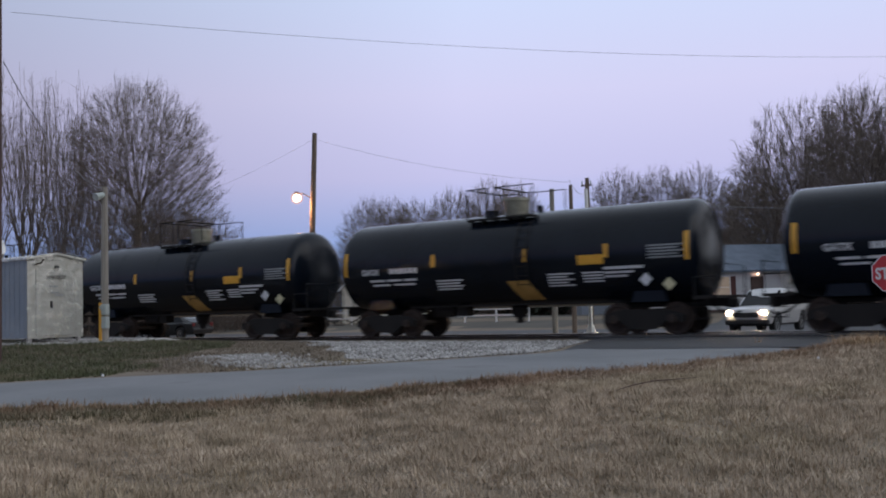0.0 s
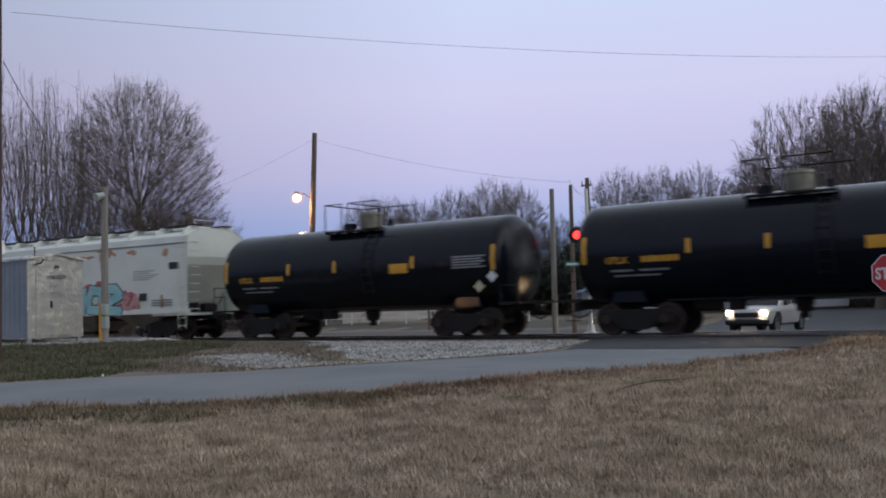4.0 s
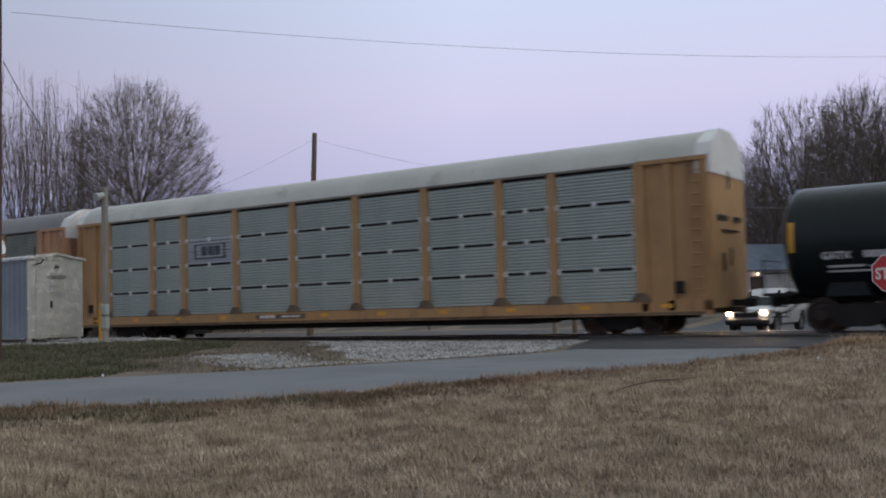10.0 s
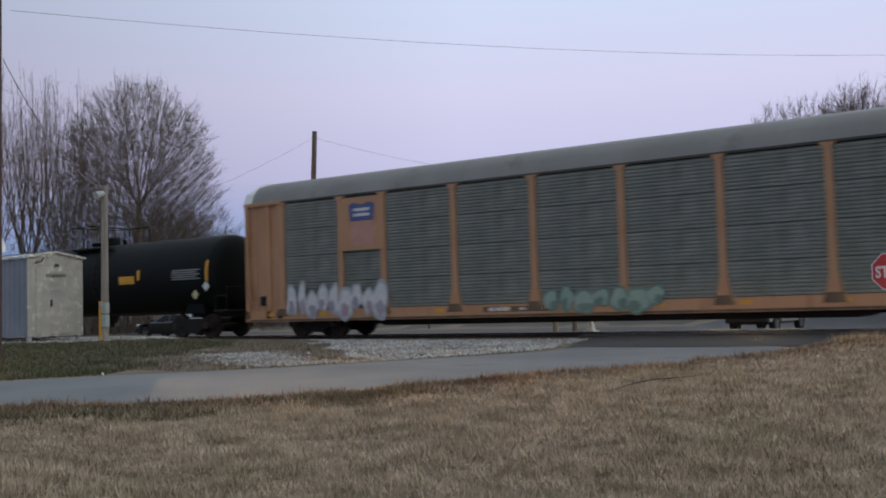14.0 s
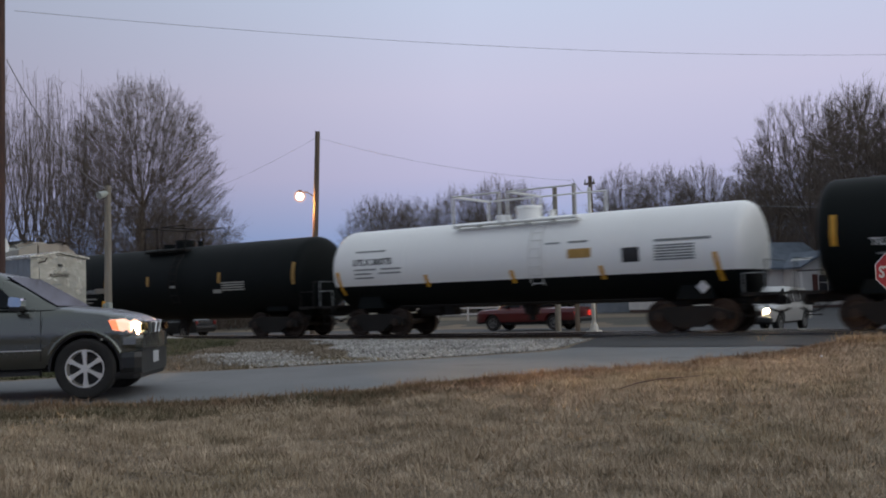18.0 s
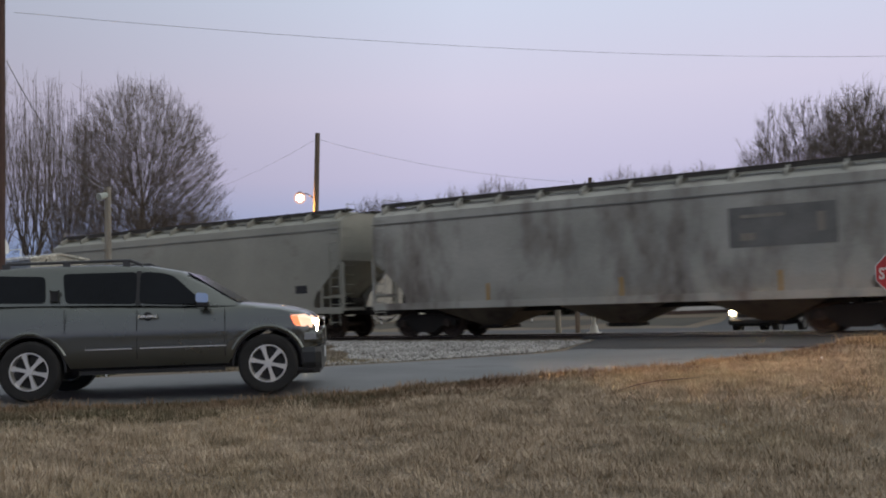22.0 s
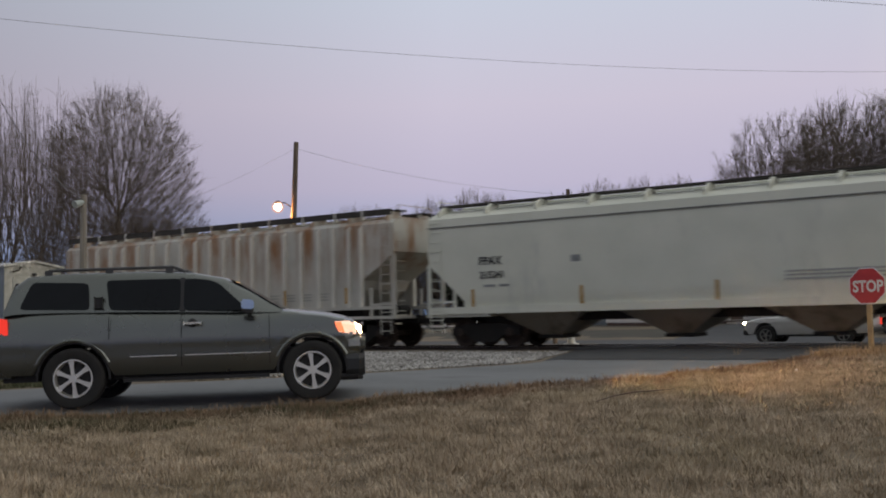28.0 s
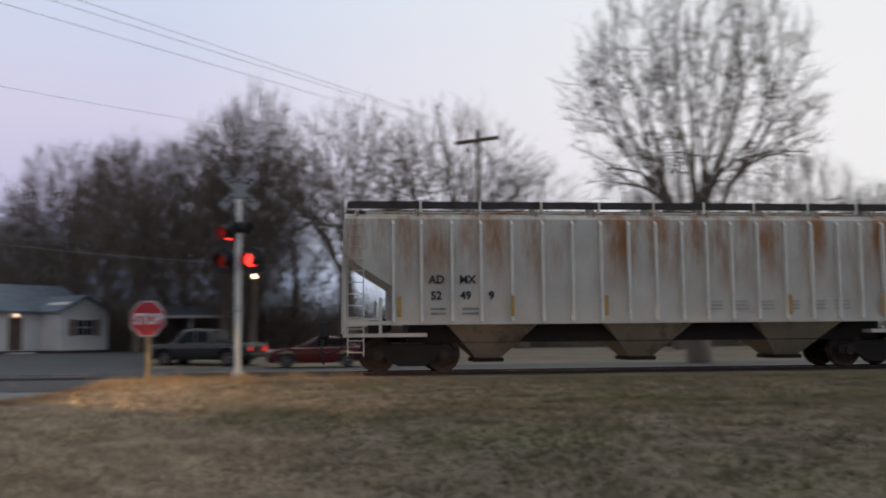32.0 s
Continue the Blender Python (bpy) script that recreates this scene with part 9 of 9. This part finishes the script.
# ---- the vehicles' ways ----
SUV_A, SUV_H = Vector((-11.7, -19.6)), Vector((0.7799, 0.6259))
SUV_ROWS = [(0, -65.65), (4, -49.65), (8, -31.65), (11, -17.15), (13.5, -7.25), (14.5, -5.77), (15.5, -4.9), (16, -4.52), (16.5, -4.16), (17, -3.8), (17.5, -3.42), (18, -3.05), (18.5, -2.69), (19, -2.38),
            (19.5, -2.04), (20, -1.7), (20.5, -1.37), (21, -1.07), (21.5, -0.83), (22, -0.64), (22.5, -0.45), (23, -0.28), (23.5, -0.15), (24, -0.04), (24.5, 0.06), (25, 0.12), (25.5, 0.18), (26.5, 0.23),
            (27.5, 0.25), (28, 0.27), (28.5, 0.32), (29, 0.38), (29.5, 0.58), (30, 1.08), (30.5, 1.66), (31, 2.18), (31.5, 2.78), (32, 3.45)]
WHITE_ROWS = [(0, -11.3, 12.7, -93), (25.5, -11.3, 12.7, -93), (26.2, -10.9, 12.3, -104), (26.8, -9.6, 11.8, -130), (27.4, -8.4, 11.5, -160), (28.0, -7.6, 11.5, -184), (28.5, -8.8, 11.6, -193), (28.9, -10.0, 11.7, -193), (29.5, -12.5, 12.0, -193),
              (30.0, -15.2, 12.5, -193), (30.5, -18.9, 13.0, -192), (31.0, -23.2, 13.7, -190), (32.0, -33.0, 14.9, -186)]


def roll_wheels(wheels, R, dist):
    """Turn wheels by the way gone: rows of (seconds, metres)."""
    rows = [dist[0]]
    for (t0, s0), (t1, s1) in zip(dist, dist[1:]):
        k = max(1, math.ceil(abs(s1 - s0) / R / radians(75)))
        rows += [(t0 + (t1 - t0) * i / k, s0 + (s1 - s0) * i / k) for i in range(1, k + 1)]
    clean = [rows[0]]
    for r in rows[1:]:
        if frame(r[0]) > frame(clean[-1][0]):
            clean.append(r)
    for w, x, y in wheels:
        walk(w, [(t, pose(x, y, R, 0, s / R * 57.29578, 0) if y < 0 else pose(x, y, R, 0, s / R * 57.29578, 0) @ pose(0, 0, 0, 0, 0, 180)) for t, s in clean])


def drive():
    def suv_pose(s):
        p = SUV_A + SUV_H * (s + 0.03) + Vector((-SUV_H.y, SUV_H.x)) * 0.69
        z = lambda q: gz(q.x, q.y) + 0.03
        f = p + SUV_H * 3.13
        tilt = math.degrees(math.atan2(z(f) - z(p), 3.13))
        return pose(p.x, p.y, z(p), 0, 0, 38.75) @ pose(0, 0, 0, 0, -tilt, 0)
    walk(suv, [(t, suv_pose(s)) for t, s in SUV_ROWS])
    roll_wheels(SUV_WHEELS, 0.40, SUV_ROWS)
    walk(white_suv, [(t, pose(x, y, gz(x, y) + 0.035, 0, 0, a)) for t, x, y, a in WHITE_ROWS])
    way, s = [], 0.0
    for k, r in enumerate(WHITE_ROWS):
        if k:
            s += math.hypot(r[1] - WHITE_ROWS[k - 1][1], r[2] - WHITE_ROWS[k - 1][2])
        way.append((r[0], s))
    roll_wheels(WHITE_WHEELS, WHITE_R, way)
    rx = lambda t: -11.4 - 7.7 * (t - 16.5)
    walk(red_truck, [(t, pose(rx(t), 16.0, gz(rx(t), 16) + 0.025, 0, 0, 180)) for t in (0, 8, 16, 20, 24, 32)])
    roll_wheels(RED_WHEELS, RED_R, [(0, 0), (13, 0.0), (14.5, 11.5), (21.5, 65.4), (23, 77), (32, 77.5)])
    cx = lambda t: 3.2 - 1.45 * (t - 30.4)
    walk(red_car, [(t, pose(cx(t), 18.2, gz(cx(t), 18.2) + 0.025, 0, 0, 180)) for t in (0, 16, 28, 32)])
    roll_wheels(REDC_WHEELS, REDC_R, [(0, 0), (32, 46.4)])


# ---- motion ----
SPEED = [(0, 9.6), (14, 9.55), (20, 9.42), (24, 9.3), (28, 9.2), (32, 9.1)]


def travel(t):
    """Metres that the train has gone at t seconds."""
    s = 0.0
    for (a, va), (b, vb) in zip(SPEED, SPEED[1:]):
        if t <= a:
            break
        e = min(t, b)
        ve = va + (vb - va) * (e - a) / (b - a)
        s += (va + ve) / 2 * (e - a)
    return s


def motions():
    drive()
    for car, wheels, front, rear in CARS:
        c = (front + rear) / 2
        walk(car, [(t, pose(c + travel(t), 0, 0.004)) for t in range(0, 33, 4)])
        # the wheels turn while the car is in sight
        inside = [i / 25 for i in range(0, 801) if -48 < c + travel(i / 25) + (front - rear) / 2 and c + travel(i / 25) - (front - rear) / 2 < 20]
        times = [inside[0]]
        for t in inside:
            if (travel(t) - travel(times[-1])) / WHEEL_R > radians(64):
                times.append(t)
        times = sorted({0.0, 32.0, *times})
        rows = []
        ang = 0.0
        prev = times[0]
        for t in times:
            step = (travel(t) - travel(prev)) / WHEEL_R
            ang += step if step < radians(88) else radians(30)
            rows.append((t, ang))
            prev = t
        for w, ax in wheels:
            walk(w, [(t, pose(ax, 0, WHEEL_R) @ Matrix.Rotation(a, 4, "Y")) for t, a in rows])


motions()
